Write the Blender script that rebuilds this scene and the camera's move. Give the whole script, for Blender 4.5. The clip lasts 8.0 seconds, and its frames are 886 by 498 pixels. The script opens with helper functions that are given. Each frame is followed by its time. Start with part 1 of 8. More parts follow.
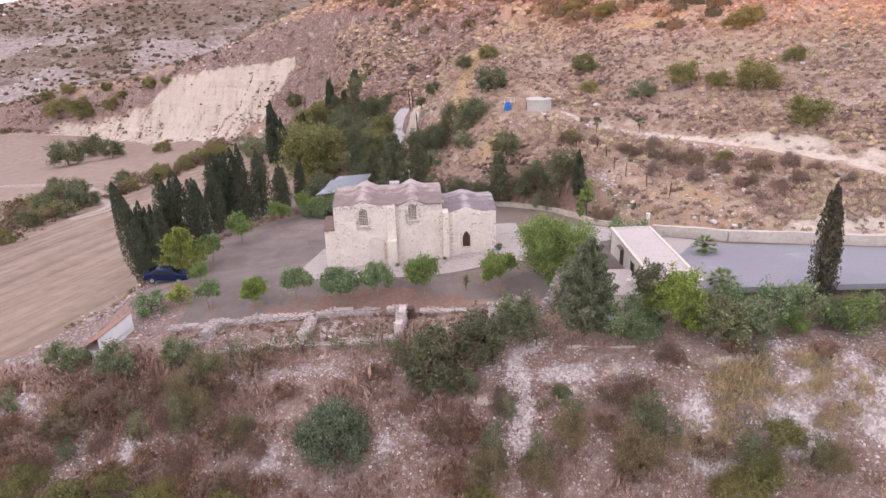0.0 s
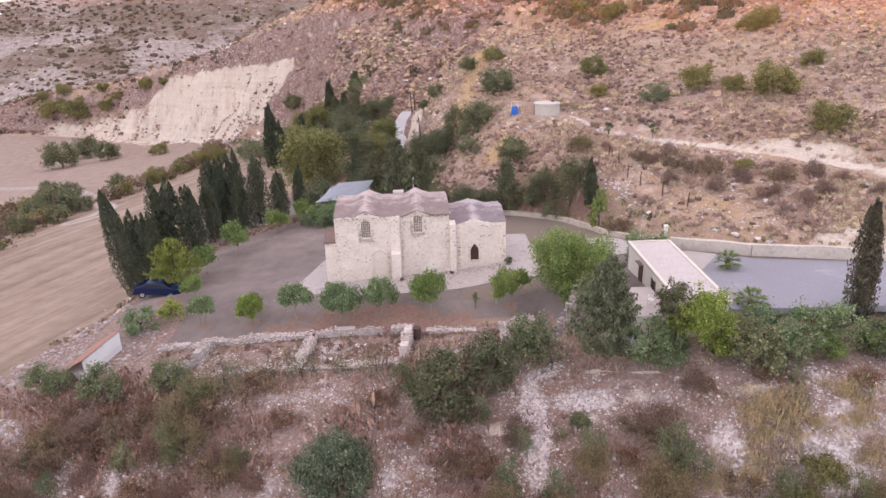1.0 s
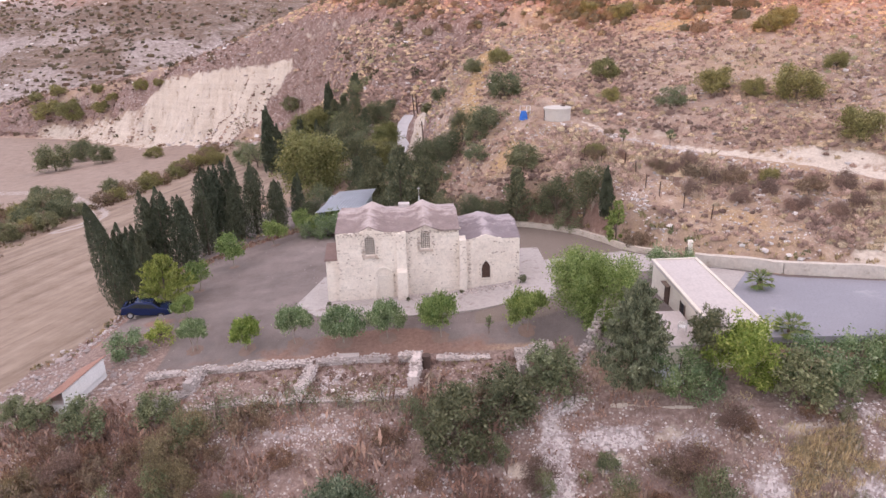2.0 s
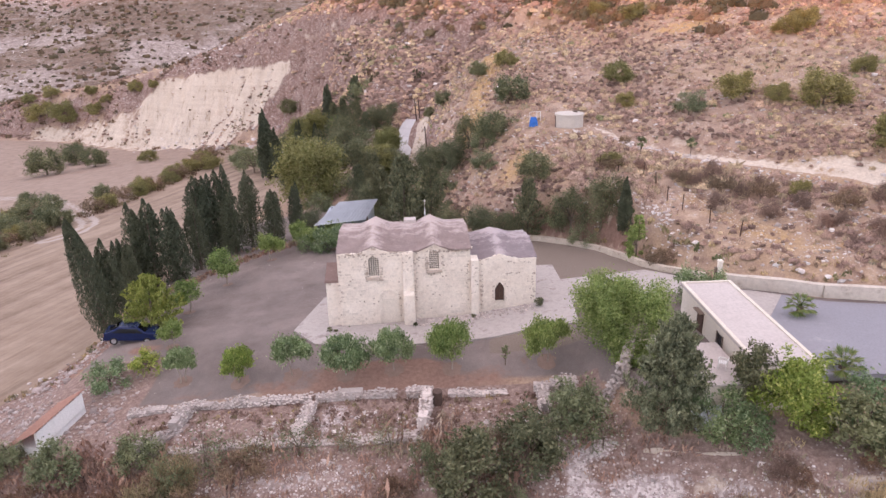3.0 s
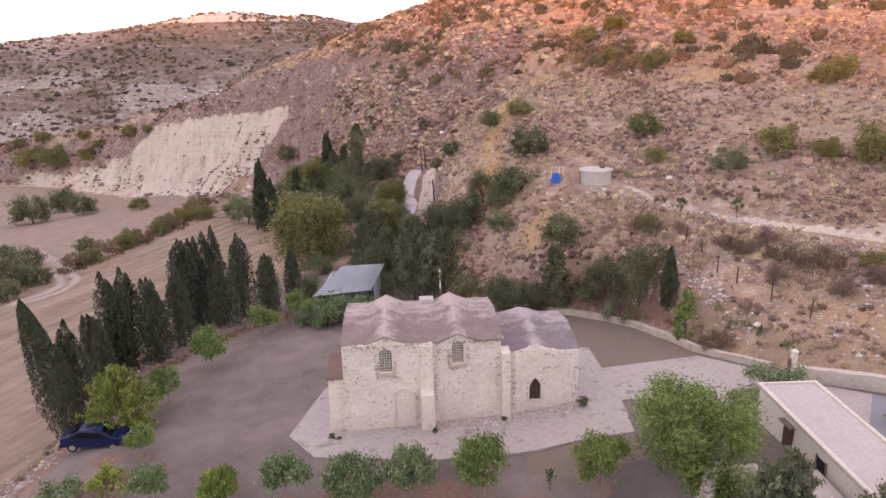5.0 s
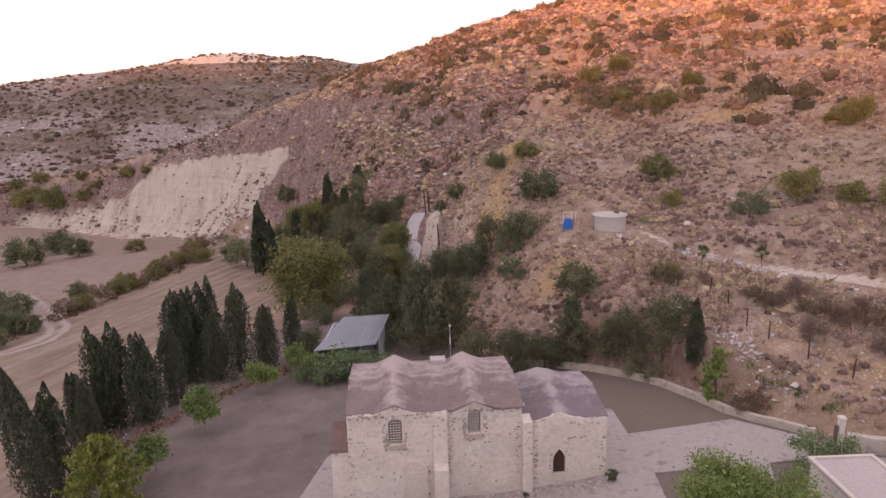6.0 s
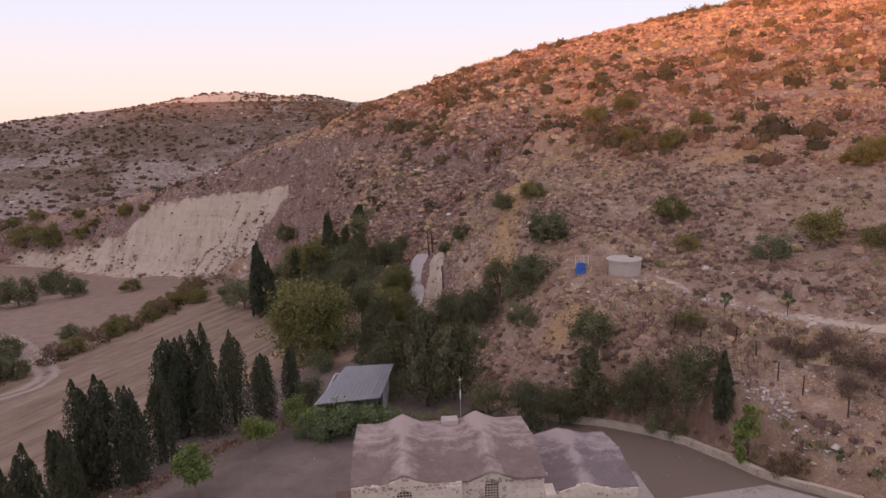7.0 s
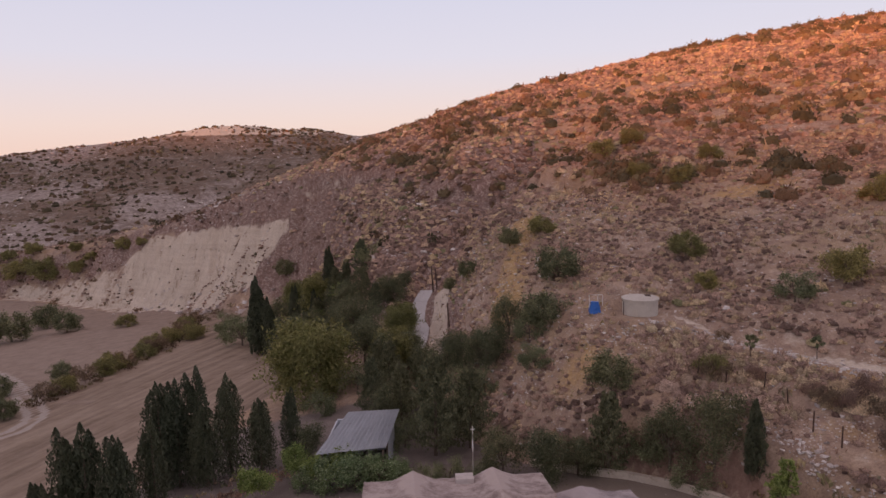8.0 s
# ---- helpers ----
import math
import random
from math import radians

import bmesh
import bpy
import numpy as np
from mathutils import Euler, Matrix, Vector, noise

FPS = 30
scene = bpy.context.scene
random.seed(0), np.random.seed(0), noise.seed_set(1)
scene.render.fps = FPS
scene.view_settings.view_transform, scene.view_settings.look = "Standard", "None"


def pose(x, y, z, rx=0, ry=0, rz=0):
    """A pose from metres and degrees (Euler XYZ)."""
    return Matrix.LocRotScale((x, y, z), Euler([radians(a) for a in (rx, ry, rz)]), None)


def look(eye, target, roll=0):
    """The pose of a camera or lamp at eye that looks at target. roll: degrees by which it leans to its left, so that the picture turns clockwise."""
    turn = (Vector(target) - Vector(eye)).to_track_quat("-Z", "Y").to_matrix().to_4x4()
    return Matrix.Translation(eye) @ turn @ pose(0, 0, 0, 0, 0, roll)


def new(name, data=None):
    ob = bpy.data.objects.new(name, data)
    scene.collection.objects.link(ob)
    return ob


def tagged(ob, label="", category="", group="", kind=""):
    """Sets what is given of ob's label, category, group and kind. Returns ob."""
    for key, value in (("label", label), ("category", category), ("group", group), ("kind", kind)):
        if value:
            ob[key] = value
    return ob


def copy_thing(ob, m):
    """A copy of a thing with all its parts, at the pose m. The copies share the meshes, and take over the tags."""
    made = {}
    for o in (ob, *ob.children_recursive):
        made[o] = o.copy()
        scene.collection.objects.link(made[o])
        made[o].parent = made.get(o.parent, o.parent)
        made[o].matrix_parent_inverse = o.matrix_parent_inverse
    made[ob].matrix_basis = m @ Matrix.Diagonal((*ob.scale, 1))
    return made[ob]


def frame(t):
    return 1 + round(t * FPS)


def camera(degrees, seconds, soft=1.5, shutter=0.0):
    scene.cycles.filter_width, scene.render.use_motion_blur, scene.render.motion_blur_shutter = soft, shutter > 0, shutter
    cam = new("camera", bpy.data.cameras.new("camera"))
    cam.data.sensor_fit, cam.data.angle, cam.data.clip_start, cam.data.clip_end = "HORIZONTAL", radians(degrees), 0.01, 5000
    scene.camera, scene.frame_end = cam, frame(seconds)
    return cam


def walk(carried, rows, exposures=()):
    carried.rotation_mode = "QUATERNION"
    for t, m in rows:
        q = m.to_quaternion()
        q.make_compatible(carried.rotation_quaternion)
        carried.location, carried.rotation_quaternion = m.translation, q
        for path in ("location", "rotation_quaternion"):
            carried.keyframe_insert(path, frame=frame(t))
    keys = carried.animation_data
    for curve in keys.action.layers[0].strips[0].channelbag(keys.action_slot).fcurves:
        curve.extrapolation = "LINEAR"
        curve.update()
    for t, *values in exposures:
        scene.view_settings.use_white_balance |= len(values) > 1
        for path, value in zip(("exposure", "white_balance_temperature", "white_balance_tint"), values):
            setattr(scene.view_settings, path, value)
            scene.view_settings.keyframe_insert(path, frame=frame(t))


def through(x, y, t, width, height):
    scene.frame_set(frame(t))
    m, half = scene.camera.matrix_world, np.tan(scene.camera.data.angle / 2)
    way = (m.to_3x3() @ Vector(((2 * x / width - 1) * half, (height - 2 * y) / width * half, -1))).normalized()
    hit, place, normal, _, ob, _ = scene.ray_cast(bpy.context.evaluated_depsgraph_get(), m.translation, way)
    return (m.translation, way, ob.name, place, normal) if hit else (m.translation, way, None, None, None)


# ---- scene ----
cam = camera(65.9, 8.0)
PATH = [
    (0, (1.092, -1.7, 23.993), (1.045, 0.179, 23.308), -1.8),
    (0.5, (0.682, 0.118, 23.965), (0.638, 1.997, 23.281), -1.8),
    (1, (0.23, 2.083, 23.92), (0.188, 3.962, 23.237), -1.6),
    (1.5, (-0.26, 4.258, 23.931), (-0.298, 6.137, 23.248), -1.6),
    (1.7, (-0.465, 5.163, 23.938), (-0.503, 7.042, 23.255), -1.6),
    (3, (-1.821, 11.485, 23.894), (-1.852, 13.365, 23.212), -1.5),
    (3.5, (-2.301, 13.928, 23.956), (-2.329, 15.813, 23.287), -1.5),
    (4, (-2.808, 16.288, 24.032), (-2.831, 18.18, 23.384), -1.4),
    (4.5, (-3.326, 18.542, 24.094), (-3.345, 20.447, 23.485), -1.4),
    (4.7, (-3.53, 19.385, 24.12), (-3.549, 21.294, 23.525), -1.3),
    (6, (-4.833, 24.457, 24.408), (-4.843, 26.402, 23.942), -1.4),
    (6.5, (-5.282, 26.159, 24.516), (-5.289, 28.116, 24.104), -1.3),
    (7, (-5.727, 27.787, 24.565), (-5.73, 29.754, 24.204), -1.3),
    (7.5, (-6.225, 29.351, 24.622), (-6.225, 31.326, 24.309), -1.3),
    (8, (-6.656, 30.803, 24.615), (-6.653, 32.786, 24.348), -1.2),
]
walk(cam, [(t, look(eye, target, roll)) for t, eye, target, roll in PATH],
     exposures=[(0, 1.43, 6500, 9.5), (3, 1.43, 6500, 9.5), (4, 1.33, 6500, 10.5), (4.6, 1.22, 6600, 11.5), (6, 0.64, 6850, 16.5), (7, 0.15, 6950, 18), (8, -0.14, 7000, 18)])

# ---- world and sun: after sunset in the valley, last red sun on the hilltop ----
SUN_HEIGHT, SUN_WAY = 2.2, 212.0
world = bpy.data.worlds.new("evening_sky")
scene.world = world
world.use_nodes = True
wn, wl = world.node_tree.nodes, world.node_tree.links
wn.clear()
sky = wn.new("ShaderNodeTexSky")
sky.sky_type, sky.sun_disc = "NISHITA", False
sky.sun_elevation, sky.sun_rotation = radians(5.0), radians(SUN_WAY)
sky.air_density, sky.dust_density, sky.ozone_density = 1.0, 2.5, 1.0
coord = wn.new("ShaderNodeTexCoord")
axes = wn.new("ShaderNodeSeparateXYZ")
wl.new(coord.outputs["Generated"], axes.inputs[0])
dusk = wn.new("ShaderNodeValToRGB")
dusk.color_ramp.elements[0].position, dusk.color_ramp.elements[0].color = 0.0, (1.10, 0.84, 0.73, 1)
dusk.color_ramp.elements[1].position, dusk.color_ramp.elements[1].color = 0.75, (0.70, 0.59, 0.64, 1)
for place, tone in ((0.05, (1.05, 0.90, 0.86, 1)), (0.14, (0.87, 0.90, 1.06, 1)), (0.30, (0.72, 0.80, 1.04, 1))):
    dusk.color_ramp.elements.new(place).color = tone
wl.new(axes.outputs["Z"], dusk.inputs[0])
blend = wn.new("ShaderNodeMix")
blend.data_type = "RGBA"
blend.inputs["Factor"].default_value = 0.85
lift = wn.new("ShaderNodeVectorMath")
lift.operation = "SCALE"
lift.inputs["Scale"].default_value = 8.0
wl.new(dusk.outputs[0], lift.inputs[0])
wl.new(sky.outputs[0], blend.inputs["A"])
wl.new(lift.outputs[0], blend.inputs["B"])
back = wn.new("ShaderNodeBackground")
back.inputs["Strength"].default_value = 0.125
wout = wn.new("ShaderNodeOutputWorld")
wl.new(blend.outputs["Result"], back.inputs["Color"])
wl.new(back.outputs[0], wout.inputs["Surface"])

sun = new("sun", bpy.data.lights.new("sun", "SUN"))
sun.data.energy, sun.data.angle, sun.data.color = 7.0, radians(2.2), (1.0, 0.34, 0.10)
sun.matrix_world = look((0, 0, 200), (-math.sin(radians(SUN_WAY)) * 100, -math.cos(radians(SUN_WAY)) * 100, 200 - 100 * math.tan(radians(SUN_HEIGHT))))

# ---- materials ----
def graph(name):
    m = bpy.data.materials.new(name)
    m.use_nodes = True
    m.node_tree.nodes.clear()
    return m, m.node_tree.nodes, m.node_tree.links


def ramp(nodes, links, source, stops):
    r = nodes.new("ShaderNodeValToRGB")
    e = r.color_ramp.elements
    e[0].position, e[0].color = stops[0][0], (*stops[0][1], 1)
    e[1].position, e[1].color = stops[-1][0], (*stops[-1][1], 1)
    for p, c in stops[1:-1]:
        e.new(p).color = (*c, 1)
    links.new(source, r.inputs[0])
    return r.outputs[0]


def cloud(nodes, links, vector, scale, detail=4.0, rough=0.6):
    n = nodes.new("ShaderNodeTexNoise")
    n.inputs["Scale"].default_value, n.inputs["Detail"].default_value, n.inputs["Roughness"].default_value = scale, detail, rough
    links.new(vector, n.inputs["Vector"])
    return n.outputs["Fac"]


def mixed(nodes, links, factor, a, b, how="MIX"):
    m = nodes.new("ShaderNodeMix")
    m.data_type, m.blend_type = "RGBA", how
    for socket, value in (("Factor", factor), ("A", a), ("B", b)):
        s = m.inputs[socket] if socket == "Factor" else [i for i in m.inputs if i.name == socket and i.type == "RGBA"][0]
        if isinstance(value, (int, float)):
            s.default_value = value
        elif isinstance(value, tuple):
            s.default_value = (*value, 1)
        else:
            links.new(value, s)
    return [o for o in m.outputs if o.type == "RGBA"][0]


def finish(m, nodes, links, colour, rough=0.85, bump=None, depth=0.02, metal=0.0, specular=0.3):
    s = nodes.new("ShaderNodeBsdfPrincipled")
    s.inputs["Roughness"].default_value, s.inputs["Metallic"].default_value = rough, metal
    s.inputs["Specular IOR Level"].default_value = specular
    links.new(colour, s.inputs["Base Color"])
    if bump is not None:
        b = nodes.new("ShaderNodeBump")
        b.inputs["Distance"].default_value, b.inputs["Strength"].default_value = depth, 0.8
        links.new(bump, b.inputs["Height"])
        links.new(b.outputs[0], s.inputs["Normal"])
    o = nodes.new("ShaderNodeOutputMaterial")
    links.new(s.outputs[0], o.inputs["Surface"])
    return m


def surface(name, dark, light, scale=1.5, fine=14.0, rough=0.85, depth=0.02, stain=None, stain_at=0.62, stain_scale=0.8, metal=0.0, vary=0.0):
    """A worn surface: two scales of tone, an optional stain and a fine relief."""
    m, n, l = graph(name)
    where = n.new("ShaderNodeNewGeometry").outputs["Position"]
    big, small = cloud(n, l, where, scale), cloud(n, l, where, fine, 6.0, 0.7)
    c = ramp(n, l, big, [(0.3, dark), (0.7, light)])
    mid = tuple(0.5 * (a + b) for a, b in zip(dark, light))
    c = mixed(n, l, 0.55, c, ramp(n, l, small, [(0.25, tuple(0.62 * v for v in mid)), (0.5, mid), (0.8, tuple(min(1, 1.25 * v) for v in mid))]))
    if stain:
        f = ramp(n, l, cloud(n, l, where, stain_scale, 8.0, 0.72), [(stain_at, (0, 0, 0)), (stain_at + 0.1, (1, 1, 1))])
        c = mixed(n, l, f, c, stain)
    if vary:
        info = n.new("ShaderNodeObjectInfo")
        f = ramp(n, l, info.outputs["Random"], [(0, (1 - vary,) * 3), (1, (1 + vary * 0.4,) * 3)])
        c = mixed(n, l, 1.0, c, f, "MULTIPLY")
    return finish(m, n, l, c, rough, small, depth, metal)


def leafage(name, dark, light, dry=None, through=0.25):
    m, n, l = graph(name)
    g = n.new("ShaderNodeNewGeometry")
    info = n.new("ShaderNodeObjectInfo")
    patch = cloud(n, l, g.outputs["Position"], 1.3, 3.0)
    c = ramp(n, l, g.outputs["Random Per Island"], [(0.0, dark), (0.75, light), (1.0, dry or tuple(1.25 * v for v in light))])
    c = mixed(n, l, 1.0, c, ramp(n, l, patch, [(0.3, (0.7, 0.72, 0.7)), (0.7, (1.2, 1.15, 1.1))]), "MULTIPLY")
    c = mixed(n, l, 1.0, c, ramp(n, l, info.outputs["Random"], [(0, (0.82, 0.86, 0.85)), (1, (1.12, 1.06, 1.0))]), "MULTIPLY")
    s = n.new("ShaderNodeBsdfPrincipled")
    s.inputs["Roughness"].default_value, s.inputs["Specular IOR Level"].default_value = 0.6, 0.3
    l.new(c, s.inputs["Base Color"])
    t = n.new("ShaderNodeBsdfTranslucent")
    l.new(c, t.inputs["Color"])
    x = n.new("ShaderNodeMixShader")
    x.inputs[0].default_value = through
    l.new(s.outputs[0], x.inputs[1])
    l.new(t.outputs[0], x.inputs[2])
    o = n.new("ShaderNodeOutputMaterial")
    l.new(x.outputs[0], o.inputs["Surface"])
    return m


def toned(name, stops, rough=0.9, twigs=False):
    """Scrub and stones: every plant or stone has its own tone."""
    m, n, l = graph(name)
    a = n.new("ShaderNodeAttribute")
    a.attribute_name = "tone"
    where = n.new("ShaderNodeNewGeometry")
    c = ramp(n, l, a.outputs["Fac"], stops)
    c = mixed(n, l, 1.0, c, ramp(n, l, where.outputs["Random Per Island"], [(0, (0.75,) * 3), (1, (1.2,) * 3)]), "MULTIPLY")
    c = mixed(n, l, 1.0, c, ramp(n, l, cloud(n, l, where.outputs["Position"], 9.0), [(0.3, (0.75,) * 3), (0.7, (1.2,) * 3)]), "MULTIPLY")
    if not twigs:
        return finish(m, n, l, c, rough)
    fine = cloud(n, l, where.outputs["Position"], 11.0, 5.0, 0.8)
    c = mixed(n, l, 1.0, c, ramp(n, l, fine, [(0.36, (0.62, 0.6, 0.6)), (0.5, (1.0, 1.0, 1.0)), (0.66, (1.4, 1.38, 1.34))]), "MULTIPLY")
    return finish(m, n, l, c, rough, fine, 0.25)


def roofing(name, dark, light, worn):
    """Old mortar: dark weathered slopes, worn pale along the crests, slope brightness painted in."""
    m, n, l = graph(name)
    where = n.new("ShaderNodeNewGeometry").outputs["Position"]
    big, fine = cloud(n, l, where, 0.8, 8.0, 0.75), cloud(n, l, where, 6.0, 6.0, 0.75)
    c = ramp(n, l, big, [(0.3, dark), (0.7, light)])
    c = mixed(n, l, 0.4, c, ramp(n, l, fine, [(0.3, dark), (0.75, light)]))
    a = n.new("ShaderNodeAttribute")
    a.attribute_name = "wear_and_light"
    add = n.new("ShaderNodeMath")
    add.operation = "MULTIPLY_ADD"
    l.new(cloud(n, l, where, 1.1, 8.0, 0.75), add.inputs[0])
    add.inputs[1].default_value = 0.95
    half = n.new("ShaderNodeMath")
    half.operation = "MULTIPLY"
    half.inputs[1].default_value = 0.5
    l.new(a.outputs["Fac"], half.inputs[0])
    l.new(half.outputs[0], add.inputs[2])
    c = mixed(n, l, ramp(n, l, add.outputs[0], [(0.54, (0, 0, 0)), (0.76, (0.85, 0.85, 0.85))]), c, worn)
    return finish(m, n, l, c, 0.95, fine, 0.04)


WHITEWASH = surface("weathered_limestone", (0.62, 0.535, 0.455), (0.86, 0.79, 0.70), 0.6, 4.0, 0.9, 0.07, (0.46, 0.38, 0.31), 0.58, 1.9)
STONE_BLOCK = surface("limestone_block", (0.60, 0.52, 0.44), (0.85, 0.78, 0.69), 0.8, 5.0, 0.9, 0.06, (0.42, 0.345, 0.285), 0.60, 2.4, vary=0.10)
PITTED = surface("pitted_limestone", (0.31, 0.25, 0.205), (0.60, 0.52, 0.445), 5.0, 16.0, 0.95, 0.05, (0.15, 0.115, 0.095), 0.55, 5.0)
ROOF_MORTAR = roofing("roof_mortar", (0.165, 0.122, 0.113), (0.33, 0.262, 0.245), (0.50, 0.42, 0.395))
ROOF_RUST = roofing("rusty_roof_mortar", (0.145, 0.098, 0.088), (0.27, 0.19, 0.17), (0.42, 0.33, 0.29))
ROOF_GREY = roofing("grey_roof_mortar", (0.165, 0.135, 0.142), (0.275, 0.232, 0.24), (0.45, 0.39, 0.39))
PAVING = surface("pale_concrete", (0.36, 0.322, 0.30), (0.50, 0.455, 0.43), 0.9, 3.2, 0.9, 0.04, (0.29, 0.25, 0.235), 0.54, 0.9)
LANE = surface("lane_concrete", (0.47, 0.46, 0.47), (0.60, 0.59, 0.60), 0.5, 6.0, 0.9, 0.01, (0.36, 0.34, 0.33), 0.6, 0.8)
ASPHALT = surface("faded_asphalt", (0.23, 0.225, 0.25), (0.31, 0.30, 0.33), 0.15, 8.0, 0.85, 0.01, (0.35, 0.335, 0.355), 0.6, 0.3)
SCREED = surface("flat_roof_screed", (0.46, 0.405, 0.385), (0.55, 0.495, 0.47), 0.4, 5.0, 0.9, 0.01, (0.40, 0.35, 0.335), 0.6, 0.7)
PLASTER = surface("cream_plaster", (0.62, 0.55, 0.47), (0.72, 0.66, 0.58), 0.8, 8.0, 0.9, 0.01, (0.50, 0.43, 0.36), 0.64, 1.2)
RUBBLE = surface("rubble_stone", (0.44, 0.37, 0.34), (0.68, 0.61, 0.57), 2.5, 10.0, 0.95, 0.04, vary=0.35)
BANK_RENDER = surface("rough_bank_render", (0.48, 0.41, 0.35), (0.68, 0.62, 0.55), 0.7, 3.0, 0.95, 0.12, (0.38, 0.31, 0.25), 0.56, 1.1)
OLD_RENDER = surface("old_render", (0.44, 0.37, 0.30), (0.64, 0.57, 0.48), 0.9, 4.0, 0.95, 0.04, (0.34, 0.27, 0.21), 0.56, 1.4)
DARK_WOOD = surface("dark_wood", (0.05, 0.03, 0.025), (0.12, 0.07, 0.05), 3.0, 20.0, 0.7, 0.01)
OLD_WOOD = surface("grey_brown_wood", (0.14, 0.10, 0.08), (0.24, 0.18, 0.14), 3.0, 20.0, 0.8, 0.01)
BARK = surface("bark", (0.09, 0.065, 0.05), (0.20, 0.155, 0.125), 4.0, 18.0, 0.95, 0.03)
PALE_BARK = surface("pale_young_bark", (0.26, 0.21, 0.175), (0.42, 0.36, 0.31), 4.0, 18.0, 0.95, 0.02)
TIN = surface("weathered_tin", (0.44, 0.465, 0.51), (0.61, 0.635, 0.68), 0.8, 6.0, 0.5, 0.01, (0.36, 0.36, 0.38), 0.6, 1.5, metal=0.1)
CONCRETE = surface("tank_concrete", (0.44, 0.40, 0.36), (0.58, 0.54, 0.49), 1.2, 8.0, 0.9, 0.02, (0.30, 0.27, 0.25), 0.62, 1.5)
BLUE_SHEET = surface("blue_sheet", (0.02, 0.10, 0.38), (0.04, 0.17, 0.55), 2.0, 9.0, 0.5, 0.02)
RED_TILE = surface("red_roof_tile", (0.33, 0.19, 0.15), (0.48, 0.29, 0.23), 2.0, 10.0, 0.85, 0.02, (0.40, 0.30, 0.25), 0.6, 1.4)
IRON = surface("rusty_iron", (0.06, 0.04, 0.035), (0.15, 0.10, 0.08), 3.0, 12.0, 0.7, 0.01)
WHITE_PAINT = surface("white_paint", (0.70, 0.69, 0.67), (0.82, 0.81, 0.79), 2.0, 9.0, 0.45, 0.004)
CAR_BLUE = surface("blue_car_paint", (0.008, 0.014, 0.05), (0.012, 0.022, 0.08), 1.0, 6.0, 0.25, 0.001)
RUBBER = surface("tyre_rubber", (0.012, 0.012, 0.012), (0.03, 0.03, 0.03), 4.0, 20.0, 0.8, 0.004)
CHROME = surface("wheel_metal", (0.45, 0.45, 0.47), (0.6, 0.6, 0.62), 3.0, 12.0, 0.35, 0.002, metal=0.8)
DARK_GLASS = surface("dark_glass", (0.012, 0.014, 0.018), (0.02, 0.022, 0.028), 2.0, 9.0, 0.08, 0.0005)
INTERIOR_DARK = surface("interior_dark", (0.008, 0.006, 0.006), (0.02, 0.016, 0.014), 3.0, 20.0, 0.8, 0.004)
HILL_LEAF = leafage("wild_bush_leaf", (0.165, 0.16, 0.07), (0.31, 0.295, 0.13), (0.43, 0.39, 0.18), 0.3)
SOIL = surface("turned_soil", (0.20, 0.135, 0.105), (0.30, 0.215, 0.175), 2.0, 12.0, 0.95, 0.05)

SOFT_CONIFER = leafage("soft_conifer_leaf", (0.13, 0.15, 0.095), (0.27, 0.295, 0.19), (0.38, 0.40, 0.27), 0.3)
CONIFER_LEAF = leafage("conifer_leaf", (0.095, 0.107, 0.066), (0.20, 0.212, 0.13), (0.28, 0.29, 0.185), 0.25)
CYPRESS_LEAF = leafage("cypress_leaf", (0.074, 0.090, 0.060), (0.097, 0.114, 0.073), (0.120, 0.130, 0.086), 0.15)
RAGGED_LEAF = leafage("ragged_cypress_leaf", (0.105, 0.088, 0.066), (0.16, 0.145, 0.098), (0.235, 0.19, 0.13), 0.2)
CITRUS_LEAF = leafage("carob_leaf", (0.12, 0.18, 0.085), (0.27, 0.36, 0.19), (0.50, 0.56, 0.38), 0.3)
YELLOW_LEAF = leafage("yellow_green_leaf", (0.145, 0.217, 0.0435), (0.354, 0.439, 0.11), (0.56, 0.582, 0.224), 0.35)
PINE_LEAF = leafage("pine_needle", (0.131, 0.181, 0.0435), (0.287, 0.342, 0.0976), (0.381, 0.403, 0.134), 0.3)
BROAD_LEAF = leafage("mulberry_leaf", (0.131, 0.203, 0.058), (0.293, 0.378, 0.134), (0.403, 0.459, 0.213), 0.35)
OLIVE_LEAF = leafage("olive_leaf", (0.125, 0.15, 0.085), (0.26, 0.295, 0.17), (0.37, 0.39, 0.26), 0.3)
GREY_LEAF = leafage("grey_green_leaf", (0.085, 0.115, 0.075), (0.20, 0.25, 0.165), (0.32, 0.37, 0.26), 0.25)
BUSH_LEAF = leafage("hill_evergreen_leaf", (0.115, 0.125, 0.07), (0.235, 0.25, 0.145), (0.33, 0.335, 0.205), 0.28)
DARK_LEAF = leafage("dark_evergreen_leaf", (0.088, 0.10, 0.057), (0.18, 0.194, 0.113), (0.255, 0.26, 0.16), 0.25)
PALE_LEAF = leafage("pale_acacia_leaf", (0.148, 0.162, 0.056), (0.285, 0.288, 0.125), (0.375, 0.35, 0.175), 0.35)
PALM_LEAF = leafage("palm_leaf", (0.0725, 0.131, 0.0362), (0.195, 0.256, 0.0854), (0.314, 0.302, 0.146))
RUST_LEAF = leafage("rusty_brush_leaf", (0.16, 0.10, 0.075), (0.32, 0.205, 0.15), (0.42, 0.31, 0.21), 0.3)
BROWN_OLIVE = leafage("brown_olive_twig", (0.17, 0.145, 0.092), (0.32, 0.27, 0.165), (0.44, 0.36, 0.225), 0.3)
MAUVE_TWIG = leafage("mauve_twig", (0.18, 0.122, 0.108), (0.34, 0.238, 0.205), (0.46, 0.34, 0.285), 0.3)
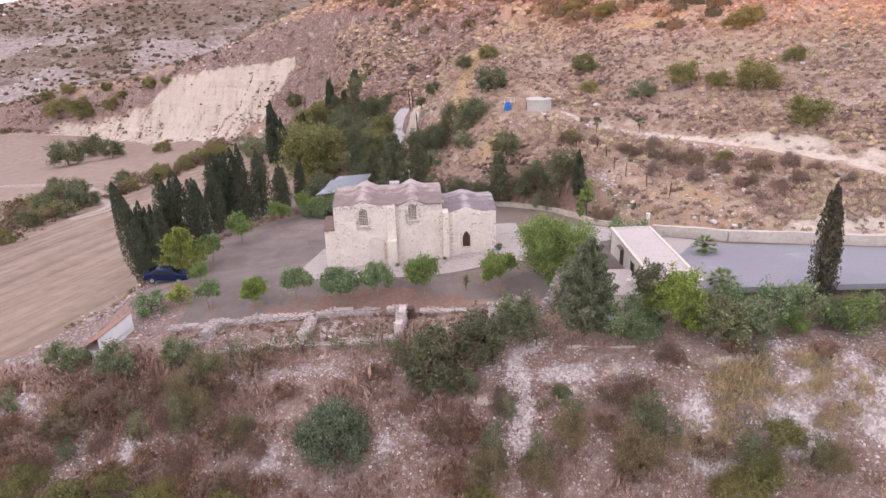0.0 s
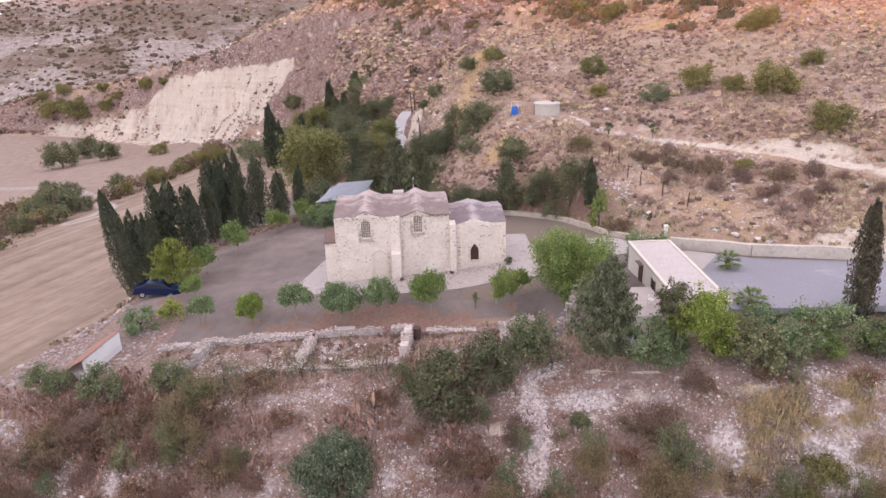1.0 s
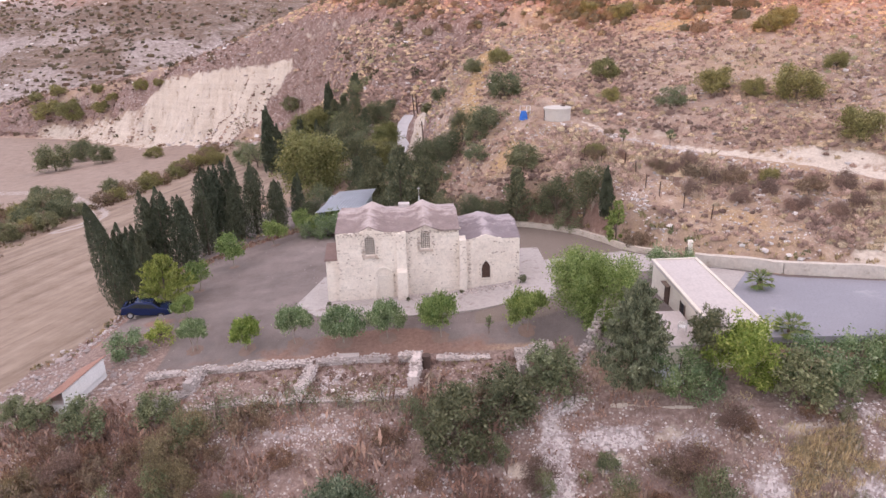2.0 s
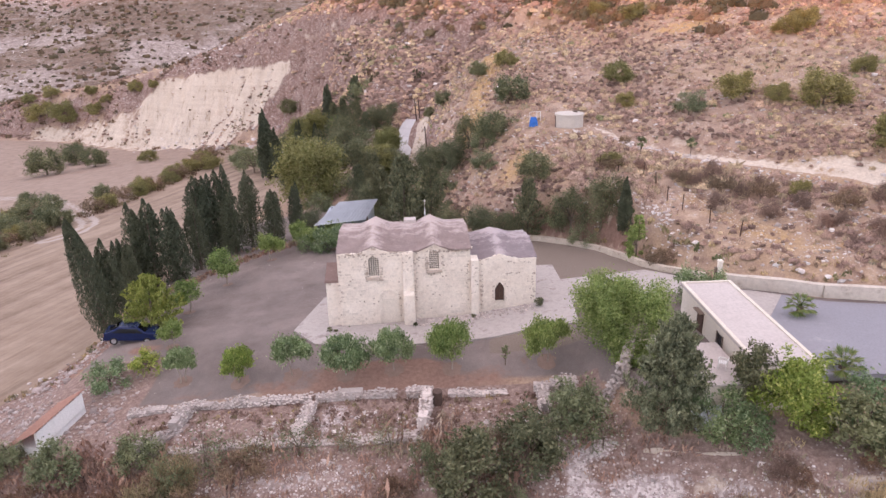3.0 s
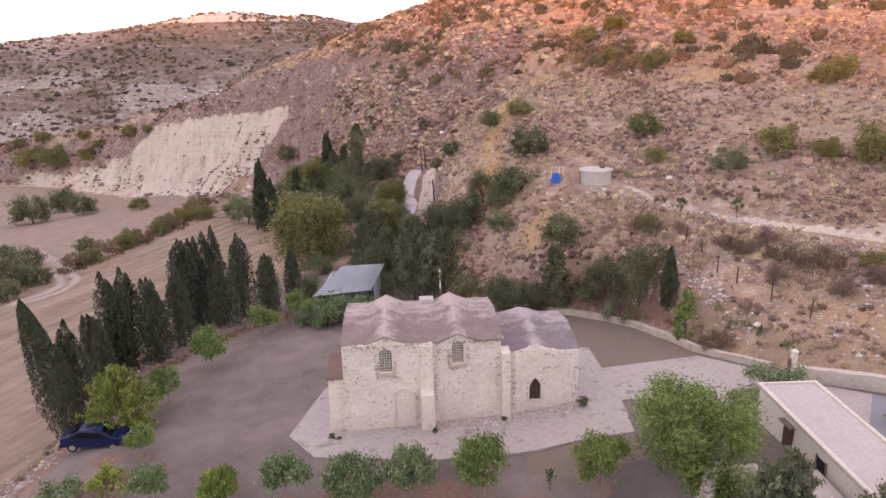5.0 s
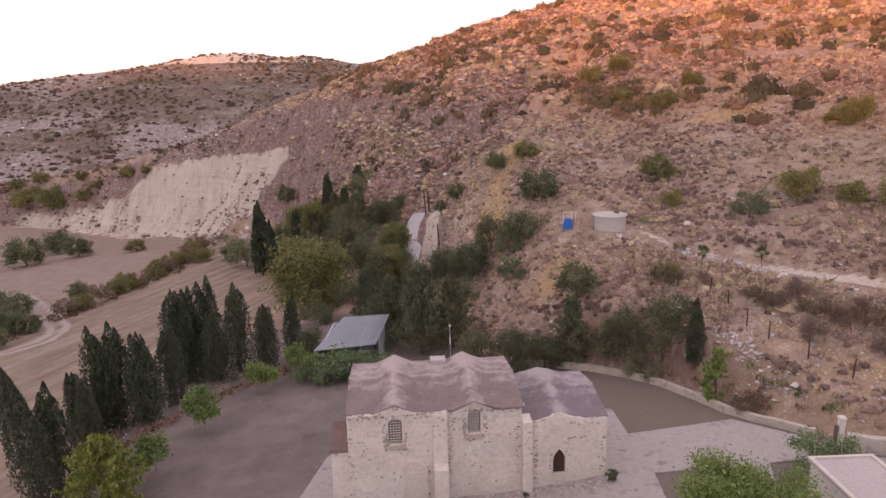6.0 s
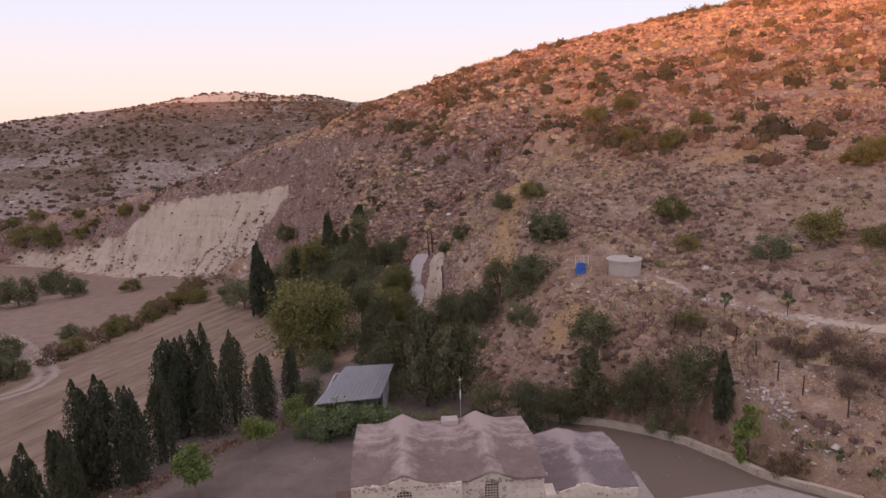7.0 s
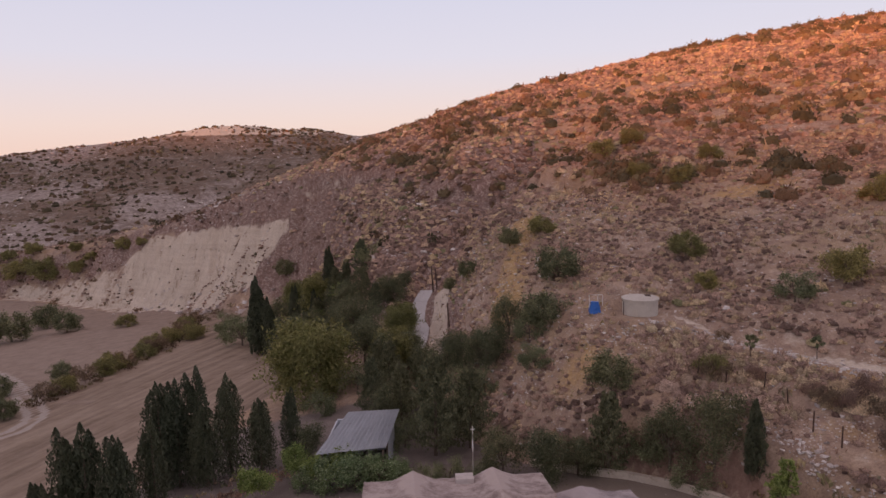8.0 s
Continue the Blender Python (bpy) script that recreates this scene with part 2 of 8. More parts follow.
DRY_LEAF = leafage("dry_brush_leaf", (0.16, 0.115, 0.085), (0.31, 0.23, 0.17), (0.42, 0.33, 0.23), 0.3)
HILL_BUSH = toned("hill_bush", [(0.0, (0.092, 0.084, 0.051)), (0.35, (0.154, 0.123, 0.069)), (0.6, (0.243, 0.143, 0.092)), (0.8, (0.243, 0.198, 0.102)), (1.0, (0.346, 0.224, 0.141))], twigs=True)
DARK_SCRUB = toned("dark_scrub", [(0.0, (0.055, 0.045, 0.03)), (0.35, (0.10, 0.08, 0.045)), (0.6, (0.15, 0.09, 0.06)), (0.8, (0.17, 0.14, 0.07)), (1.0, (0.24, 0.19, 0.11))])
BRUSH = toned("slope_brush", [(0.0, (0.15, 0.10, 0.08)), (0.25, (0.28, 0.17, 0.13)), (0.45, (0.43, 0.27, 0.20)), (0.6, (0.40, 0.32, 0.25)), (0.78, (0.28, 0.26, 0.17)), (0.9, (0.50, 0.38, 0.21)), (1.0, (0.58, 0.45, 0.26))])
SCRUB = toned("dry_scrub", [(0.0, (0.17, 0.115, 0.095)), (0.3, (0.27, 0.18, 0.15)), (0.55, (0.38, 0.26, 0.205)), (0.72, (0.245, 0.21, 0.12)), (0.86, (0.54, 0.41, 0.23)), (1.0, (0.15, 0.165, 0.08))])
THORN = toned("thorny_cushion", [(0.0, (0.18, 0.118, 0.098)), (0.3, (0.335, 0.224, 0.184)), (0.55, (0.51, 0.345, 0.27)), (0.75, (0.55, 0.42, 0.26)), (0.9, (0.68, 0.52, 0.34)), (1.0, (0.27, 0.26, 0.14))], twigs=True)
TOE = toned("toe_bush", [(0.0, (0.29, 0.195, 0.165)), (0.3, (0.45, 0.31, 0.255)), (0.5, (0.57, 0.41, 0.33)), (0.68, (0.53, 0.43, 0.29)), (0.85, (0.65, 0.50, 0.34)), (1.0, (0.70, 0.55, 0.38))], twigs=True)
LOOSE_STONE = toned("loose_limestone", [(0.0, (0.34, 0.28, 0.26)), (0.5, (0.54, 0.475, 0.45)), (1.0, (0.74, 0.69, 0.665))])


FURROWS = 73.0


def ground_material():
    m, n, l = graph("hillside_earth")
    where = n.new("ShaderNodeNewGeometry").outputs["Position"]

    def mask(name):
        a = n.new("ShaderNodeAttribute")
        a.attribute_name = name
        return a.outputs["Fac"]

    def torn(name, scale, spread=0.5):
        add = n.new("ShaderNodeMath")
        add.operation = "MULTIPLY_ADD"
        l.new(cloud(n, l, where, scale, 6.0, 0.7), add.inputs[0])
        add.inputs[1].default_value = spread
        l.new(mask(name), add.inputs[2])
        return ramp(n, l, add.outputs[0], [(0.42 + 0.5 * spread, (0, 0, 0)), (0.58 + 0.5 * spread, (1, 1, 1))])

    coarse, mid, fine = cloud(n, l, where, 0.06, 5.0), cloud(n, l, where, 0.45, 6.0, 0.68), cloud(n, l, where, 3.2, 8.0, 0.75)
    grain = cloud(n, l, where, 16.0, 4.0, 0.7)
    # stony hillside: earth, dry grass, low scrub
    hill = ramp(n, l, mid, [(0.28, (0.25, 0.172, 0.134)), (0.45, (0.35, 0.25, 0.193)), (0.6, (0.45, 0.333, 0.256)), (0.75, (0.57, 0.475, 0.40))])
    hill = mixed(n, l, ramp(n, l, coarse, [(0.46, (0, 0, 0)), (0.6, (0.6, 0.6, 0.6))]), hill, ramp(n, l, fine, [(0.3, (0.33, 0.225, 0.14)), (0.7, (0.50, 0.36, 0.23))]))
    hill = mixed(n, l, torn("straw", 0.25, 0.6), hill, ramp(n, l, fine, [(0.3, (0.36, 0.235, 0.12)), (0.7, (0.54, 0.37, 0.19))]))
    low = n.new("ShaderNodeTexVoronoi")
    low.inputs["Scale"].default_value = 0.95
    warp = n.new("ShaderNodeVectorMath")
    warp.operation = "MULTIPLY_ADD"
    ntex = n.new("ShaderNodeTexNoise")
    ntex.inputs["Scale"].default_value, ntex.inputs["Detail"].default_value = 1.6, 4.0
    l.new(where, ntex.inputs["Vector"])
    l.new(ntex.outputs["Color"], warp.inputs[0])
    warp.inputs[1].default_value = (1.1, 1.1, 1.1)
    l.new(where, warp.inputs[2])
    l.new(warp.outputs[0], low.inputs["Vector"])
    shrub = ramp(n, l, low.outputs["Distance"], [(0.36, (1, 1, 1)), (0.52, (0, 0, 0))])
    thick = ramp(n, l, cloud(n, l, where, 0.16, 4.0), [(0.30, (0.1, 0.1, 0.1)), (0.5, (0.42, 0.42, 0.42))])
    shrub = mixed(n, l, 1.0, shrub, thick, "MULTIPLY")
    speck = ramp(n, l, cloud(n, l, where, 5.5, 6.0, 0.8), [(0.36, (0.62, 0.60, 0.60)), (0.52, (1, 1, 1)), (0.68, (1.28, 1.3, 1.32))])
    hill = mixed(n, l, 0.9, hill, speck, "MULTIPLY")
    hill = mixed(n, l, shrub, hill, ramp(n, l, fine, [(0.3, (0.20, 0.135, 0.115)), (0.55, (0.30, 0.21, 0.18)), (0.75, (0.40, 0.30, 0.26))]))
    # purple-brown scrub on the spur; over the gully the same colour paints its shade
    spur = ramp(n, l, cloud(n, l, where, 1.1, 8.0, 0.8), [(0.34, (0.13, 0.082, 0.07)), (0.47, (0.21, 0.135, 0.115)), (0.57, (0.30, 0.205, 0.175)), (0.66, (0.50, 0.43, 0.385))])
    spur = mixed(n, l, ramp(n, l, cloud(n, l, where, 2.6, 6.0, 0.8), [(0.55, (0, 0, 0)), (0.64, (0.9, 0.9, 0.9))]), spur, (0.60, 0.53, 0.48))
    hill = mixed(n, l, torn("spur", 0.1, 0.6), hill, spur)
    # dense heath on the spur and the far hills, greyed to paint in distance haze
    heath = ramp(n, l, cloud(n, l, where, 0.32, 9.0, 0.82), [(0.36, (0.12, 0.094, 0.084)), (0.47, (0.25, 0.205, 0.188)), (0.57, (0.40, 0.345, 0.325)), (0.67, (0.57, 0.53, 0.50))])
    thicket = ramp(n, l, cloud(n, l, where, 0.2, 8.0, 0.75), [(0.35, (0.07, 0.055, 0.04)), (0.6, (0.16, 0.105, 0.078)), (0.72, (0.28, 0.20, 0.16))])
    heath = mixed(n, l, ramp(n, l, cloud(n, l, where, 0.012, 5.0, 0.6), [(0.45, (0, 0, 0)), (0.52, (0.95, 0.95, 0.95))]), heath, thicket)
    tier = n.new("ShaderNodeMapping")
    tier.inputs["Scale"].default_value = (0.05, 0.05, 0.4)
    l.new(where, tier.inputs["Vector"])
    heath = mixed(n, l, ramp(n, l, cloud(n, l, tier.outputs[0], 1.0, 7.0, 0.75), [(0.52, (0, 0, 0)), (0.62, (0.6, 0.6, 0.6))]), heath, ramp(n, l, cloud(n, l, where, 0.5, 6.0, 0.8), [(0.42, (0.17, 0.13, 0.11)), (0.62, (0.56, 0.51, 0.47))]))
    grit = ramp(n, l, cloud(n, l, where, 0.9, 8.0, 0.85), [(0.38, (0.5, 0.48, 0.47)), (0.5, (0.95, 0.95, 0.95)), (0.6, (1.45, 1.46, 1.48))])
    heath = mixed(n, l, 0.9, heath, grit, "MULTIPLY")
    hill = mixed(n, l, torn("heath", 0.08, 0.4), hill, mixed(n, l, 0.15, heath, hill))
    # straw field with furrows
    turn = n.new("ShaderNodeMapping")
    turn.vector_type = "TEXTURE"
    turn.inputs["Rotation"].default_value = (0, 0, radians(FURROWS))
    turn.inputs["Scale"].default_value = (34.0, 2.0, 1.0)
    l.new(where, turn.inputs["Vector"])
    streak = cloud(n, l, turn.outputs[0], 1.0, 5.0, 0.65)
    straw = ramp(n, l, streak, [(0.36, (0.14, 0.099, 0.074)), (0.45, (0.24, 0.178, 0.135)), (0.54, (0.315, 0.24, 0.185)), (0.66, (0.43, 0.34, 0.27))])
    straw = mixed(n, l, 0.5, straw, ramp(n, l, mid, [(0.3, (0.215, 0.157, 0.117)), (0.7, (0.38, 0.298, 0.235))]))
    fallow = ramp(n, l, mid, [(0.3, (0.255, 0.19, 0.155)), (0.7, (0.36, 0.28, 0.23))])
    straw = mixed(n, l, torn("fallow", 0.3, 0.2), straw, fallow)
    straw = mixed(n, l, torn("rut", 0.8, 0.35), straw, ramp(n, l, fine, [(0.3, (0.36, 0.30, 0.265)), (0.7, (0.48, 0.42, 0.38))]))
    c = mixed(n, l, torn("field", 0.4), hill, straw)
    # trodden court, red earth by the trees, grey gravel
    court = ramp(n, l, mid, [(0.3, (0.20, 0.16, 0.14)), (0.7, (0.315, 0.265, 0.24))])
    court = mixed(n, l, 0.4, court, ramp(n, l, grain, [(0.3, (0.20, 0.17, 0.155)), (0.7, (0.40, 0.35, 0.33))]))
    court = mixed(n, l, 1.0, court, ramp(n, l, cloud(n, l, where, 0.14, 6.0, 0.7), [(0.36, (0.62, 0.61, 0.615)), (0.64, (0.92, 0.91, 0.92))]), "MULTIPLY")
    c = mixed(n, l, torn("court", 0.5, 0.3), c, court)
    gravel = ramp(n, l, grain, [(0.3, (0.18, 0.145, 0.12)), (0.7, (0.265, 0.22, 0.185))])
    c = mixed(n, l, torn("gravel", 1.0, 0.1), c, gravel)
    red = ramp(n, l, fine, [(0.3, (0.19, 0.115, 0.09)), (0.7, (0.33, 0.215, 0.17))])
    c = mixed(n, l, torn("red", 0.35, 0.8), c, red)
    # scree of the front slope: rusty earth under pinkish limestone chips
    chip = n.new("ShaderNodeTexVoronoi")
    chip.inputs["Scale"].default_value = 5.5
    l.new(where, chip.inputs["Vector"])
    rust = ramp(n, l, fine, [(0.3, (0.15, 0.103, 0.088)), (0.5, (0.265, 0.19, 0.163)), (0.7, (0.43, 0.335, 0.29))])
    shards = ramp(n, l, chip.outputs["Color"], [(0.2, (0.33, 0.265, 0.25)), (0.8, (0.66, 0.595, 0.575))])
    many = torn("chips", 0.5, 0.9)
    rust = mixed(n, l, many, rust, shards)
    c = mixed(n, l, torn("scree", 0.6, 0.3), c, rust)
    # chalk and the cut track
    axis = n.new("ShaderNodeMapping")
    axis.inputs["Scale"].default_value = (0.035, 0.035, 0.9)
    l.new(where, axis.inputs["Vector"])
    strata = ramp(n, l, cloud(n, l, axis.outputs[0], 1.0, 5.0, 0.7), [(0.38, (0.92, 0.90, 0.88)), (0.5, (0.99, 0.98, 0.97)), (0.62, (1.03, 1.03, 1.02))])
    chalk = ramp(n, l, fine, [(0.3, (0.44, 0.36, 0.295)), (0.52, (0.62, 0.54, 0.46)), (0.8, (0.72, 0.65, 0.57))])
    fall = n.new("ShaderNodeMapping")
    fall.inputs["Scale"].default_value = (0.55, 0.55, 0.05)
    l.new(where, fall.inputs["Vector"])
    runnels = ramp(n, l, cloud(n, l, fall.outputs[0], 1.0, 7.0, 0.72), [(0.32, (0.60, 0.54, 0.50)), (0.44, (0.95, 0.94, 0.93)), (0.66, (1.06, 1.06, 1.06))])
    chalk = mixed(n, l, 1.0, mixed(n, l, 1.0, chalk, strata, "MULTIPLY"), runnels, "MULTIPLY")
    c = mixed(n, l, torn("chalk", 0.5, 0.7), c, chalk)
    # stones showing on the wild ground
    v = n.new("ShaderNodeTexVoronoi")
    v.inputs["Scale"].default_value = 3.4
    l.new(where, v.inputs["Vector"])
    bare = ramp(n, l, cloud(n, l, where, 0.3, 4.0), [(0.46, (0, 0, 0)), (0.58, (1, 1, 1))])
    stone = ramp(n, l, v.outputs["Distance"], [(0.20, (1, 1, 1)), (0.32, (0, 0, 0))])
    spots = mixed(n, l, 1.0, mixed(n, l, 1.0, stone, bare, "MULTIPLY"), mask("wild"), "MULTIPLY")
    c = mixed(n, l, spots, c, (0.58, 0.53, 0.48))
    return finish(m, n, l, c, 0.95, mixed(n, l, 0.5, fine, grain), 0.12, specular=0.15)


GROUND = ground_material()
# the lie of the land
def sstep(a, b, v):
    u = np.clip((v - a) / (b - a), 0.0, 1.0)
    return u * u * (3 - 2 * u)


def softplus(v, w):
    return w * np.logaddexp(0.0, v / w)


def lattice(x, y, seed):
    xi, yi = np.floor(x).astype(np.int64), np.floor(y).astype(np.int64)
    fx, fy = x - xi, y - yi
    fx, fy = fx * fx * (3 - 2 * fx), fy * fy * (3 - 2 * fy)

    def h(a, b):
        n = (a * 374761393 + b * 668265263 + seed * 1442695) & 0x7FFFFFFF
        n = ((n ^ (n >> 13)) * 1274126177) & 0x7FFFFFFF
        return ((n ^ (n >> 16)) & 0xFFFF) / 32767.5 - 1.0
    a, b = h(xi, yi), h(xi + 1, yi)
    c, d = h(xi, yi + 1), h(xi + 1, yi + 1)
    return (a + (b - a) * fx) * (1 - fy) + (c + (d - c) * fx) * fy


def fractal(x, y, size, seed, octaves=4):
    total, amp = 0.0, 1.0
    for k in range(octaves):
        total = total + amp * lattice(x / size + 17.3 * k, y / size - 9.1 * k, seed + k)
        size, amp = size * 0.5, amp * 0.5
    return total * 0.55


def along(points, x, y):
    """Signed distance to a line of points (positive on its left) and the way along it."""
    best = np.full(np.shape(x), 1e9)
    side, way = np.zeros(np.shape(x)), np.zeros(np.shape(x))
    run = 0.0
    for (ax, ay), (bx, by) in zip(points[:-1], points[1:]):
        dx, dy = bx - ax, by - ay
        length = math.hypot(dx, dy)
        u = np.clip(((x - ax) * dx + (y - ay) * dy) / length ** 2, 0, 1)
        px, py = x - ax - u * dx, y - ay - u * dy
        d = np.hypot(px, py)
        near = d < best
        best = np.where(near, d, best)
        side = np.where(near, np.sign(dx * py - dy * px), side)
        way = np.where(near, run + u * length, way)
        run += length
    return best * side, way


HILL_FOOT = [(-420, 330), (-150, 262), (-95, 232), (-45, 195), (-22, 132), (-12, 108), (-6, 95), (0, 86.5), (8, 82.5),
             (13, 79), (17.5, 71.5), (20.5, 66.5), (26.5, 60.6), (45, 54.5), (130, 20)]
TRACK = [(10, 104), (14.5, 97.8), (18.5, 92.5), (22.5, 88.2), (26, 84.8), (29.5, 81.6), (33, 79.2), (36.5, 76.7), (40, 73), (43, 69), (46, 65), (52, 60), (75, 49), (120, 28)]
PAD = (12.95, 97.4, 8.75)
CREST_X, CREST_Y, CREST_Z = (-240, -177, -154, -124, -98, -71, -51, -36, -20, 5, 38), (330, 300, 290, 275, 262, 248, 240, 236, 235, 235, 240), (-16, -9, -5.7, -0.4, 5.3, 14.1, 21.8, 26.9, 33.2, 38.9, 46)
RIM = [(-46, 219), (-40, 214.5), (-32, 208), (-24, 197), (-17, 189), (-9, 172), (-4, 166), (3, 163), (9, 158), (13.6, 148)]
GULLY = [(-11.5, 112), (-10.2, 122), (-9.6, 136), (-5.5, 146), (3, 160), (22, 178)]


def court_level(x, y):
    dip = 0.58 * sstep(5.5, -2, x) * sstep(82, 67, y) * sstep(-30, -19, x)
    return 4.82 + 0.041 * x - 0.075 * y - 0.105 * softplus(-17 - x, 2.0) - dip


def front_level(x, y):
    left = -1.2 - 0.38 * softplus(48.5 - y, 0.6) - 0.25 * softplus(41.5 - y, 1.0) + 0.03 * x - 0.06 * np.clip(-12 - x, 0, 40)
    right = -0.35 - 1.35 * softplus(41.4 - y - 0.15 * (x - 20), 0.5) + 0.75 * softplus(37.5 - y, 1.0)
    return left + (right - left) * sstep(12, 18, x)


def ground(x, y, rough=True):
    x, y = np.asarray(x, float), np.asarray(y, float)
    # terrace of the church, field on the west, slope on the south
    p = court_level(x, y)
    field = -4.3 + 0.1 * (x + 32) - 0.05 * (y - 50)
    z = p + (field - p) * sstep(-29.5, -36, x + 0.12 * (y - 62))
    z = z + 5.0 * np.exp(-((x + 12) / 12) ** 2 - ((y - 128) / 20) ** 2)
    top = 58 - 7 * sstep(5, 12, x) + 3.5 * sstep(-16, -22, x)
    low = top - 7.0 - 0.5 * sstep(5, 12, x)
    front = np.minimum(front_level(x, y), z)
    z = front + (z - front) * sstep(0, 1, (y - low) / (top - low)) 
    z = np.where(y < low, front, z)
    # hill with its crest, and the spur with the chalk cliff
    h = 13 + 0.19 * (x - 21.5) + 0.25 * (y - 109)
    h = h - 0.5 * softplus(y - (254 - 0.0035 * np.clip(x - 55, -75, 160) ** 2), 7.0)
    ridge = np.interp(x, CREST_X, CREST_Y)
    e = np.interp(x, CREST_X, CREST_Z) + 2.0 + 0.31 * (y - ridge) + 0.6 * softplus(x + 8, 3.0)
    e = e - 0.62 * softplus(y - ridge, 5.0)
    hill = np.minimum(h, e) - 0.6 * np.exp(-np.abs(h - e) / 2.0) + 1.3 * np.exp(-((x - 11) / 9) ** 2 - ((y - 99) / 8) ** 2)
    s, _ = along(HILL_FOOT, x, y)
    g, _ = along(GULLY, x, y)
    hill = hill - 6.0 * np.exp(-(g / 6.5) ** 2)
    r, _ = along(RIM, x, y)
    hill = hill - 2.4 * sstep(0.8, -0.8, r + 1.5 * fractal(x, y, 5, 71)) * np.exp(-(r / 9) ** 2) * sstep(-2, 3, x + 44)
    width = 2.5 + 17 * sstep(95, 190, y) + 3 * sstep(22, 40, x)
    rise = sstep(0.0, 1.0, (s + 0.22 * fractal(x, y, 11, 3) * width + 0.1 * fractal(x, y, 3.5, 4, 2) * (width - 2.5)) / width)
    hill = np.maximum(hill, z)
    z = z + (hill - z) * rise
    # runnels and ledges in the chalk face
    face = sstep(1, 4, s) * sstep(24, 14, s) * sstep(160, 175, y) * (x < -25)
    z = z + face * (0.9 * np.abs(lattice((x - 0.7 * y) / 6.5, (x + y) / 60, 61)) - 0.45 + 0.7 * fractal(x, y, 4.0, 62, 3))
    z = z + face * 0.13 * np.sin(2 * math.pi * (z + 0.6 * fractal(x, y, 25, 64, 2)) / 2.3)
    # track cut into the hillside
    t, _ = along(TRACK, x, y)
    z = z - 0.9 * np.exp(-((t - 1.0) / 2.2) ** 2) * sstep(10, 16, x)
    # levelled spot under the water tank
    near = np.hypot(x - PAD[0], y - PAD[1])
    z = z + (PAD[2] - z) * sstep(4.2, 2.6, near)
    # far hills
    far = 76 * np.exp(-((x + 180) / 200) ** 2 - ((y - 640) / 170) ** 2) + 30 * np.exp(-((x + 430) / 150) ** 2 - ((y - 600) / 150) ** 2) - 9 * np.exp(-((x + 275 - 0.3 * (y - 600)) / 28) ** 2) * sstep(420, 520, y) * sstep(660, 600, y)
    far = far + 76 * np.exp(-((x + 20) / 160) ** 2 - ((y - 900) / 160) ** 2) * 1.08
    z = np.where(y > 250, np.maximum(z, -24), z) + far * sstep(280, 420, y)
    # high ground behind the camera, which keeps the low sun off the valley
    back = 64 * sstep(-60, -330, y) * (1 + 0.06 * fractal(x, y, 160, 5)) * (1 + 0.6 * sstep(-400, -650, x))
    z = np.maximum(z, -21 - 0.02 * np.clip(y, -100, 40)) + back
    if rough:
        wild = np.clip(np.maximum(sstep(0, 4, s), sstep(51, 47, y)), 0, 1) * sstep(2.4, 4.2, near)
        wild = wild * (1 - sstep(4.0, 2.2, np.abs(x - np.interp(y, (112, 122, 136, 146), (-11.5, -10.4, -10.0, -6.6)))) * sstep(112, 115, y) * sstep(142, 139, y))
        z = z + wild * (0.55 * fractal(x, y, 9, 11) + 0.16 * fractal(x, y, 1.9, 12, 3))
        z = z + 3.0 * sstep(90, 200, np.abs(s) * (y > 120)) * fractal(x, y, 60, 13) + 5 * sstep(330, 500, y) * fractal(x, y, 90, 14)
        z = z + (1 - wild) * 0.035 * fractal(x, y, 2.5, 15, 3)
    return z


# ---- building blocks ----
def part(name, shape, material, parent=None, label="", smooth=False):
    """Links a bmesh (or a mesh) as one object, under a thing where one is given."""
    if isinstance(shape, bmesh.types.BMesh):
        data = bpy.data.meshes.new(name)
        bmesh.ops.recalc_face_normals(shape, faces=shape.faces[:])
        shape.to_mesh(data)
        shape.free()
    else:
        data = shape
    if material and not data.materials:
        data.materials.append(material)
    if smooth:
        data.polygons.foreach_set("use_smooth", [True] * len(data.polygons))
    ob = new(name, data)
    if parent:
        ob.parent = parent
    if label:
        tagged(ob, label)
    return ob


def anchor(name, m, label, category, group="", kind=""):
    ob = new(name)
    ob.matrix_basis = m
    return tagged(ob, label, category, group, kind)


def mesh_of(name, verts, faces, material=None):
    data = bpy.data.meshes.new(name)
    data.from_pydata([tuple(v) for v in verts], [], [tuple(f) for f in faces])
    data.update()
    if material:
        data.materials.append(material)
    return data


def box(bm, x0, x1, y0, y1, z0, z1, m=None, taper=0.0, bevel=0.0):
    made = []
    for z, t in ((z0, 0.0), (z1, taper)):
        made.append([bm.verts.new((x, y, z)) for x, y in ((x0 + t, y0 + t), (x1 - t, y0 + t), (x1 - t, y1 - t), (x0 + t, y1 - t))])
    a, b = made
    faces = [bm.faces.new(a[::-1]), bm.faces.new(b)]
    for k in range(4):
        faces.append(bm.faces.new((a[k], a[(k + 1) % 4], b[(k + 1) % 4], b[k])))
    if bevel:
        bmesh.ops.bevel(bm, geom=list({e for f in faces for e in f.edges}), offset=bevel, segments=2, affect="EDGES", profile=0.6)
    if m is not None:
        bmesh.ops.transform(bm, matrix=m, verts=a + b)
    return bm


def solid(*args, **kw):
    return box(bmesh.new(), *args, **kw)


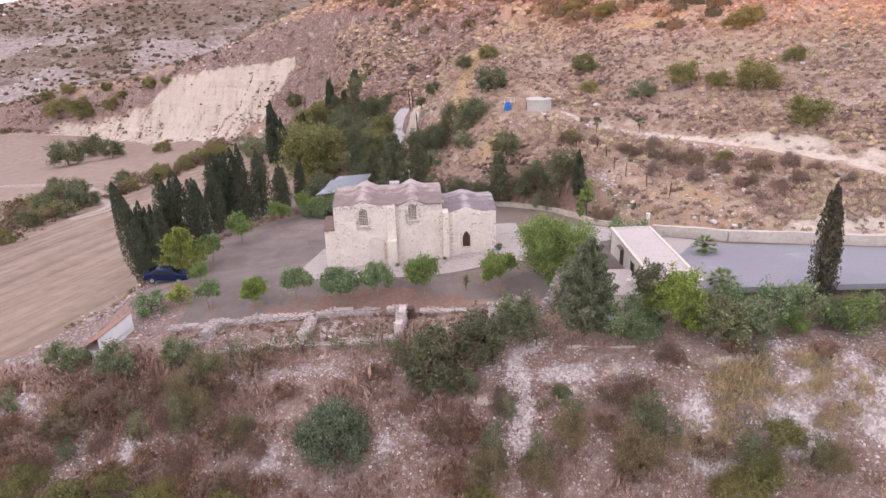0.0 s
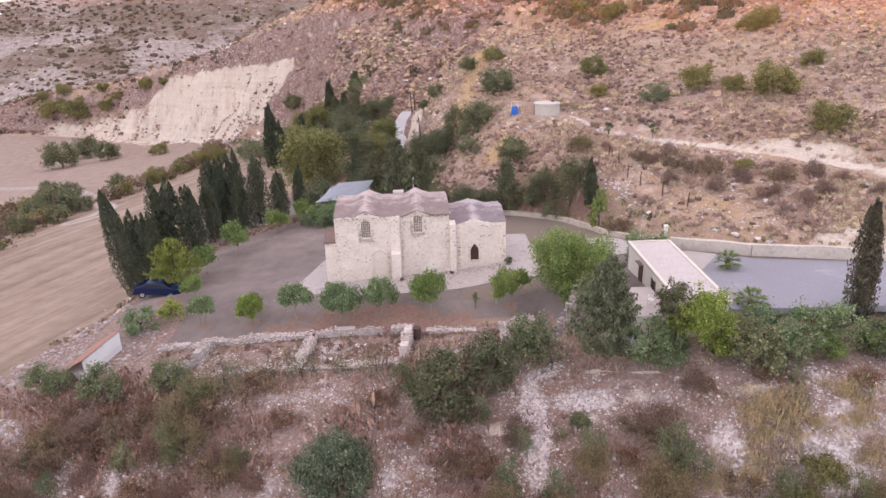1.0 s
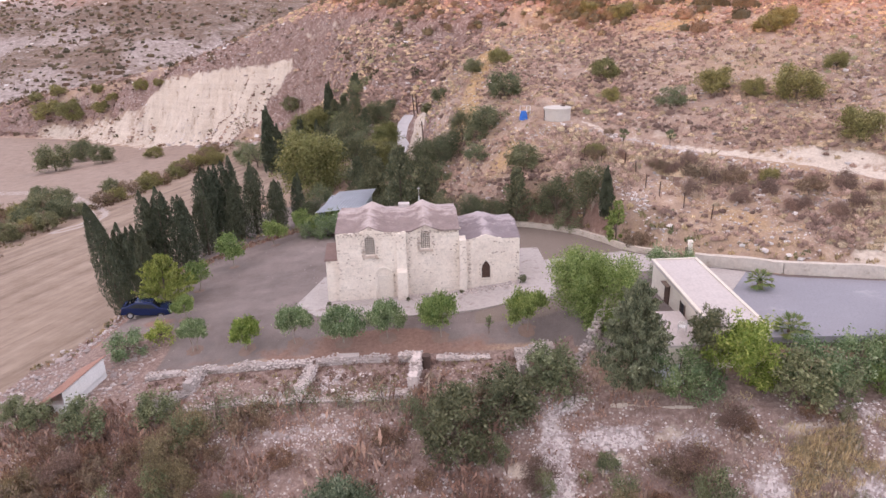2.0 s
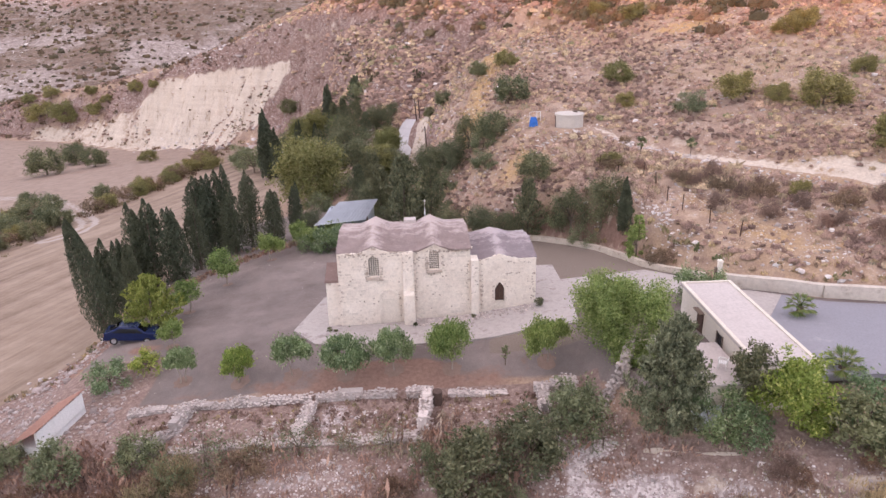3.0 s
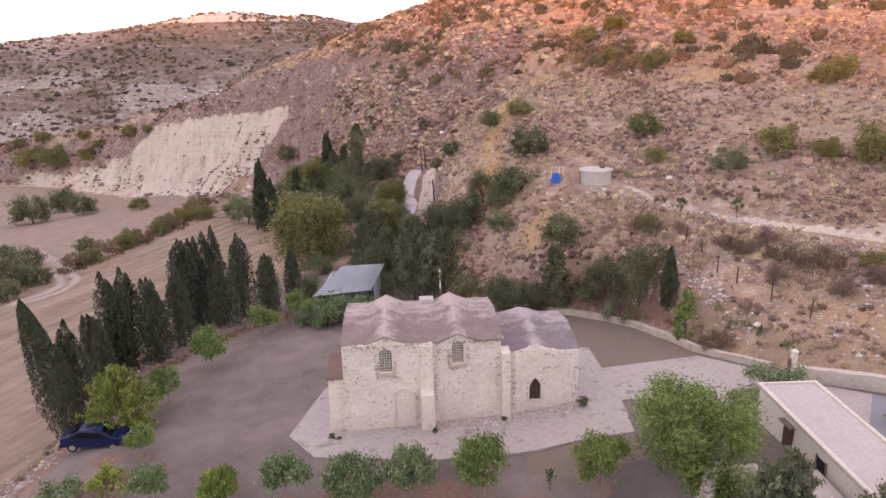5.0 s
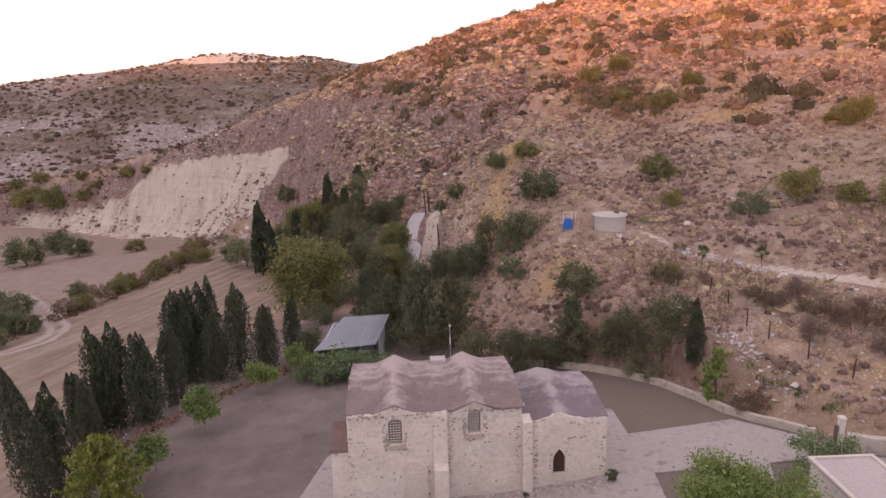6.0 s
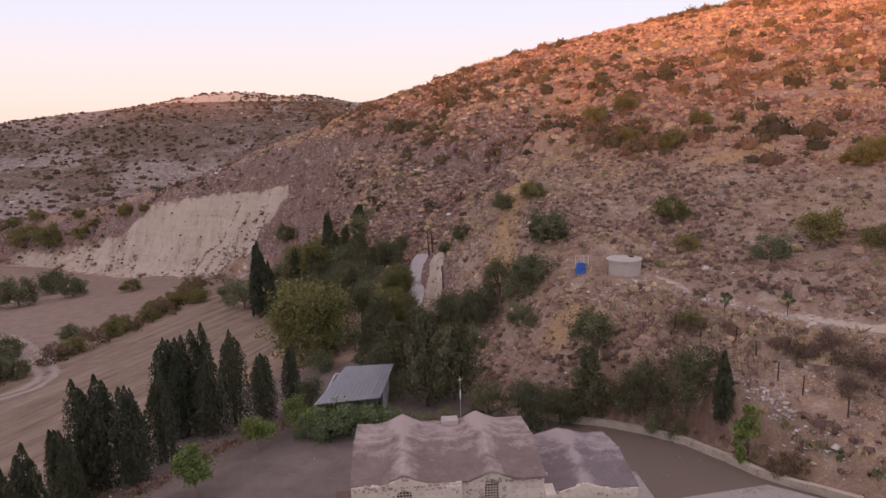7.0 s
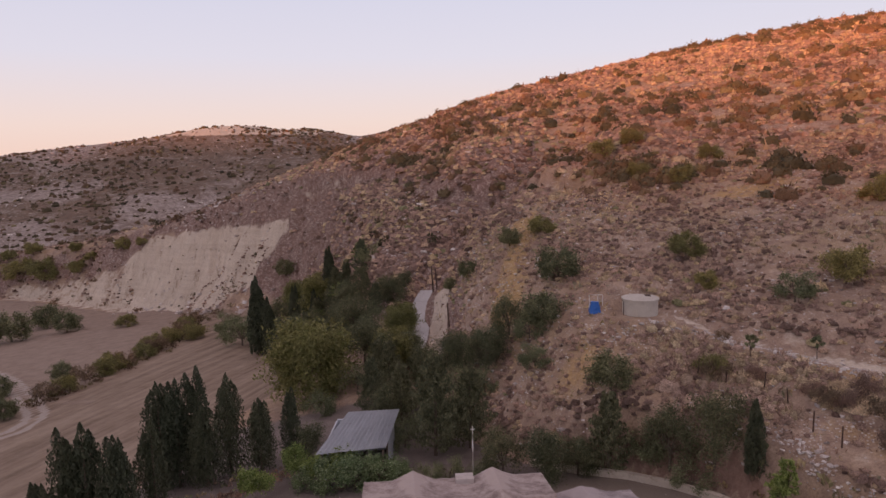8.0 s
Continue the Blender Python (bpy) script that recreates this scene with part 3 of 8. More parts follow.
def tube(bm, points, radii, sides=7):
    rings = []
    for k, p in enumerate(points):
        a, b = Vector(points[max(k - 1, 0)]), Vector(points[min(k + 1, len(points) - 1)])
        way = (b - a).normalized()
        one = way.orthogonal().normalized()
        two = way.cross(one)
        rings.append([bm.verts.new(Vector(p) + radii[k] * (math.cos(s) * one + math.sin(s) * two)) for s in (2 * math.pi * i / sides for i in range(sides))])
    for r0, r1 in zip(rings[:-1], rings[1:]):
        for i in range(sides):
            bm.faces.new((r0[i], r0[(i + 1) % sides], r1[(i + 1) % sides], r1[i]))
    bm.faces.new(rings[0][::-1])
    bm.faces.new(rings[-1])
    return bm


def drum(bm, x, y, z0, z1, r0, r1=None, sides=24):
    return tube(bm, [(x, y, z0), (x, y, z1)], [r0, r1 if r1 is not None else r0], sides)


def prism(bm, outline, z0, z1):
    """An upright block on an outline; z0 and z1 are heights or functions of x and y."""
    low, high = (z if callable(z) else (lambda x, y, z=z: z) for z in (z0, z1))
    a = [bm.verts.new((x, y, low(x, y))) for x, y in outline]
    b = [bm.verts.new((x, y, high(x, y))) for x, y in outline]
    bm.faces.new(a[::-1])
    bm.faces.new(b)
    for k in range(len(outline)):
        j = (k + 1) % len(outline)
        bm.faces.new((a[k], a[j], b[j], b[k]))
    return bm


def level(x, y):
    return float(ground(x, y))


# ---- the ground, one sheet out to the horizon ----
def spaced(stops):
    out = []
    for (a, b, step) in stops:
        out.extend(np.arange(a, b, step))
    return np.array(out)


def land():
    xs = spaced([(-2600, -600, 100), (-600, -200, 16), (-200, -110, 4), (-110, -48, 0.85), (-48, 50, 0.66), (50, 120, 1.4), (120, 300, 6), (300, 800, 40), (800, 2601, 200)])
    ys = spaced([(-1400, -400, 60), (-400, 20, 12), (20, 34, 1.5), (34, 90, 0.6), (90, 140, 0.9), (140, 195, 1.5), (195, 258, 0.85), (258, 290, 1.6), (290, 420, 4), (420, 1000, 9), (1000, 3401, 150)])
    x, y = np.meshgrid(xs, ys)
    z = ground(x, y)
    w, h = len(xs), len(ys)
    verts = np.stack([x, y, z], -1).reshape(-1, 3)
    i = (np.arange(h - 1)[:, None] * w + np.arange(w - 1)[None, :]).ravel()
    faces = np.stack([i, i + 1, i + 1 + w, i + w], -1)
    data = bpy.data.meshes.new("ground")
    data.vertices.add(len(verts))
    data.vertices.foreach_set("co", verts.ravel())
    data.loops.add(faces.size)
    data.loops.foreach_set("vertex_index", faces.ravel().astype(np.int32))
    data.polygons.add(len(faces))
    data.polygons.foreach_set("loop_start", np.arange(0, faces.size, 4, dtype=np.int32))
    data.polygons.foreach_set("use_smooth", np.ones(len(faces), bool))
    data.update(calc_edges=True)
    for name, value in kinds_of_ground(x, y, z).items():
        data.attributes.new(name, "FLOAT", "POINT").data.foreach_set("value", np.broadcast_to(value, x.shape).ravel().astype(np.float32))
    data.materials.append(GROUND)
    return tagged(new("ground", data), "dry stony hillside, straw field and trodden churchyard", "ground", kind="structure")


def kinds_of_ground(x, y, z):
    s, _ = along(HILL_FOOT, x, y)
    t, way = along(TRACK, x, y)
    g, gway = along(GULLY, x, y)
    edge = x + 0.12 * (y - 62)
    court = sstep(51.5, 54.5, y + 5 * sstep(5, 12, x)) * sstep(-33, -31, edge) * sstep(0.6, -0.6, s) * sstep(112, 98, y)
    field = sstep(-34.0, -35.5, edge - 0.45 * np.maximum(0, y - 92)) * sstep(3, -1, s) * sstep(45, 52, y)
    brow = np.interp(x, (-172, -146, -125, -110.7, -103, -99, -88, -74, -64, -55, -47), (-19.5, -17.6, -13.2, -8.0, -2.6, 0.6, 1.8, 4.7, 6.1, 7.4, 7.6))
    east = np.interp(z, (-15.6, -11.7, -7.3, 0.5, 7.4), (-66.6, -63.7, -58.4, -53.4, -46.6))
    chalk = sstep(0.3, 1.5, s) * sstep(2.6 + 1.5 * (x < -100), -1.8, z - brow + 1.4 * fractal(x, y, 10, 31) + 0.9 * fractal(x, y, 2.6, 94, 2)) * sstep(3.6, -2.4, x - east + 1.5 * fractal(x, y, 9, 32) + 3.6 * fractal(x, y, 3.5, 95, 3)) * sstep(-172, -160, x) * (0.6 + 0.32 * sstep(-114, -97, x) + 0.25 * fractal(x, y, 6, 100, 3)) * (y > 150)
    chalk = np.maximum(chalk, (0.46 + 0.42 * sstep(20, 31, x) + 0.6 * fractal(x, y, 2.2, 98, 2)) * sstep(1.1 + 0.55 * sstep(18, 34, x) + 0.5 * fractal(x, y, 4, 99, 2), 0.4, np.abs(t - 0.1)) * sstep(11, 16, x))
    chalk = np.maximum(chalk, (0.44 + 0.16 * sstep(33, 38, x) + 0.3 * fractal(x, y, 4, 93, 2)) * sstep(0.5, 1.5, t) * sstep(4.6, 2.5, t) * sstep(17, 24, x))
    chalk = np.maximum(chalk, 0.95 * sstep(-1.3, -1.6, g) * sstep(-4.6, -3.4, g) * sstep(27, 24, gway) * (gway > 5))
    for cx, cy, wx, wy in ((2.8, 42.0, 1.7, 1.0), (9.3, 42.7, 2.4, 0.5), (12.6, 43.8, 1.8, 0.7), (-16.2, 41.6, 2.6, 0.45), (20, 41.6, 3, 0.5)):
        chalk = np.maximum(chalk, 0.7 * np.exp(-((x - cx) / wx) ** 2 - ((y - cy) / wy) ** 2))
    ft, _ = along([(-68, 116), (-64.9, 119.5), (-65.3, 124), (-67, 127.7), (-73.5, 136.5), (-86.9, 152.8), (-95.5, 161.9), (-125, 176)], x, y)
    rut = 0.75 * np.maximum(sstep(1.0, 0.3, np.abs(ft - 1.1)), sstep(1.0, 0.3, np.abs(ft + 1.1))) + 0.1 * sstep(2.6, 1.6, np.abs(ft))
    band, _ = along([(-86, 142), (-71, 135), (-68, 145), (-68.9, 163), (-70, 181), (-72, 200)], x, y)
    fallow = sstep(-0.5, 1.5, band) * (x < -60) * (y > 120)
    crest = np.interp(x, CREST_X, CREST_Y) - y
    arete = np.exp(-(along([(0.5, 108), (2, 117), (5.5, 128), (9, 138), (14, 150)], x, y)[0] / 2.3) ** 2)
    # besides dry grass, the strip along the spur's crest paints its lit skyline edge
    straw = 0.5 * arete + 0.6 * np.exp(-((x - 6) / 5) ** 2 - ((y - 92) / 7) ** 2) + 0.42 * sstep(-1, 2, crest) * sstep(15, 6, crest + 5 * fractal(x, y, 9, 92, 2)) * (x < -12) + 0.4 * np.exp(-((x - 1.6) / 3.5) ** 2 - ((y - 115) / 8) ** 2) + 0.65 * np.exp(-((x - 5) / 2.5) ** 2 - ((y - 128) / 5) ** 2) + 0.75 * np.exp(-((x - 36) / 9) ** 2 - ((y - 124) / 3) ** 2) + 0.6 * np.exp(-((x - 52) / 16) ** 2 - ((y - 162) / 5) ** 2) + 0.5 * np.exp(-((s - 6) / 2.5) ** 2) * sstep(16, 22, x) + 0.55 * np.exp(-((t + 2.0) / 1.1) ** 2) * sstep(16, 20, x)
    chalk = np.maximum(chalk, (0.36 + 0.22 * sstep(31, 34, x)) * sstep(0.3, 0.8, s) * sstep(2.6 + 2.0 * sstep(31, 35, x), 1.6 + 2.0 * sstep(31, 35, x), s) * sstep(12, 15, x) * (y < 82))
    r, _ = along(RIM, x, y)
    chalk = np.maximum(chalk, 0.46 * np.exp(-((r + 0.6) / 1.2) ** 2) * (x < 15))
    chalk = np.maximum(chalk, 0.95 * sstep(43, 48, z) * (y > 480) * (x > -270) * (x < -110))
    chalk = np.maximum(chalk, 0.34 * np.exp(-((x + 118) / 30) ** 2 - ((y - 246 + 0.3 * (x + 118)) / 10) ** 2))
    spur = sstep(2, 10, s) * sstep(46, 30, s) * (x < -12) * (y > 120)
    gravel = sstep(1.0, 1.5, x) * sstep(-0.2, -0.7, s) * sstep(68.4, 68.9, y - 0.02 * (x - 8)) * 0.9
    gravel = np.maximum(gravel, 0.9 * sstep(7.9, 8.2, x) * sstep(13.5, 12.5, x) * sstep(55, 56, y) * sstep(62.4, 61.9, y))
    gravel = np.maximum(gravel, 0.9 * sstep(0.5, 1.0, x) * sstep(13, 12, x) * sstep(55.0, 55.6, y) * sstep(57.6, 57.2, y))
    red = 0.95 * sstep(56.5, 54.5, y) * sstep(51.2, 52.4, y) * sstep(-24, -20, x) * sstep(6, 3, x) * (0.45 + 0.55 * np.exp(-((x + 7.5) / 4.5) ** 2) + 0.3 * fractal(x, y, 6, 35))
    red = np.maximum(red, 0.6 * np.exp(-((x + 27) / 3) ** 2 - ((y - 60.5) / 1.2) ** 2))
    red = np.maximum(red, 0.85 * np.exp(-((x + 34.6) / 1.8) ** 2 - ((y - 61) / 6) ** 2))
    red = np.maximum(red, 0.28 * sstep(49, 46, y) * (0.4 + fractal(x, y, 7, 36)))
    # far hill's west shoulder: its low-sun reddening is put into the ground colour
    red = np.maximum(red, 0.55 * np.exp(-((x + 298) / 32) ** 2 - ((y - 572) / 42) ** 2))
    front = sstep(54.8, 53.6, y + 0.5 * fractal(x, y, 3, 37)) * sstep(50.8, 51.6, y) * sstep(-30, -25, x) * sstep(7, 4, x)
    red = np.maximum(red, (0.46 + 0.3 * fractal(x, y, 3.5, 97, 2)) * front)
    red = np.maximum(red, 0.7 * sstep(58.5, 56, y - 0.4 * (x + 26)) * sstep(-24, -27, x) * sstep(50, 52, y) * (x > -36))
    red = np.maximum(red, 0.75 * np.exp(-((x + 33.6 - 0.25 * (y - 60)) / 2.6) ** 2) * sstep(48, 51, y) * sstep(68, 65, y))
    red = np.maximum(red, 0.8 * sstep(0.1, 0.4, s) * sstep(1.9, 1.3, s) * (x > 1) * sstep(17, 15, x) * (y < 90))
    # fans of white chips and bare pale banks on the front slope
    chips = np.zeros(np.shape(x))
    for cx, cy, wx, wy, much in ((-12, 45, 7, 1.0, 0.5), (9.5, 44.0, 3.2, 1.2, 0.75), (13.5, 42.6, 2.5, 0.9, 0.65), (6.6, 46.3, 1.2, 1.0, 0.8), (5.3, 42, 1.3, 5, 0.9), (17.5, 38.4, 1.8, 2.4, 0.75), (23.5, 38.2, 3.0, 2.2, 0.7), (29, 38.5, 2.6, 3.5, 0.66), (-23.5, 40.4, 0.8, 3.0, 0.6), (-33, 44, 3, 1.5, 0.55), (-4.3, 39.0, 1.5, 2.0, 0.6), (-16.3, 41.5, 4, 0.7, 0.5), (24, 39.2, 4.5, 3.2, 0.52), (19, 36.6, 3, 2.2, 0.55), (28.5, 41, 3, 1.4, 0.55), (17, 39.2, 1.6, 2.2, 0.6), (24, 42.2, 1.5, 1.5, 0.6), (12.5, 43.6, 4, 0.9, 0.5),
                             (30, 37.5, 4, 4, 0.4), (-27, 41, 1.2, 3.5, 0.4), (-2.5, 39.5, 2.0, 3, 0.45), (-13, 38.5, 2.5, 2, 0.5), (9.5, 42.6, 3.0, 0.8, 0.5), (10, 38, 1.4, 2.5, 0.4)):
        chips = np.maximum(chips, much * np.exp(-((x - cx) / wx) ** 2 - ((y - cy) / wy) ** 2))
    chips = np.maximum(chips, (0.24 + 0.4 * fractal(x, y, 2.5, 38)) * sstep(47.4, 48.2, y) * sstep(51.8, 51.2, y) * sstep(-25, -23, x) * sstep(7, 5, x))
    wild = np.maximum(sstep(1, 4, s), sstep(52, 50, y)) * (1 - 0.7 * field)
    # the spur mask runs on over the gully's flank to darken it, shade by colour
    return {"court": court, "field": np.maximum(field, fallow * sstep(3, -1, s)), "straw": np.clip(straw, 0, 1), "fallow": fallow, "rut": rut, "chalk": np.clip(chalk, 0, 1), "gravel": gravel, "red": np.clip(red, 0, 1), "wild": wild, "heath": np.clip(sstep(300, 360, y) , 0, 1), "chips": chips, "spur": (1 - np.clip(1.4 * straw, 0, 1)) * 0.85 * (1 - 0.95 * np.clip(chalk, 0, 1) * (x < -85)) * sstep(2, 8, s) * sstep(-9, -4, g) * sstep(-230, -190, x) * (x < 14) * (y > 118) * (y < 262 + 0.45 * np.maximum(0, -98 - x)), "scree": np.maximum(np.maximum(sstep(51.8, 50.2, y + 5 * sstep(5, 12, x)) * (x > -60), sstep(52.9, 52.1, y) * (x < 8) * (x > -40)), sstep(-23.5, -25.5, x) * sstep(60.5, 57.5, y) * (x > -38))}


land()

# ---- paved surfaces ----
def slab(name, outline, lift, material, label, category, parts=None):
    bm = prism(bmesh.new(), outline, -1.0, 1.0)
    xs, ys = [p[0] for p in outline], [p[1] for p in outline]
    for low, high, way in ((min(xs), max(xs), (1, 0, 0)), (min(ys), max(ys), (0, 1, 0))):
        for k in range(1, int((high - low) / 1.5)):
            at = low + 1.5 * k
            bmesh.ops.bisect_plane(bm, geom=bm.verts[:] + bm.edges[:] + bm.faces[:], plane_co=(at * way[0], at * way[1], 0), plane_no=way)
    for v in bm.verts:
        v.co.z = float(court_level(v.co.x, v.co.y)) + (lift if v.co.z > 0 else -0.4)
    return tagged(part(name, bm, material), label, category, kind="structure")


slab("pavement", [(-13.8, 68.6), (-14.9, 61.3), (-12.6, 58.2), (-5.6, 57.1), (1.3, 57.2), (7.5, 58.2), (7.85, 62.7), (7.65, 73.0), (2, 73.4), (-12, 72.2)], 0.10, PAVING,
     "pale worn concrete apron round the church", "pavement")
slab("path", [(7.86, 62.8), (11.2, 63.0), (14.6, 61.0), (15.2, 63.2), (20.0, 63.6), (19.6, 66.0), (15.6, 69.9), (7.72, 68.5)], 0.085, PAVING, "pale concrete path from the gate to the church", "path")
slab("road", [(19.5, 48.0), (19.3, 60.6), (20.6, 63.7), (22.3, 63.1), (26.8, 59.7), (45, 53.6), (70, 43.6), (60, 40), (36, 46.5), (28, 47.2)], 0.06, ASPHALT,
     "grey-blue faded asphalt parking area", "road")


slab("apron", [(19.45, 56.2), (20.9, 56.5), (24.2, 61.6), (22.4, 62.9), (20.7, 63.6), (19.55, 60.6)], 0.078, PAVING, "pale concrete apron between the service building and the asphalt", "pavement")

# concrete lane up the valley head, in slabs that follow the ground
lane = anchor("lane", pose(-10.6, 118, level(-10.6, 118)), "pale grey concrete lane climbing between the trees", "lane", kind="structure")
for k in range(9):
    y0, y1 = 115 + 2.7 * k, 115 + 2.7 * k + 2.66
    mid = lambda y: float(np.interp(y, (112, 122, 136, 146), (-11.5, -10.4, -10.0, -6.6)))
    here = level(-10.6, 118)
    bm = prism(bmesh.new(), [(mid(y0) - 1.5 + 10.6, y0 - 118), (mid(y0) + 1.5 + 10.6, y0 - 118), (mid(y1) + 1.5 + 10.6, y1 - 118), (mid(y1) - 1.5 + 10.6, y1 - 118)],
               lambda x, y: float(ground(x * 0 + mid(y + 118), y + 118, False)) - here - 0.8, lambda x, y: float(ground(mid(y + 118), y + 118, False)) - here + 0.3)
    part("slab", bm, LANE, lane)


# ---- church ----
CHURCH = pose(-11.0, 61.45, 0.0, 0, 0, 3.9)
church = anchor("church", CHURCH, "small medieval church of pale limestone with mortar-covered vaulted roofs", "church")


def hump(u, centre, half, tall):
    return tall * max(0.0, 1 - abs(u - centre) / half) ** 1.02


def nave_top(u):
    return 5.45 + hump(u, 2.85, 1.25, 0.42) + hump(u, 7.65, 1.25, 0.42)


def annexe_top(u):
    return 4.35 + hump(u, 12.9, 1.5, 0.42)


def arch(u, centre, wide, spring, pointed=False):
    d = min(abs(u - centre) / (wide / 2), 1.0)
    if pointed:
        return spring + wide * 0.86 * (1 - d) ** 0.62
    return spring + wide / 2 * math.sqrt(max(0.0, 1 - d * d))


def pierced_wall(u0, u1, v, thick, base, top, openings):
    """A wall with arched openings right through it: (centre, width, sill, spring, pointed)."""
    cuts = set(np.round(np.linspace(u0, u1, int((u1 - u0) / 0.3) + 1), 4))
    for c, w, sill, spring, pt in openings:
        cuts |= set(np.round(np.linspace(c - w / 2, c + w / 2, 15), 4))
    cuts = sorted(cuts)
    verts, faces = [], []

    def quad(*p):
        k = len(verts)
        verts.extend(p)
        faces.append((k, k + 1, k + 2, k + 3))
    for a, b in zip(cuts[:-1], cuts[1:]):
        spans = [((base, base), (top(a), top(b)))]
        for c, w, sill, spring, pt in openings:
            if abs((a + b) / 2 - c) < w / 2:
                ha, hb = arch(a, c, w, spring, pt), arch(b, c, w, spring, pt)
                spans = [((base, base), (sill, sill)), ((ha, hb), (top(a), top(b)))]
                quad((a, v, sill), (b, v, sill), (b, v + thick, sill), (a, v + thick, sill))
                quad((a, v, ha), (a, v + thick, ha), (b, v + thick, hb), (b, v, hb))
        for (la, lb), (ta, tb) in spans:
            quad((a, v, la), (b, v, lb), (b, v, tb), (a, v, ta))
            quad((a, v + thick, la), (a, v + thick, ta), (b, v + thick, tb), (b, v + thick, lb))
        quad((a, v, top(a)), (b, v, top(b)), (b, v + thick, top(b)), (a, v + thick, top(a)))
    for c, w, sill, spring, pt in openings:
        for u in (c - w / 2, c + w / 2):
            quad((u, v, sill), (u, v + thick, sill), (u, v + thick, spring), (u, v, spring))
    for u in (u0, u1):
        quad((u, v, base), (u, v + thick, base), (u, v + thick, top(u)), (u, v, top(u)))
    return mesh_of("wall", verts, faces)


NAVE_W = [(2.85, 0.86, 3.45, 4.78, False)]
NAVE_E = [(7.65, 0.80, 3.72, 4.98, False)]
ANNEXE_O = [(12.9, 0.78, 0.72, 1.75, True)]
wall_nave = part("wall", pierced_wall(0, 6.0, 0.0, 0.8, -1.7, nave_top, NAVE_W), WHITEWASH, church, "whitish limestone front wall of the west bay")
wall_east = part("wall", pierced_wall(6.0, 10.55, 0.32, 0.8, -1.7, nave_top, NAVE_E), WHITEWASH, church, "whitish limestone front wall of the east bay")
wall_annexe = part("wall", pierced_wall(11.15, 15.85, 0.30, 0.7, -1.5, annexe_top, ANNEXE_O), WHITEWASH, church, "whitish limestone front wall of the lower annexe")
for shape in ((0, 0.8, 0.8, 7.8, -1.6, 5.40), (0.8, 10.55, 7.1, 7.8, -1.6, 5.40), (9.75, 10.55, 1.12, 7.1, -1.6, 5.40), (15.15, 15.85, 1.0, 7.3, -1.6, 4.30), (10.56, 15.15, 6.6, 7.3, -1.6, 4.30)):
    part("wall", solid(*shape), WHITEWASH, church)
part("floor", solid(0.8, 15.1, 0.8, 7.0, -0.9, 0.0), PAVING, church)


def ridge_roof(name, u0, u1, v0, v1, edge, rise, humps, material, label):
    """A low saddle roof with cross ridges over the windows, as a thick shell."""
    us, vs = np.linspace(u0, u1, int((u1 - u0) / 0.14) + 1), np.linspace(v0, v1, 45)
    mid, half = (v0 + v1) / 2, (v1 - v0) / 2
    verts, faces = [], []
    for under in (0.0, -0.12):
        for v in vs:
            for u in us:
                over = rise * max(0.0, 1 - abs(v - mid) / half) ** 0.95 + 0.07 * math.exp(-((v - mid) / 0.16) ** 2)
                cross = sum(hump(u, c, w, t) for c, w, t in humps)
                z = edge + over + cross * (1 - 0.15 * (1 - abs(v - mid) / half))
                z += 0.05 * noise.noise(Vector((u * 1.3, v * 1.3, under))) + 0.025 * noise.noise(Vector((u * 4, v * 4, 3.0)))
                if u < u0 + 0.1 or u > u1 - 0.1:
                    z += 0.05
                verts.append((u, v, z + under))
    w, n = len(us), len(us) * len(vs)
    for j in range(len(vs) - 1):
        for i in range(w - 1):
            k = j * w + i
            faces.append((k, k + 1, k + 1 + w, k + w))
            faces.append((n + k, n + k + w, n + k + 1 + w, n + k + 1))
    rim = [i for i in range(w)] + [j * w + w - 1 for j in range(1, len(vs))] + [(len(vs) - 1) * w + i for i in range(w - 2, -1, -1)] + [j * w for j in range(len(vs) - 2, 0, -1)]
    for a, b in zip(rim, rim[1:] + rim[:1]):
        faces.append((a, n + a, n + b, b))
    data = mesh_of(name, verts, faces)
    wear_and_light = []
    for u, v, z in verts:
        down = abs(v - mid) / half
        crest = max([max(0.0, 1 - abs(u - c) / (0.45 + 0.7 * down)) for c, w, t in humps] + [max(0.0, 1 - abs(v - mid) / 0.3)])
        # upper band and far slope: their brighter look by slope is put into the colour
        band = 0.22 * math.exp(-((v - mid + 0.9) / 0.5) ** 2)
        wear_and_light.append(0.5 * crest + band + 0.38 * max(0.0, min(1.0, (v - mid) / 0.3)))
    data.attributes.new("wear_and_light", "FLOAT", "POINT").data.foreach_set("value", wear_and_light)
    return part(name, data, material, church, label)


ridge_roof("roof", -0.05, 10.62, 0.1, 7.9, 5.5, 0.58, [(2.85, 1.25, 0.56), (7.65, 1.25, 0.56)], ROOF_MORTAR, "reddish mortar roof with pale patches and cross ridges")
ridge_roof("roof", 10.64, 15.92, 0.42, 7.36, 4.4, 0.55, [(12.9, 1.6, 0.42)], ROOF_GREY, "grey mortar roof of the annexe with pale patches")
part("finial", solid(5.35, 6.4, 6.6, 7.4, 5.3, 6.02, bevel=0.04), SCREED, church, "low plastered block on the roof edge")

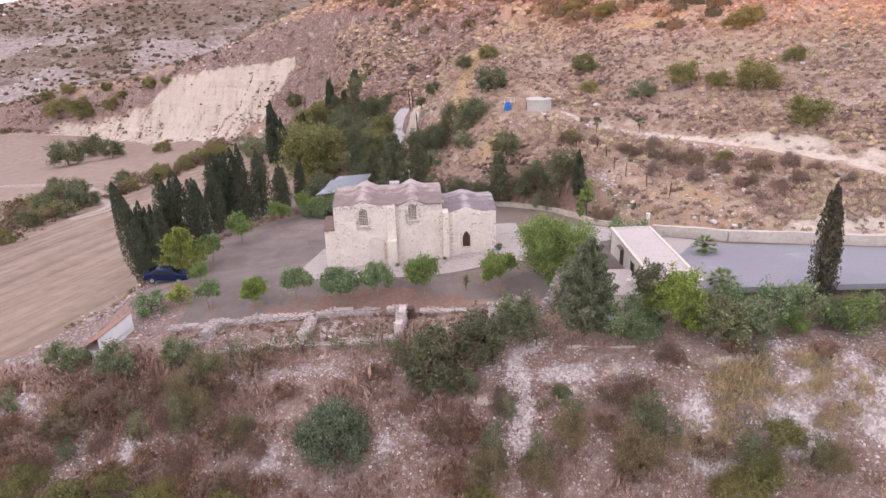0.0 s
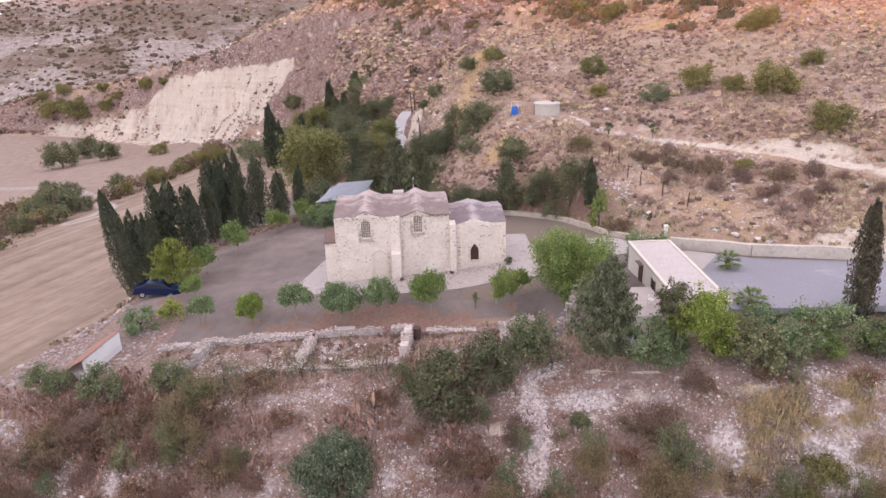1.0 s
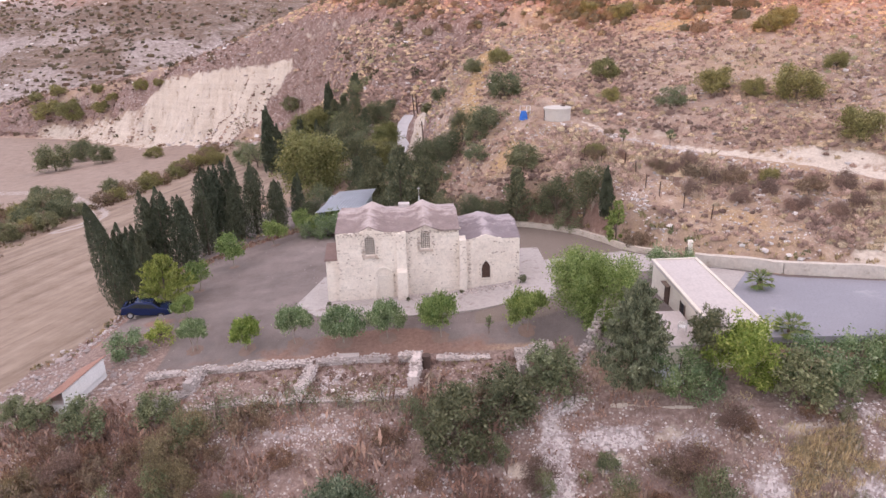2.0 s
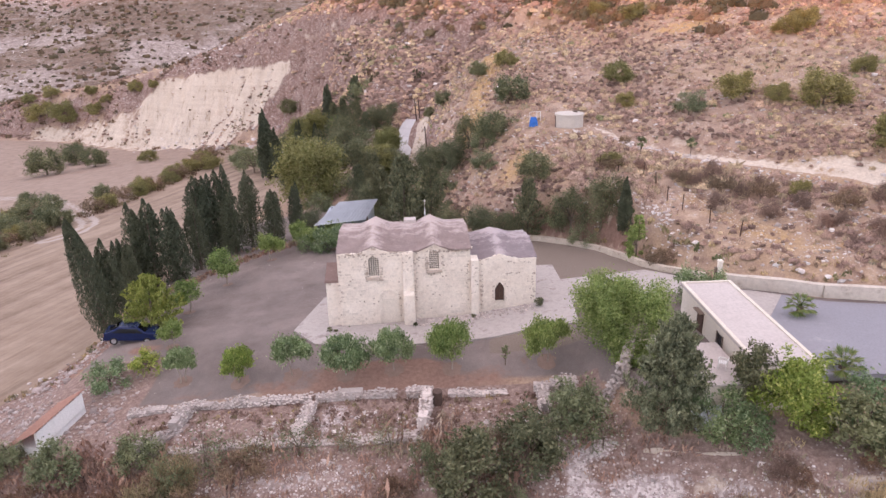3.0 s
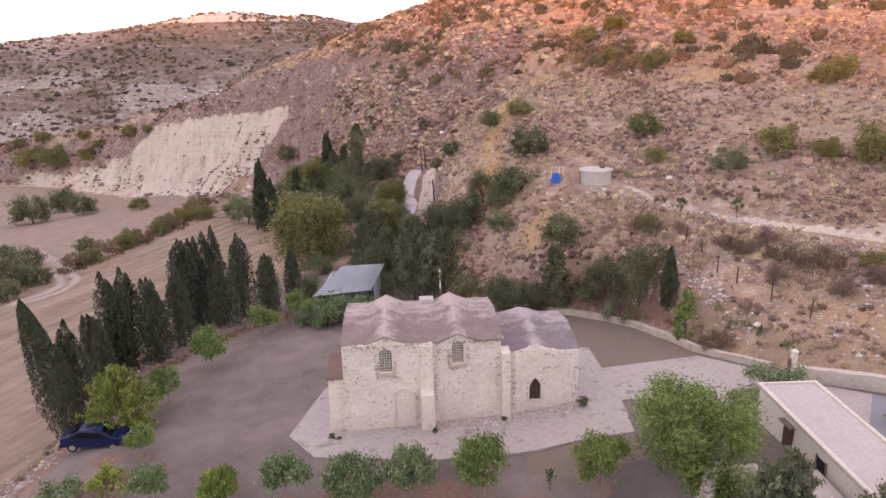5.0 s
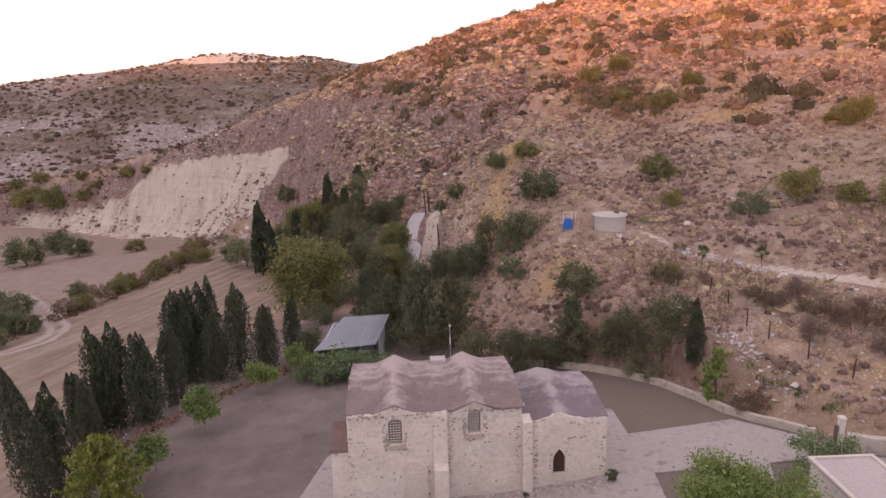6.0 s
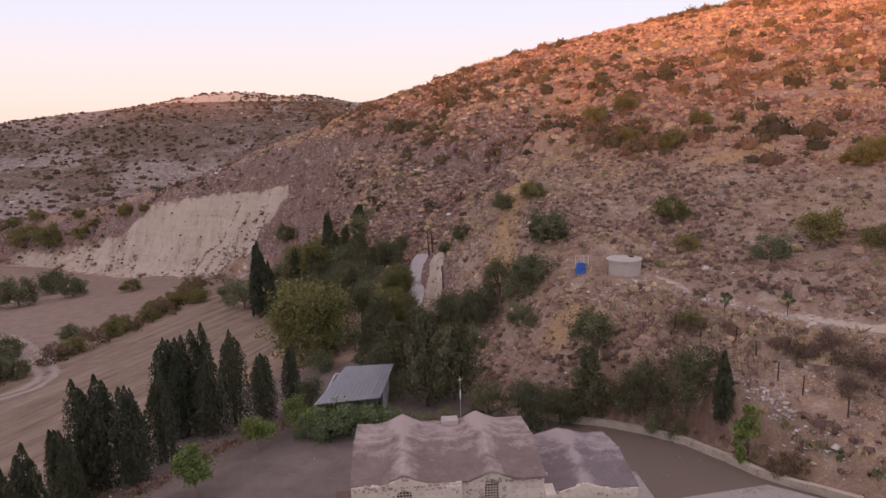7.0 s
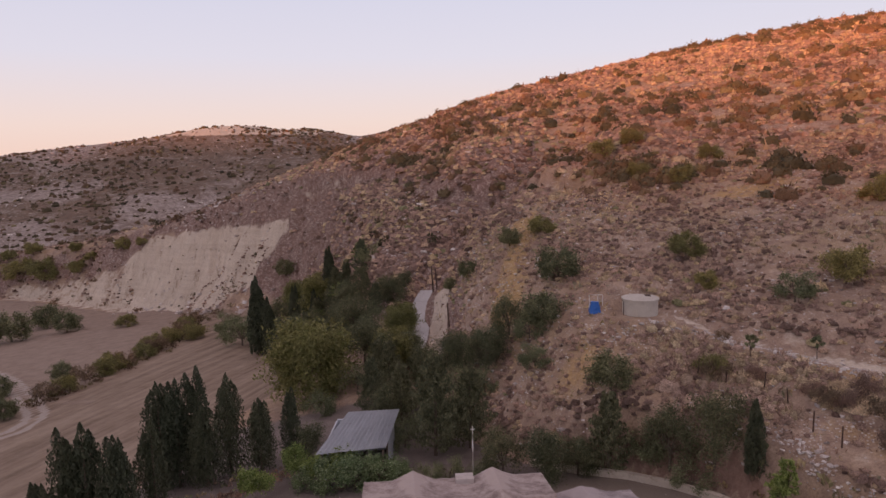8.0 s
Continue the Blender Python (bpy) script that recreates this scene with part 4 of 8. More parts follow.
# buttresses and the blocked doorway
def buttress(u0, u1, v0, v1, base, top, fall):
    bm = bmesh.new()
    a = [bm.verts.new(p) for p in ((u0 - 0.04, v0 - 0.08, base), (u1 + 0.04, v0 - 0.08, base), (u1, v1, base), (u0, v1, base))]
    b = [bm.verts.new(p) for p in ((u0, v0, top - fall), (u1, v0, top - fall), (u1, v1, top), (u0, v1, top))]
    bm.faces.new(a[::-1]), bm.faces.new(b)
    for k in range(4):
        bm.faces.new((a[k], a[(k + 1) % 4], b[(k + 1) % 4], b[k]))
    bmesh.ops.bevel(bm, geom=bm.edges[:], offset=0.03, segments=1, affect="EDGES")
    return bm


part("buttress", buttress(5.1, 5.97, -0.85, -0.003, -1.7, 2.2, 0.12), WHITEWASH, church, "pale plastered buttress")
part("pilaster", buttress(5.12, 5.95, -0.11, -0.003, 2.1, 5.38, 0.02), WHITEWASH, church, "shallow pilaster above the buttress")
part("buttress", buttress(10.56, 11.14, -0.12, 0.9, -1.7, 4.62, 0.1), WHITEWASH, church, "tall narrow buttress between church and annexe")
part("buttress", buttress(-1.05, -0.003, 0.35, 2.6, -2.0, 3.6, 0.5), WHITEWASH, church, "low plastered lean-to against the west end")
part("coping", buttress(-1.12, -0.02, 0.28, 2.7, 3.0, 3.85, 0.62), ROOF_RUST, church, "weathered mortar cap")


def ring_of(centre, wide, spring, sill, v, band, deep, pointed=False, foot=True):
    """A flat moulded frame round an arched opening."""
    inner, outer = [], []
    for k in range(17):
        u = centre - wide / 2 + wide * k / 16
        inner.append((u, arch(u, centre, wide, spring, pointed)))
        wo = wide + 2 * band
        q = centre - wo / 2 + wo * k / 16
        outer.append((q, arch(q, centre, wo, spring, pointed)))
    inner = [(inner[0][0], sill)] + inner + [(inner[-1][0], sill)]
    outer = [(outer[0][0], sill)] + outer + [(outer[-1][0], sill)]
    bm = bmesh.new()
    rows = [[bm.verts.new((u, vv, z)) for u, z in line] for line, vv in ((outer, v), (outer, v - deep), (inner, v - deep), (inner, v + 0.12))]
    for r0, r1 in zip(rows[:-1], rows[1:]):
        for k in range(len(r0) - 1):
            bm.faces.new((r0[k], r0[k + 1], r1[k + 1], r1[k]))
    return bm


def grille(centre, wide, sill, spring, v):
    """A pierced stone lattice in an arched window."""
    bm = bmesh.new()
    top = spring + wide / 2
    n = 5
    for k in range(n + 1):
        u = centre - wide / 2 + wide * k / n
        z1 = arch(u, centre, wide, spring) - 0.005
        if z1 - sill > 0.1:
            box(bm, max(u - 0.024, centre - wide / 2), min(u + 0.024, centre + wide / 2), v, v + 0.035, sill, z1)
    z = sill
    step = wide / n
    while z < top - 0.06:
        d = wide / 2 if z < spring else math.sqrt(max(0.0, (wide / 2) ** 2 - (z - spring) ** 2))
        box(bm, centre - d, centre + d, v + 0.003, v + 0.032, z, z + 0.048)
        z += step
    return bm


for (c, w, sill, spring, pt), face in ((NAVE_W[0], 0.0), (NAVE_E[0], 0.32)):
    win = part("window", ring_of(c, w, spring, sill, face, 0.13, 0.035), WHITEWASH, church, "arched window with a pierced stone lattice")
    part("lattice", grille(c, w, sill, spring, face + 0.15), STONE_BLOCK, win, "pale pierced stone lattice")
    # added black sheet: the shade inside the window is put into its colour
    part("backing", solid(c - w / 2 - 0.05, c + w / 2 + 0.05, face + 0.36, face + 0.4, sill - 0.05, spring + w / 2 + 0.05), INTERIOR_DARK, win, "black sheet standing for the dark interior behind the lattice")
    part("sill", buttress(c - 0.62, c + 0.62, face - 0.12, face + 0.1, sill - 0.2, sill - 0.01, 0.06), PITTED, win)
win = part("window", ring_of(12.9, 0.78, 1.75, 0.72, 0.30, 0.11, 0.05, True), STONE_BLOCK, church, "small pointed window with dark wooden shutters")
for side in (-1, 1):
    part("shutter", solid(12.9 + (0.02 if side > 0 else -0.27), 12.9 + (0.27 if side > 0 else -0.02), 0.46, 0.5, 0.76, 2.0, bevel=0.006), DARK_WOOD, win, "dark brown board shutter")
part("transom", solid(12.52, 13.28, 0.51, 0.55, 0.72, 2.4), DARK_WOOD, win)
part("sill", solid(12.42, 13.38, 0.2, 0.42, 0.62, 0.714, bevel=0.01), STONE_BLOCK, win)
door = part("door", ring_of(3.95, 1.2, 1.55, -0.85, 0.0, 0.2, 0.13), STONE_BLOCK, church, "blocked arched doorway with a stone surround")
part("infill", solid(3.36, 4.54, -0.022, 0.02, -0.85, 1.54), PLASTER, door, "plastered infill")

# courses of squared stone over the front
BLOCKS = []
for k in range(6):
    rnd = random.Random(90 + k)
    b = solid(-0.5, 0.5, -0.5, 0.5, -0.5, 0.5)
    for v in b.verts:
        v.co += Vector([rnd.uniform(-0.05, 0.05) for _ in range(3)])
        if v.co.y < 0:
            v.co.x *= 0.93
            v.co.z *= 0.9
    d = bpy.data.meshes.new("block")
    b.to_mesh(d)
    b.free()
    d.materials.append(STONE_BLOCK)
    BLOCKS.append(d)


def courses(parent, u0, u1, v, z0, top, openings, seed, single):
    """Lays stones course by course; the first ones are single parts, the rest one joined part."""
    rnd = random.Random(seed)
    verts, faces = [], []
    z, count = z0, 0
    while z < 6.0:
        h = rnd.uniform(0.19, 0.27)
        u = u0 + rnd.uniform(0, 0.15)
        while u < u1 - 0.12:
            w = min(rnd.uniform(0.26, 0.62), u1 - u)
            mid = u + w / 2
            clear = all(abs(mid - c) > wd / 2 + w / 2 + 0.16 or z + h < sill - 0.2 or z > arch(mid, c, wd + 0.3, spring, pt) + 0.2 for c, wd, sill, spring, pt in openings)
            if clear and z + h < min(top(u), top(u + w)) - 0.1 and rnd.random() > 0.06 and noise.noise(Vector((mid * 0.8, v * 3, z * 0.9))) > -0.18 + 0.04 * z:
                proud = rnd.uniform(0.004, 0.02)
                m = Matrix.Translation((mid, v + 0.06 - proud, z + h / 2)) @ Matrix.Diagonal((w - rnd.uniform(0.01, 0.035), 0.12, h - rnd.uniform(0.01, 0.035), 1))
                src = rnd.choice(BLOCKS)
                if count < single:
                    ob = new("stone", src)
                    ob.parent, ob.matrix_basis = parent, m
                    count += 1
                else:
                    k = len(verts)
                    verts.extend(m @ q.co for q in src.vertices)
                    faces.extend(tuple(k + i for i in f.vertices) for f in src.polygons)
            u += w
        z += h
    if verts:
        tagged(part("stonework", mesh_of("stonework", verts, faces), STONE_BLOCK, parent), kind="stuff")


DOORWAY = (3.95, 1.6, -1.9, 1.55, False)
courses(wall_nave, 0.02, 5.05, 0.0, -0.95, nave_top, NAVE_W + [DOORWAY], 1, 150)
courses(wall_east, 6.02, 10.5, 0.32, -0.95, nave_top, NAVE_E, 2, 90)
courses(wall_annexe, 11.2, 15.8, 0.30, -0.6, annexe_top, ANNEXE_O, 3, 60)

# weathered bands: eaves, quoins and the cornice of the buttress
random.seed(5)


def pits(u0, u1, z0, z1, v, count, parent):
    """Eroded hollows and lost mortar as small blocks let into the face, the hollows' shade in their dark colour."""
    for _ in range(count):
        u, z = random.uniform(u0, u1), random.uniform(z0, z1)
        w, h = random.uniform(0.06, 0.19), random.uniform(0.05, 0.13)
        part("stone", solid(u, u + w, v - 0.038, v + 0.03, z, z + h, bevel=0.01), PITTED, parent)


# the rows under the eaves also carry the roof's shadow line in their colour
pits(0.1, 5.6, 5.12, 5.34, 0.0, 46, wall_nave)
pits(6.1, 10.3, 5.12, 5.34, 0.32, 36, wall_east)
pits(2.1, 3.6, 3.05, 3.4, 0.0, 12, wall_nave)
pits(2.05, 2.35, 3.5, 4.9, 0.0, 12, wall_nave)
pits(6.9, 7.15, 3.6, 4.9, 0.32, 9, wall_east)
pits(5.3, 5.95, 2.5, 5.2, 0.0, 12, wall_nave)
pits(6.2, 6.7, 4.0, 5.2, 0.32, 9, wall_east)
pits(7.0, 8.3, 3.2, 3.6, 0.32, 8, wall_east)
pits(11.25, 11.5, 0.4, 4.1, 0.30, 22, wall_annexe)
pits(15.3, 15.7, 0.8, 3.2, 0.30, 16, wall_annexe)
pits(13.4, 15.4, 3.9, 4.2, 0.30, 7, wall_annexe)
pits(13.3, 14.8, 2.9, 3.15, 0.30, 7, wall_annexe)
pits(1.2, 5.0, 0.3, 3.0, 0.0, 9, wall_nave)
pits(5.05, 5.85, 2.15, 2.3, -0.12, 8, wall_nave)
pits(5.1, 5.8, 2.4, 5.2, -0.11, 14, wall_nave)
pits(7.0, 9.6, 0.0, 3.0, 0.32, 9, wall_east)
pits(0.2, 2.0, 1.0, 5.0, 0.0, 8, wall_nave)
pits(8.2, 10.3, 3.0, 5.0, 0.32, 6, wall_east)
# worn edges beside the windows, the blocked door and the wall corners
for wall, v, u, spread, z0, z1, count in ((wall_nave, 0.0, 2.22, 0.12, 3.3, 4.8, 16), (wall_nave, 0.0, 3.38, 0.12, 3.4, 4.6, 9), (wall_east, 0.32, 7.02, 0.14, 3.5, 5.0, 18), (wall_east, 0.32, 8.2, 0.14, 3.6, 5.0, 13), (wall_nave, 0.0, 4.72, 0.1, -0.3, 2.1, 8), (wall_nave, 0.0, 0.06, 0.12, 0.2, 5.1, 14), (wall_east, 0.32, 6.06, 0.16, 1.0, 5.1, 18), (wall_east, 0.32, 10.3, 0.16, 0.3, 5.0, 12), (wall_annexe, 0.30, 12.34, 0.1, 0.6, 2.2, 8), (wall_annexe, 0.30, 13.36, 0.1, 0.6, 2.2, 7)):
    pits(u - spread, u + spread, z0, z1, v, count, wall)
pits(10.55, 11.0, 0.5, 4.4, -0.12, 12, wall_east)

# rough stones along the crown of the front walls
rnd = random.Random(17)
CROWN = []
for k, source in enumerate(BLOCKS):
    d = source.copy()
    d.materials.clear()
    d.materials.append(PITTED if k % 2 else WHITEWASH)
    CROWN.append(d)
for wall, u0, u1, v, top in ((wall_nave, 0.05, 5.95, 0.0, nave_top), (wall_east, 6.05, 10.5, 0.32, nave_top), (wall_annexe, 11.2, 15.8, 0.30, annexe_top)):
    u = u0
    while u < u1 - 0.1:
        w = rnd.uniform(0.14, 0.4)
        ob = new("stone", rnd.choice(CROWN))
        ob.parent = wall
        ob.matrix_basis = pose(u + w / 2, v + rnd.uniform(0.06, 0.13), top(u + w / 2) - 0.03 + rnd.uniform(-0.04, 0.03), rnd.uniform(-8, 8), rnd.uniform(-8, 8) - math.degrees(math.atan2(top(u + w) - top(u), w)), rnd.uniform(-10, 10)) @ Matrix.Diagonal((w * 0.95, rnd.uniform(0.16, 0.26), rnd.uniform(0.07, 0.14), 1))
        u += w * rnd.uniform(0.95, 1.25)

# rubble at the foot of the east bays
def boulder(bm, x, y, z, r, rnd, flat=0.7):
    made = bmesh.ops.create_icosphere(bm, subdivisions=1, radius=r)["verts"]
    turn = Euler((rnd.uniform(0, 6), rnd.uniform(0, 6), rnd.uniform(0, 6))).to_matrix()
    grow = Vector((rnd.uniform(0.8, 1.4), rnd.uniform(0.7, 1.1), rnd.uniform(0.5, 0.9) * flat / 0.7))
    for v in made:
        q = turn @ v.co
        q *= 1 + 0.22 * noise.noise(q * (1.7 / r) + Vector((x, y, r)))
        v.co = Vector((q.x * grow.x + x, q.y * grow.y + y, q.z * grow.z + z))


STONES, REDDISH = [], []
rnd = random.Random(3)
for _ in range(7):
    b = bmesh.new()
    boulder(b, 0, 0, 0, 0.5, rnd)
    d = bpy.data.meshes.new("stone")
    b.to_mesh(d)
    b.free()
    d.materials.append(RUBBLE)
    STONES.append(d)


def stone(parent, x, y, z, size, rnd, name="stone"):
    ob = new(name, rnd.choice(STONES))
    ob.parent = parent
    ob.location = (x, y, z)
    ob.rotation_euler = (rnd.uniform(-0.3, 0.3), rnd.uniform(-0.3, 0.3), rnd.uniform(0, 6.3))
    ob.scale = (size * rnd.uniform(0.8, 1.35), size * rnd.uniform(0.7, 1.1), size * rnd.uniform(0.6, 0.9))
    return ob


rnd = random.Random(8)
side = CHURCH.to_3x3() @ Vector((1, 0, 0))
front = CHURCH.to_3x3() @ Vector((0, 1, 0))
spots = []
for _ in range(290):
    u = rnd.uniform(6.1, 15.6)
    p = CHURCH @ Vector((u, rnd.uniform(-1.3, 0.15), 0))
    spots.append((p.x, p.y, rnd.uniform(0.08, 0.3)))
base = anchor("rubble", pose(spots[0][0], spots[0][1], court_level(spots[0][0], spots[0][1]) + 0.1), "fallen pale stones along the foot of the church wall", "stones")
for x, y, size in spots:
    stone(base, x - spots[0][0], y - spots[0][1], 0.12 * size + float(court_level(x, y) - court_level(spots[0][0], spots[0][1])), size, rnd)

# ---- pole with a cross behind the church ----
pole = anchor("cross_pole", pose(-4.7, 78.8, level(-4.7, 78.8)), "tall slim grey pole topped by a small cross", "pole")
part("mast", drum(bmesh.new(), 0, 0, -0.2, 5.7, 0.022, 0.018, 10), CONCRETE, pole)
part("lantern", drum(drum(bmesh.new(), 0, 0, 4.4, 4.8, 0.03, 0.06, 10), 0, 0, 4.8, 5.3, 0.06, 0.025, 10), WHITE_PAINT, pole, "pale swollen section of the pole")
part("cross", box(solid(-0.022, 0.022, -0.02, 0.02, 5.7, 6.3), -0.15, 0.15, -0.018, 0.018, 6.06, 6.11), WHITE_PAINT, pole)
part("foot", drum(bmesh.new(), 0, 0, -0.2, 0.3, 0.16, 0.13, 12), CONCRETE, pole)

# ---- flat-roofed service building ----
HUT = pose(15.3, 59.25, 1.0, 0, 0, 2.2)
hut = anchor("service_building", HUT, "long low flat-roofed building with cream walls", "building")
# its length runs south
part("wall", solid(0.12, 0.42, -12.9, -0.15, -0.9, 2.30), PLASTER, hut, "cream rendered wall")
part("wall", solid(3.3, 3.6, -12.9, -0.15, -0.9, 2.30), PLASTER, hut)
part("wall", solid(0.42, 3.3, -0.45, -0.15, -0.9, 2.30), PLASTER, hut)
part("wall", solid(0.42, 3.3, -12.9, -12.6, -0.9, 2.30), PLASTER, hut)
part("roof", solid(-0.02, 3.74, -13.1, 0.0, 2.30, 2.47, bevel=0.02), SCREED, hut, "pale pinkish flat roof")
for shape in ((-0.02, 0.24, -13.1, 0.0), (3.5, 3.74, -13.1, 0.0), (0.24, 3.5, -0.2, 0.0), (0.24, 3.5, -13.1, -12.9)):
    part("parapet", solid(*shape, 2.47, 2.56, bevel=0.02), PLASTER, hut)
d = part("door", solid(0.06, 0.117, -4.3, -3.3, -0.15, 1.85, bevel=0.01), DARK_WOOD, hut, "dark open wooden door")
part("canopy", solid(-0.25, 0.117, -4.4, -3.2, 1.87, 1.94), OLD_WOOD, hut)
win = part("window", solid(0.075, 0.117, -7.5, -6.7, 0.7, 1.7, bevel=0.01), DARK_GLASS, hut, "dark window in the side wall")
for y in (-7.6, -6.7):
    part("frame", solid(0.05, 0.114, y, y + 0.1, 0.62, 1.78), OLD_WOOD, win)
part("drain", solid(3.745, 3.9, -8.0, -0.6, 2.0, 2.16, bevel=0.02), WHITE_PAINT, hut, "pale gutter")
low = anchor("low_annexe", pose(12.1, 51.7, 1.0, 0, 0, 2.2), "lower flat white roofed annexe beside the service building", "building")
part("wall", solid(0.0, 3.1, -5.0, 0.0, -1.8, 1.15), PLASTER, low, "cream rendered wall")
part("roof", solid(-0.1, 3.28, -5.1, 0.1, 1.15, 1.30, bevel=0.02), SCREED, low, "white flat roof slab")

chair = anchor("plastic_chair", pose(14.5, 48.5, 2.31, 0, 0, 150), "white plastic garden chair standing on the annexe roof", "chair")
part("seat", solid(-0.24, 0.24, -0.22, 0.24, 0.42, 0.46, bevel=0.015), WHITE_PAINT, chair)
for x in (-0.21, 0.21):
    for y in (-0.19, 0.21):
        part("leg", tube(bmesh.new(), [(x * 1.2, y * 1.2, 0.0), (x, y, 0.43)], [0.022, 0.03], 8), WHITE_PAINT, chair)
    part("armrest", tube(bmesh.new(), [(x * 1.15, -0.2, 0.46), (x * 1.25, -0.16, 0.66), (x * 1.25, 0.2, 0.68)], [0.022, 0.025, 0.025], 8), WHITE_PAINT, chair)
part("backrest", tube(bmesh.new(), [(-0.24, 0.22, 0.45), (-0.25, 0.28, 0.72), (-0.15, 0.31, 0.9), (0.15, 0.31, 0.9), (0.25, 0.28, 0.72), (0.24, 0.22, 0.45)], [0.03] * 6, 8), WHITE_PAINT, chair)
for x in (-0.12, 0.0, 0.12):
    part("slat", tube(bmesh.new(), [(x, 0.23, 0.45), (x, 0.31, 0.89)], [0.022, 0.022], 6), WHITE_PAINT, chair)
panel = anchor("solar_panel", pose(12.9, 45.9, level(12.9, 45.9), 0, 0, 4), "tilted pale glass solar panel in front of the annexe", "solar panel")
glass = part("glass", solid(-1.0, 1.0, -0.03, 0.03, -0.7, 0.7), TIN, panel, "pale reflecting glass")
glass.matrix_basis = pose(0, 0, 1.35, -48, 0, 0)
for x in (-0.98, 0.0, 0.98):
    bar = part("frame_bar", solid(x - 0.03, x + 0.03, -0.05, 0.04, -0.72, 0.72), IRON, panel)
    bar.matrix_basis = pose(0, 0, 1.35, -48, 0, 0)
for x in (-0.9, 0.9):
    part("strut", tube(bmesh.new(), [(x, 0.4, -0.3), (x, 0.4, 1.7)], [0.04, 0.04], 6), IRON, panel)


# ---- gate, retaining and garden walls ----
def masonry(name, line, height, thick, label, seed, size=0.33, course=0.2, chunk=300, bury=0.3):
    """A rough stone wall along a line: core, and single stones on its faces and its top."""
    rnd = random.Random(seed)
    x0, y0 = line[0]
    z0 = level(x0, y0)
    base = anchor(name, pose(x0, y0, z0), label, "wall", kind="structure")
    core = bmesh.new()
    verts, faces, count = [], [], 0
    for (ax, ay), (bx, by) in zip(line[:-1], line[1:]):
        run = math.hypot(bx - ax, by - ay)
        dx, dy = (bx - ax) / run, (by - ay) / run
        nx, ny = -dy, dx
        steps = max(1, int(run / 1.2))
        for k in range(steps):
            p, q = (ax + dx * run * k / steps, ay + dy * run * k / steps), (ax + dx * run * (k + 1) / steps, ay + dy * run * (k + 1) / steps)
            t = thick / 2 - 0.06
            tall = height(p[0], p[1]) if callable(height) else height
            g = min(level(*p), level(*q))
            prism(core, [(p[0] - nx * t - x0, p[1] - ny * t - y0), (q[0] - nx * t - x0, q[1] - ny * t - y0), (q[0] + nx * t - x0, q[1] + ny * t - y0), (p[0] + nx * t - x0, p[1] + ny * t - y0)],
                  g - bury - z0, g - z0 + tall - 0.12)
        s = 0.0
        while s < run:
            long = size * rnd.uniform(0.7, 1.4)
            x, y = ax + dx * (s + long / 2), ay + dy * (s + long / 2)
            tall = height(x, y) if callable(height) else height
            g = level(x, y)
            rows = max(1, int(tall / course + 0.5))
            for r in range(rows):
                for face in ((-1, 0, 1) if r == rows - 1 else (-1, 1)):
                    off = face * (thick / 2 - size * 0.28) + rnd.uniform(-0.08, 0.08)
                    z = g - z0 + (r + 0.5) * tall / rows + rnd.uniform(-0.07, 0.05)
                    jog = rnd.uniform(-0.1, 0.1)
                    if count < chunk:
                        ob = stone(base, x + dx * jog + nx * off - x0, y + dy * jog + ny * off - y0, z, size, rnd)
                        ob.rotation_euler.z = math.atan2(dy, dx) + rnd.uniform(-0.3, 0.3)
                        count += 1
                    else:
                        src = rnd.choice(STONES)
                        m = pose(x + dx * jog + nx * off - x0, y + dy * jog + ny * off - y0, z, 0, 0, math.degrees(math.atan2(dy, dx)) + rnd.uniform(-17, 17)) @ Matrix.Diagonal((size * rnd.uniform(0.9, 1.5), size * rnd.uniform(0.8, 1.1), size * rnd.uniform(0.6, 0.9), 1))
                        k = len(verts)
                        verts.extend(m @ v.co for v in src.vertices)
                        faces.extend(tuple(k + i for i in p.vertices) for p in src.polygons)
            s += long * 0.92
    part("core", core, RUBBLE, base)
    if verts:
        tagged(part("stonework", mesh_of("stonework", verts, faces), RUBBLE, base), kind="stuff")
    return base


post = anchor("gate_post", pose(20.2, 64.4, level(20.2, 64.4)), "pale stone gate post with a capstone", "gate post")
part("shaft", solid(-0.17, 0.17, -0.17, 0.17, -0.3, 2.3, bevel=0.02), WHITEWASH, post)
part("cap", solid(-0.22, 0.22, -0.22, 0.22, 2.3, 2.43, taper=0.05), WHITEWASH, post)
part("gate", solid(-0.42, -0.2, -0.05, 0.05, 0.1, 1.8), OLD_WOOD, post, "brown wooden gate leaf")


def smooth_wall(name, line, tall, thick, material, label, worn=0.0):
    """A rendered wall that follows the ground; worn: how uneven its crown is."""
    x0, y0 = line[0]
    z0 = level(x0, y0)
    base = anchor(name, pose(x0, y0, z0), label, "wall", kind="structure")
    for (ax, ay), (bx, by) in zip(line[:-1], line[1:]):
        run = math.hypot(bx - ax, by - ay)
        n = max(1, int(run / 0.9))
        nx, ny = -(by - ay) / run * thick / 2, (bx - ax) / run * thick / 2
        for k in range(n):
            px, py, qx, qy = (ax + (bx - ax) * k / n, ay + (by - ay) * k / n, ax + (bx - ax) * (k + 1) / n, ay + (by - ay) * (k + 1) / n)
            h = lambda x, y: float(court_level(x + x0, y + y0)) - z0 + tall + worn * float(fractal(np.array(x + x0), np.array(y + y0), 2.2, 93, 3))
            bm = prism(bmesh.new(), [(px - nx - x0, py - ny - y0), (qx - nx - x0, qy - ny - y0), (qx + nx - x0, qy + ny - y0), (px + nx - x0, py + ny - y0)], lambda x, y: h(x, y) - tall - 1.2, h)
            part("wall_panel", bm, material, base)
    return base


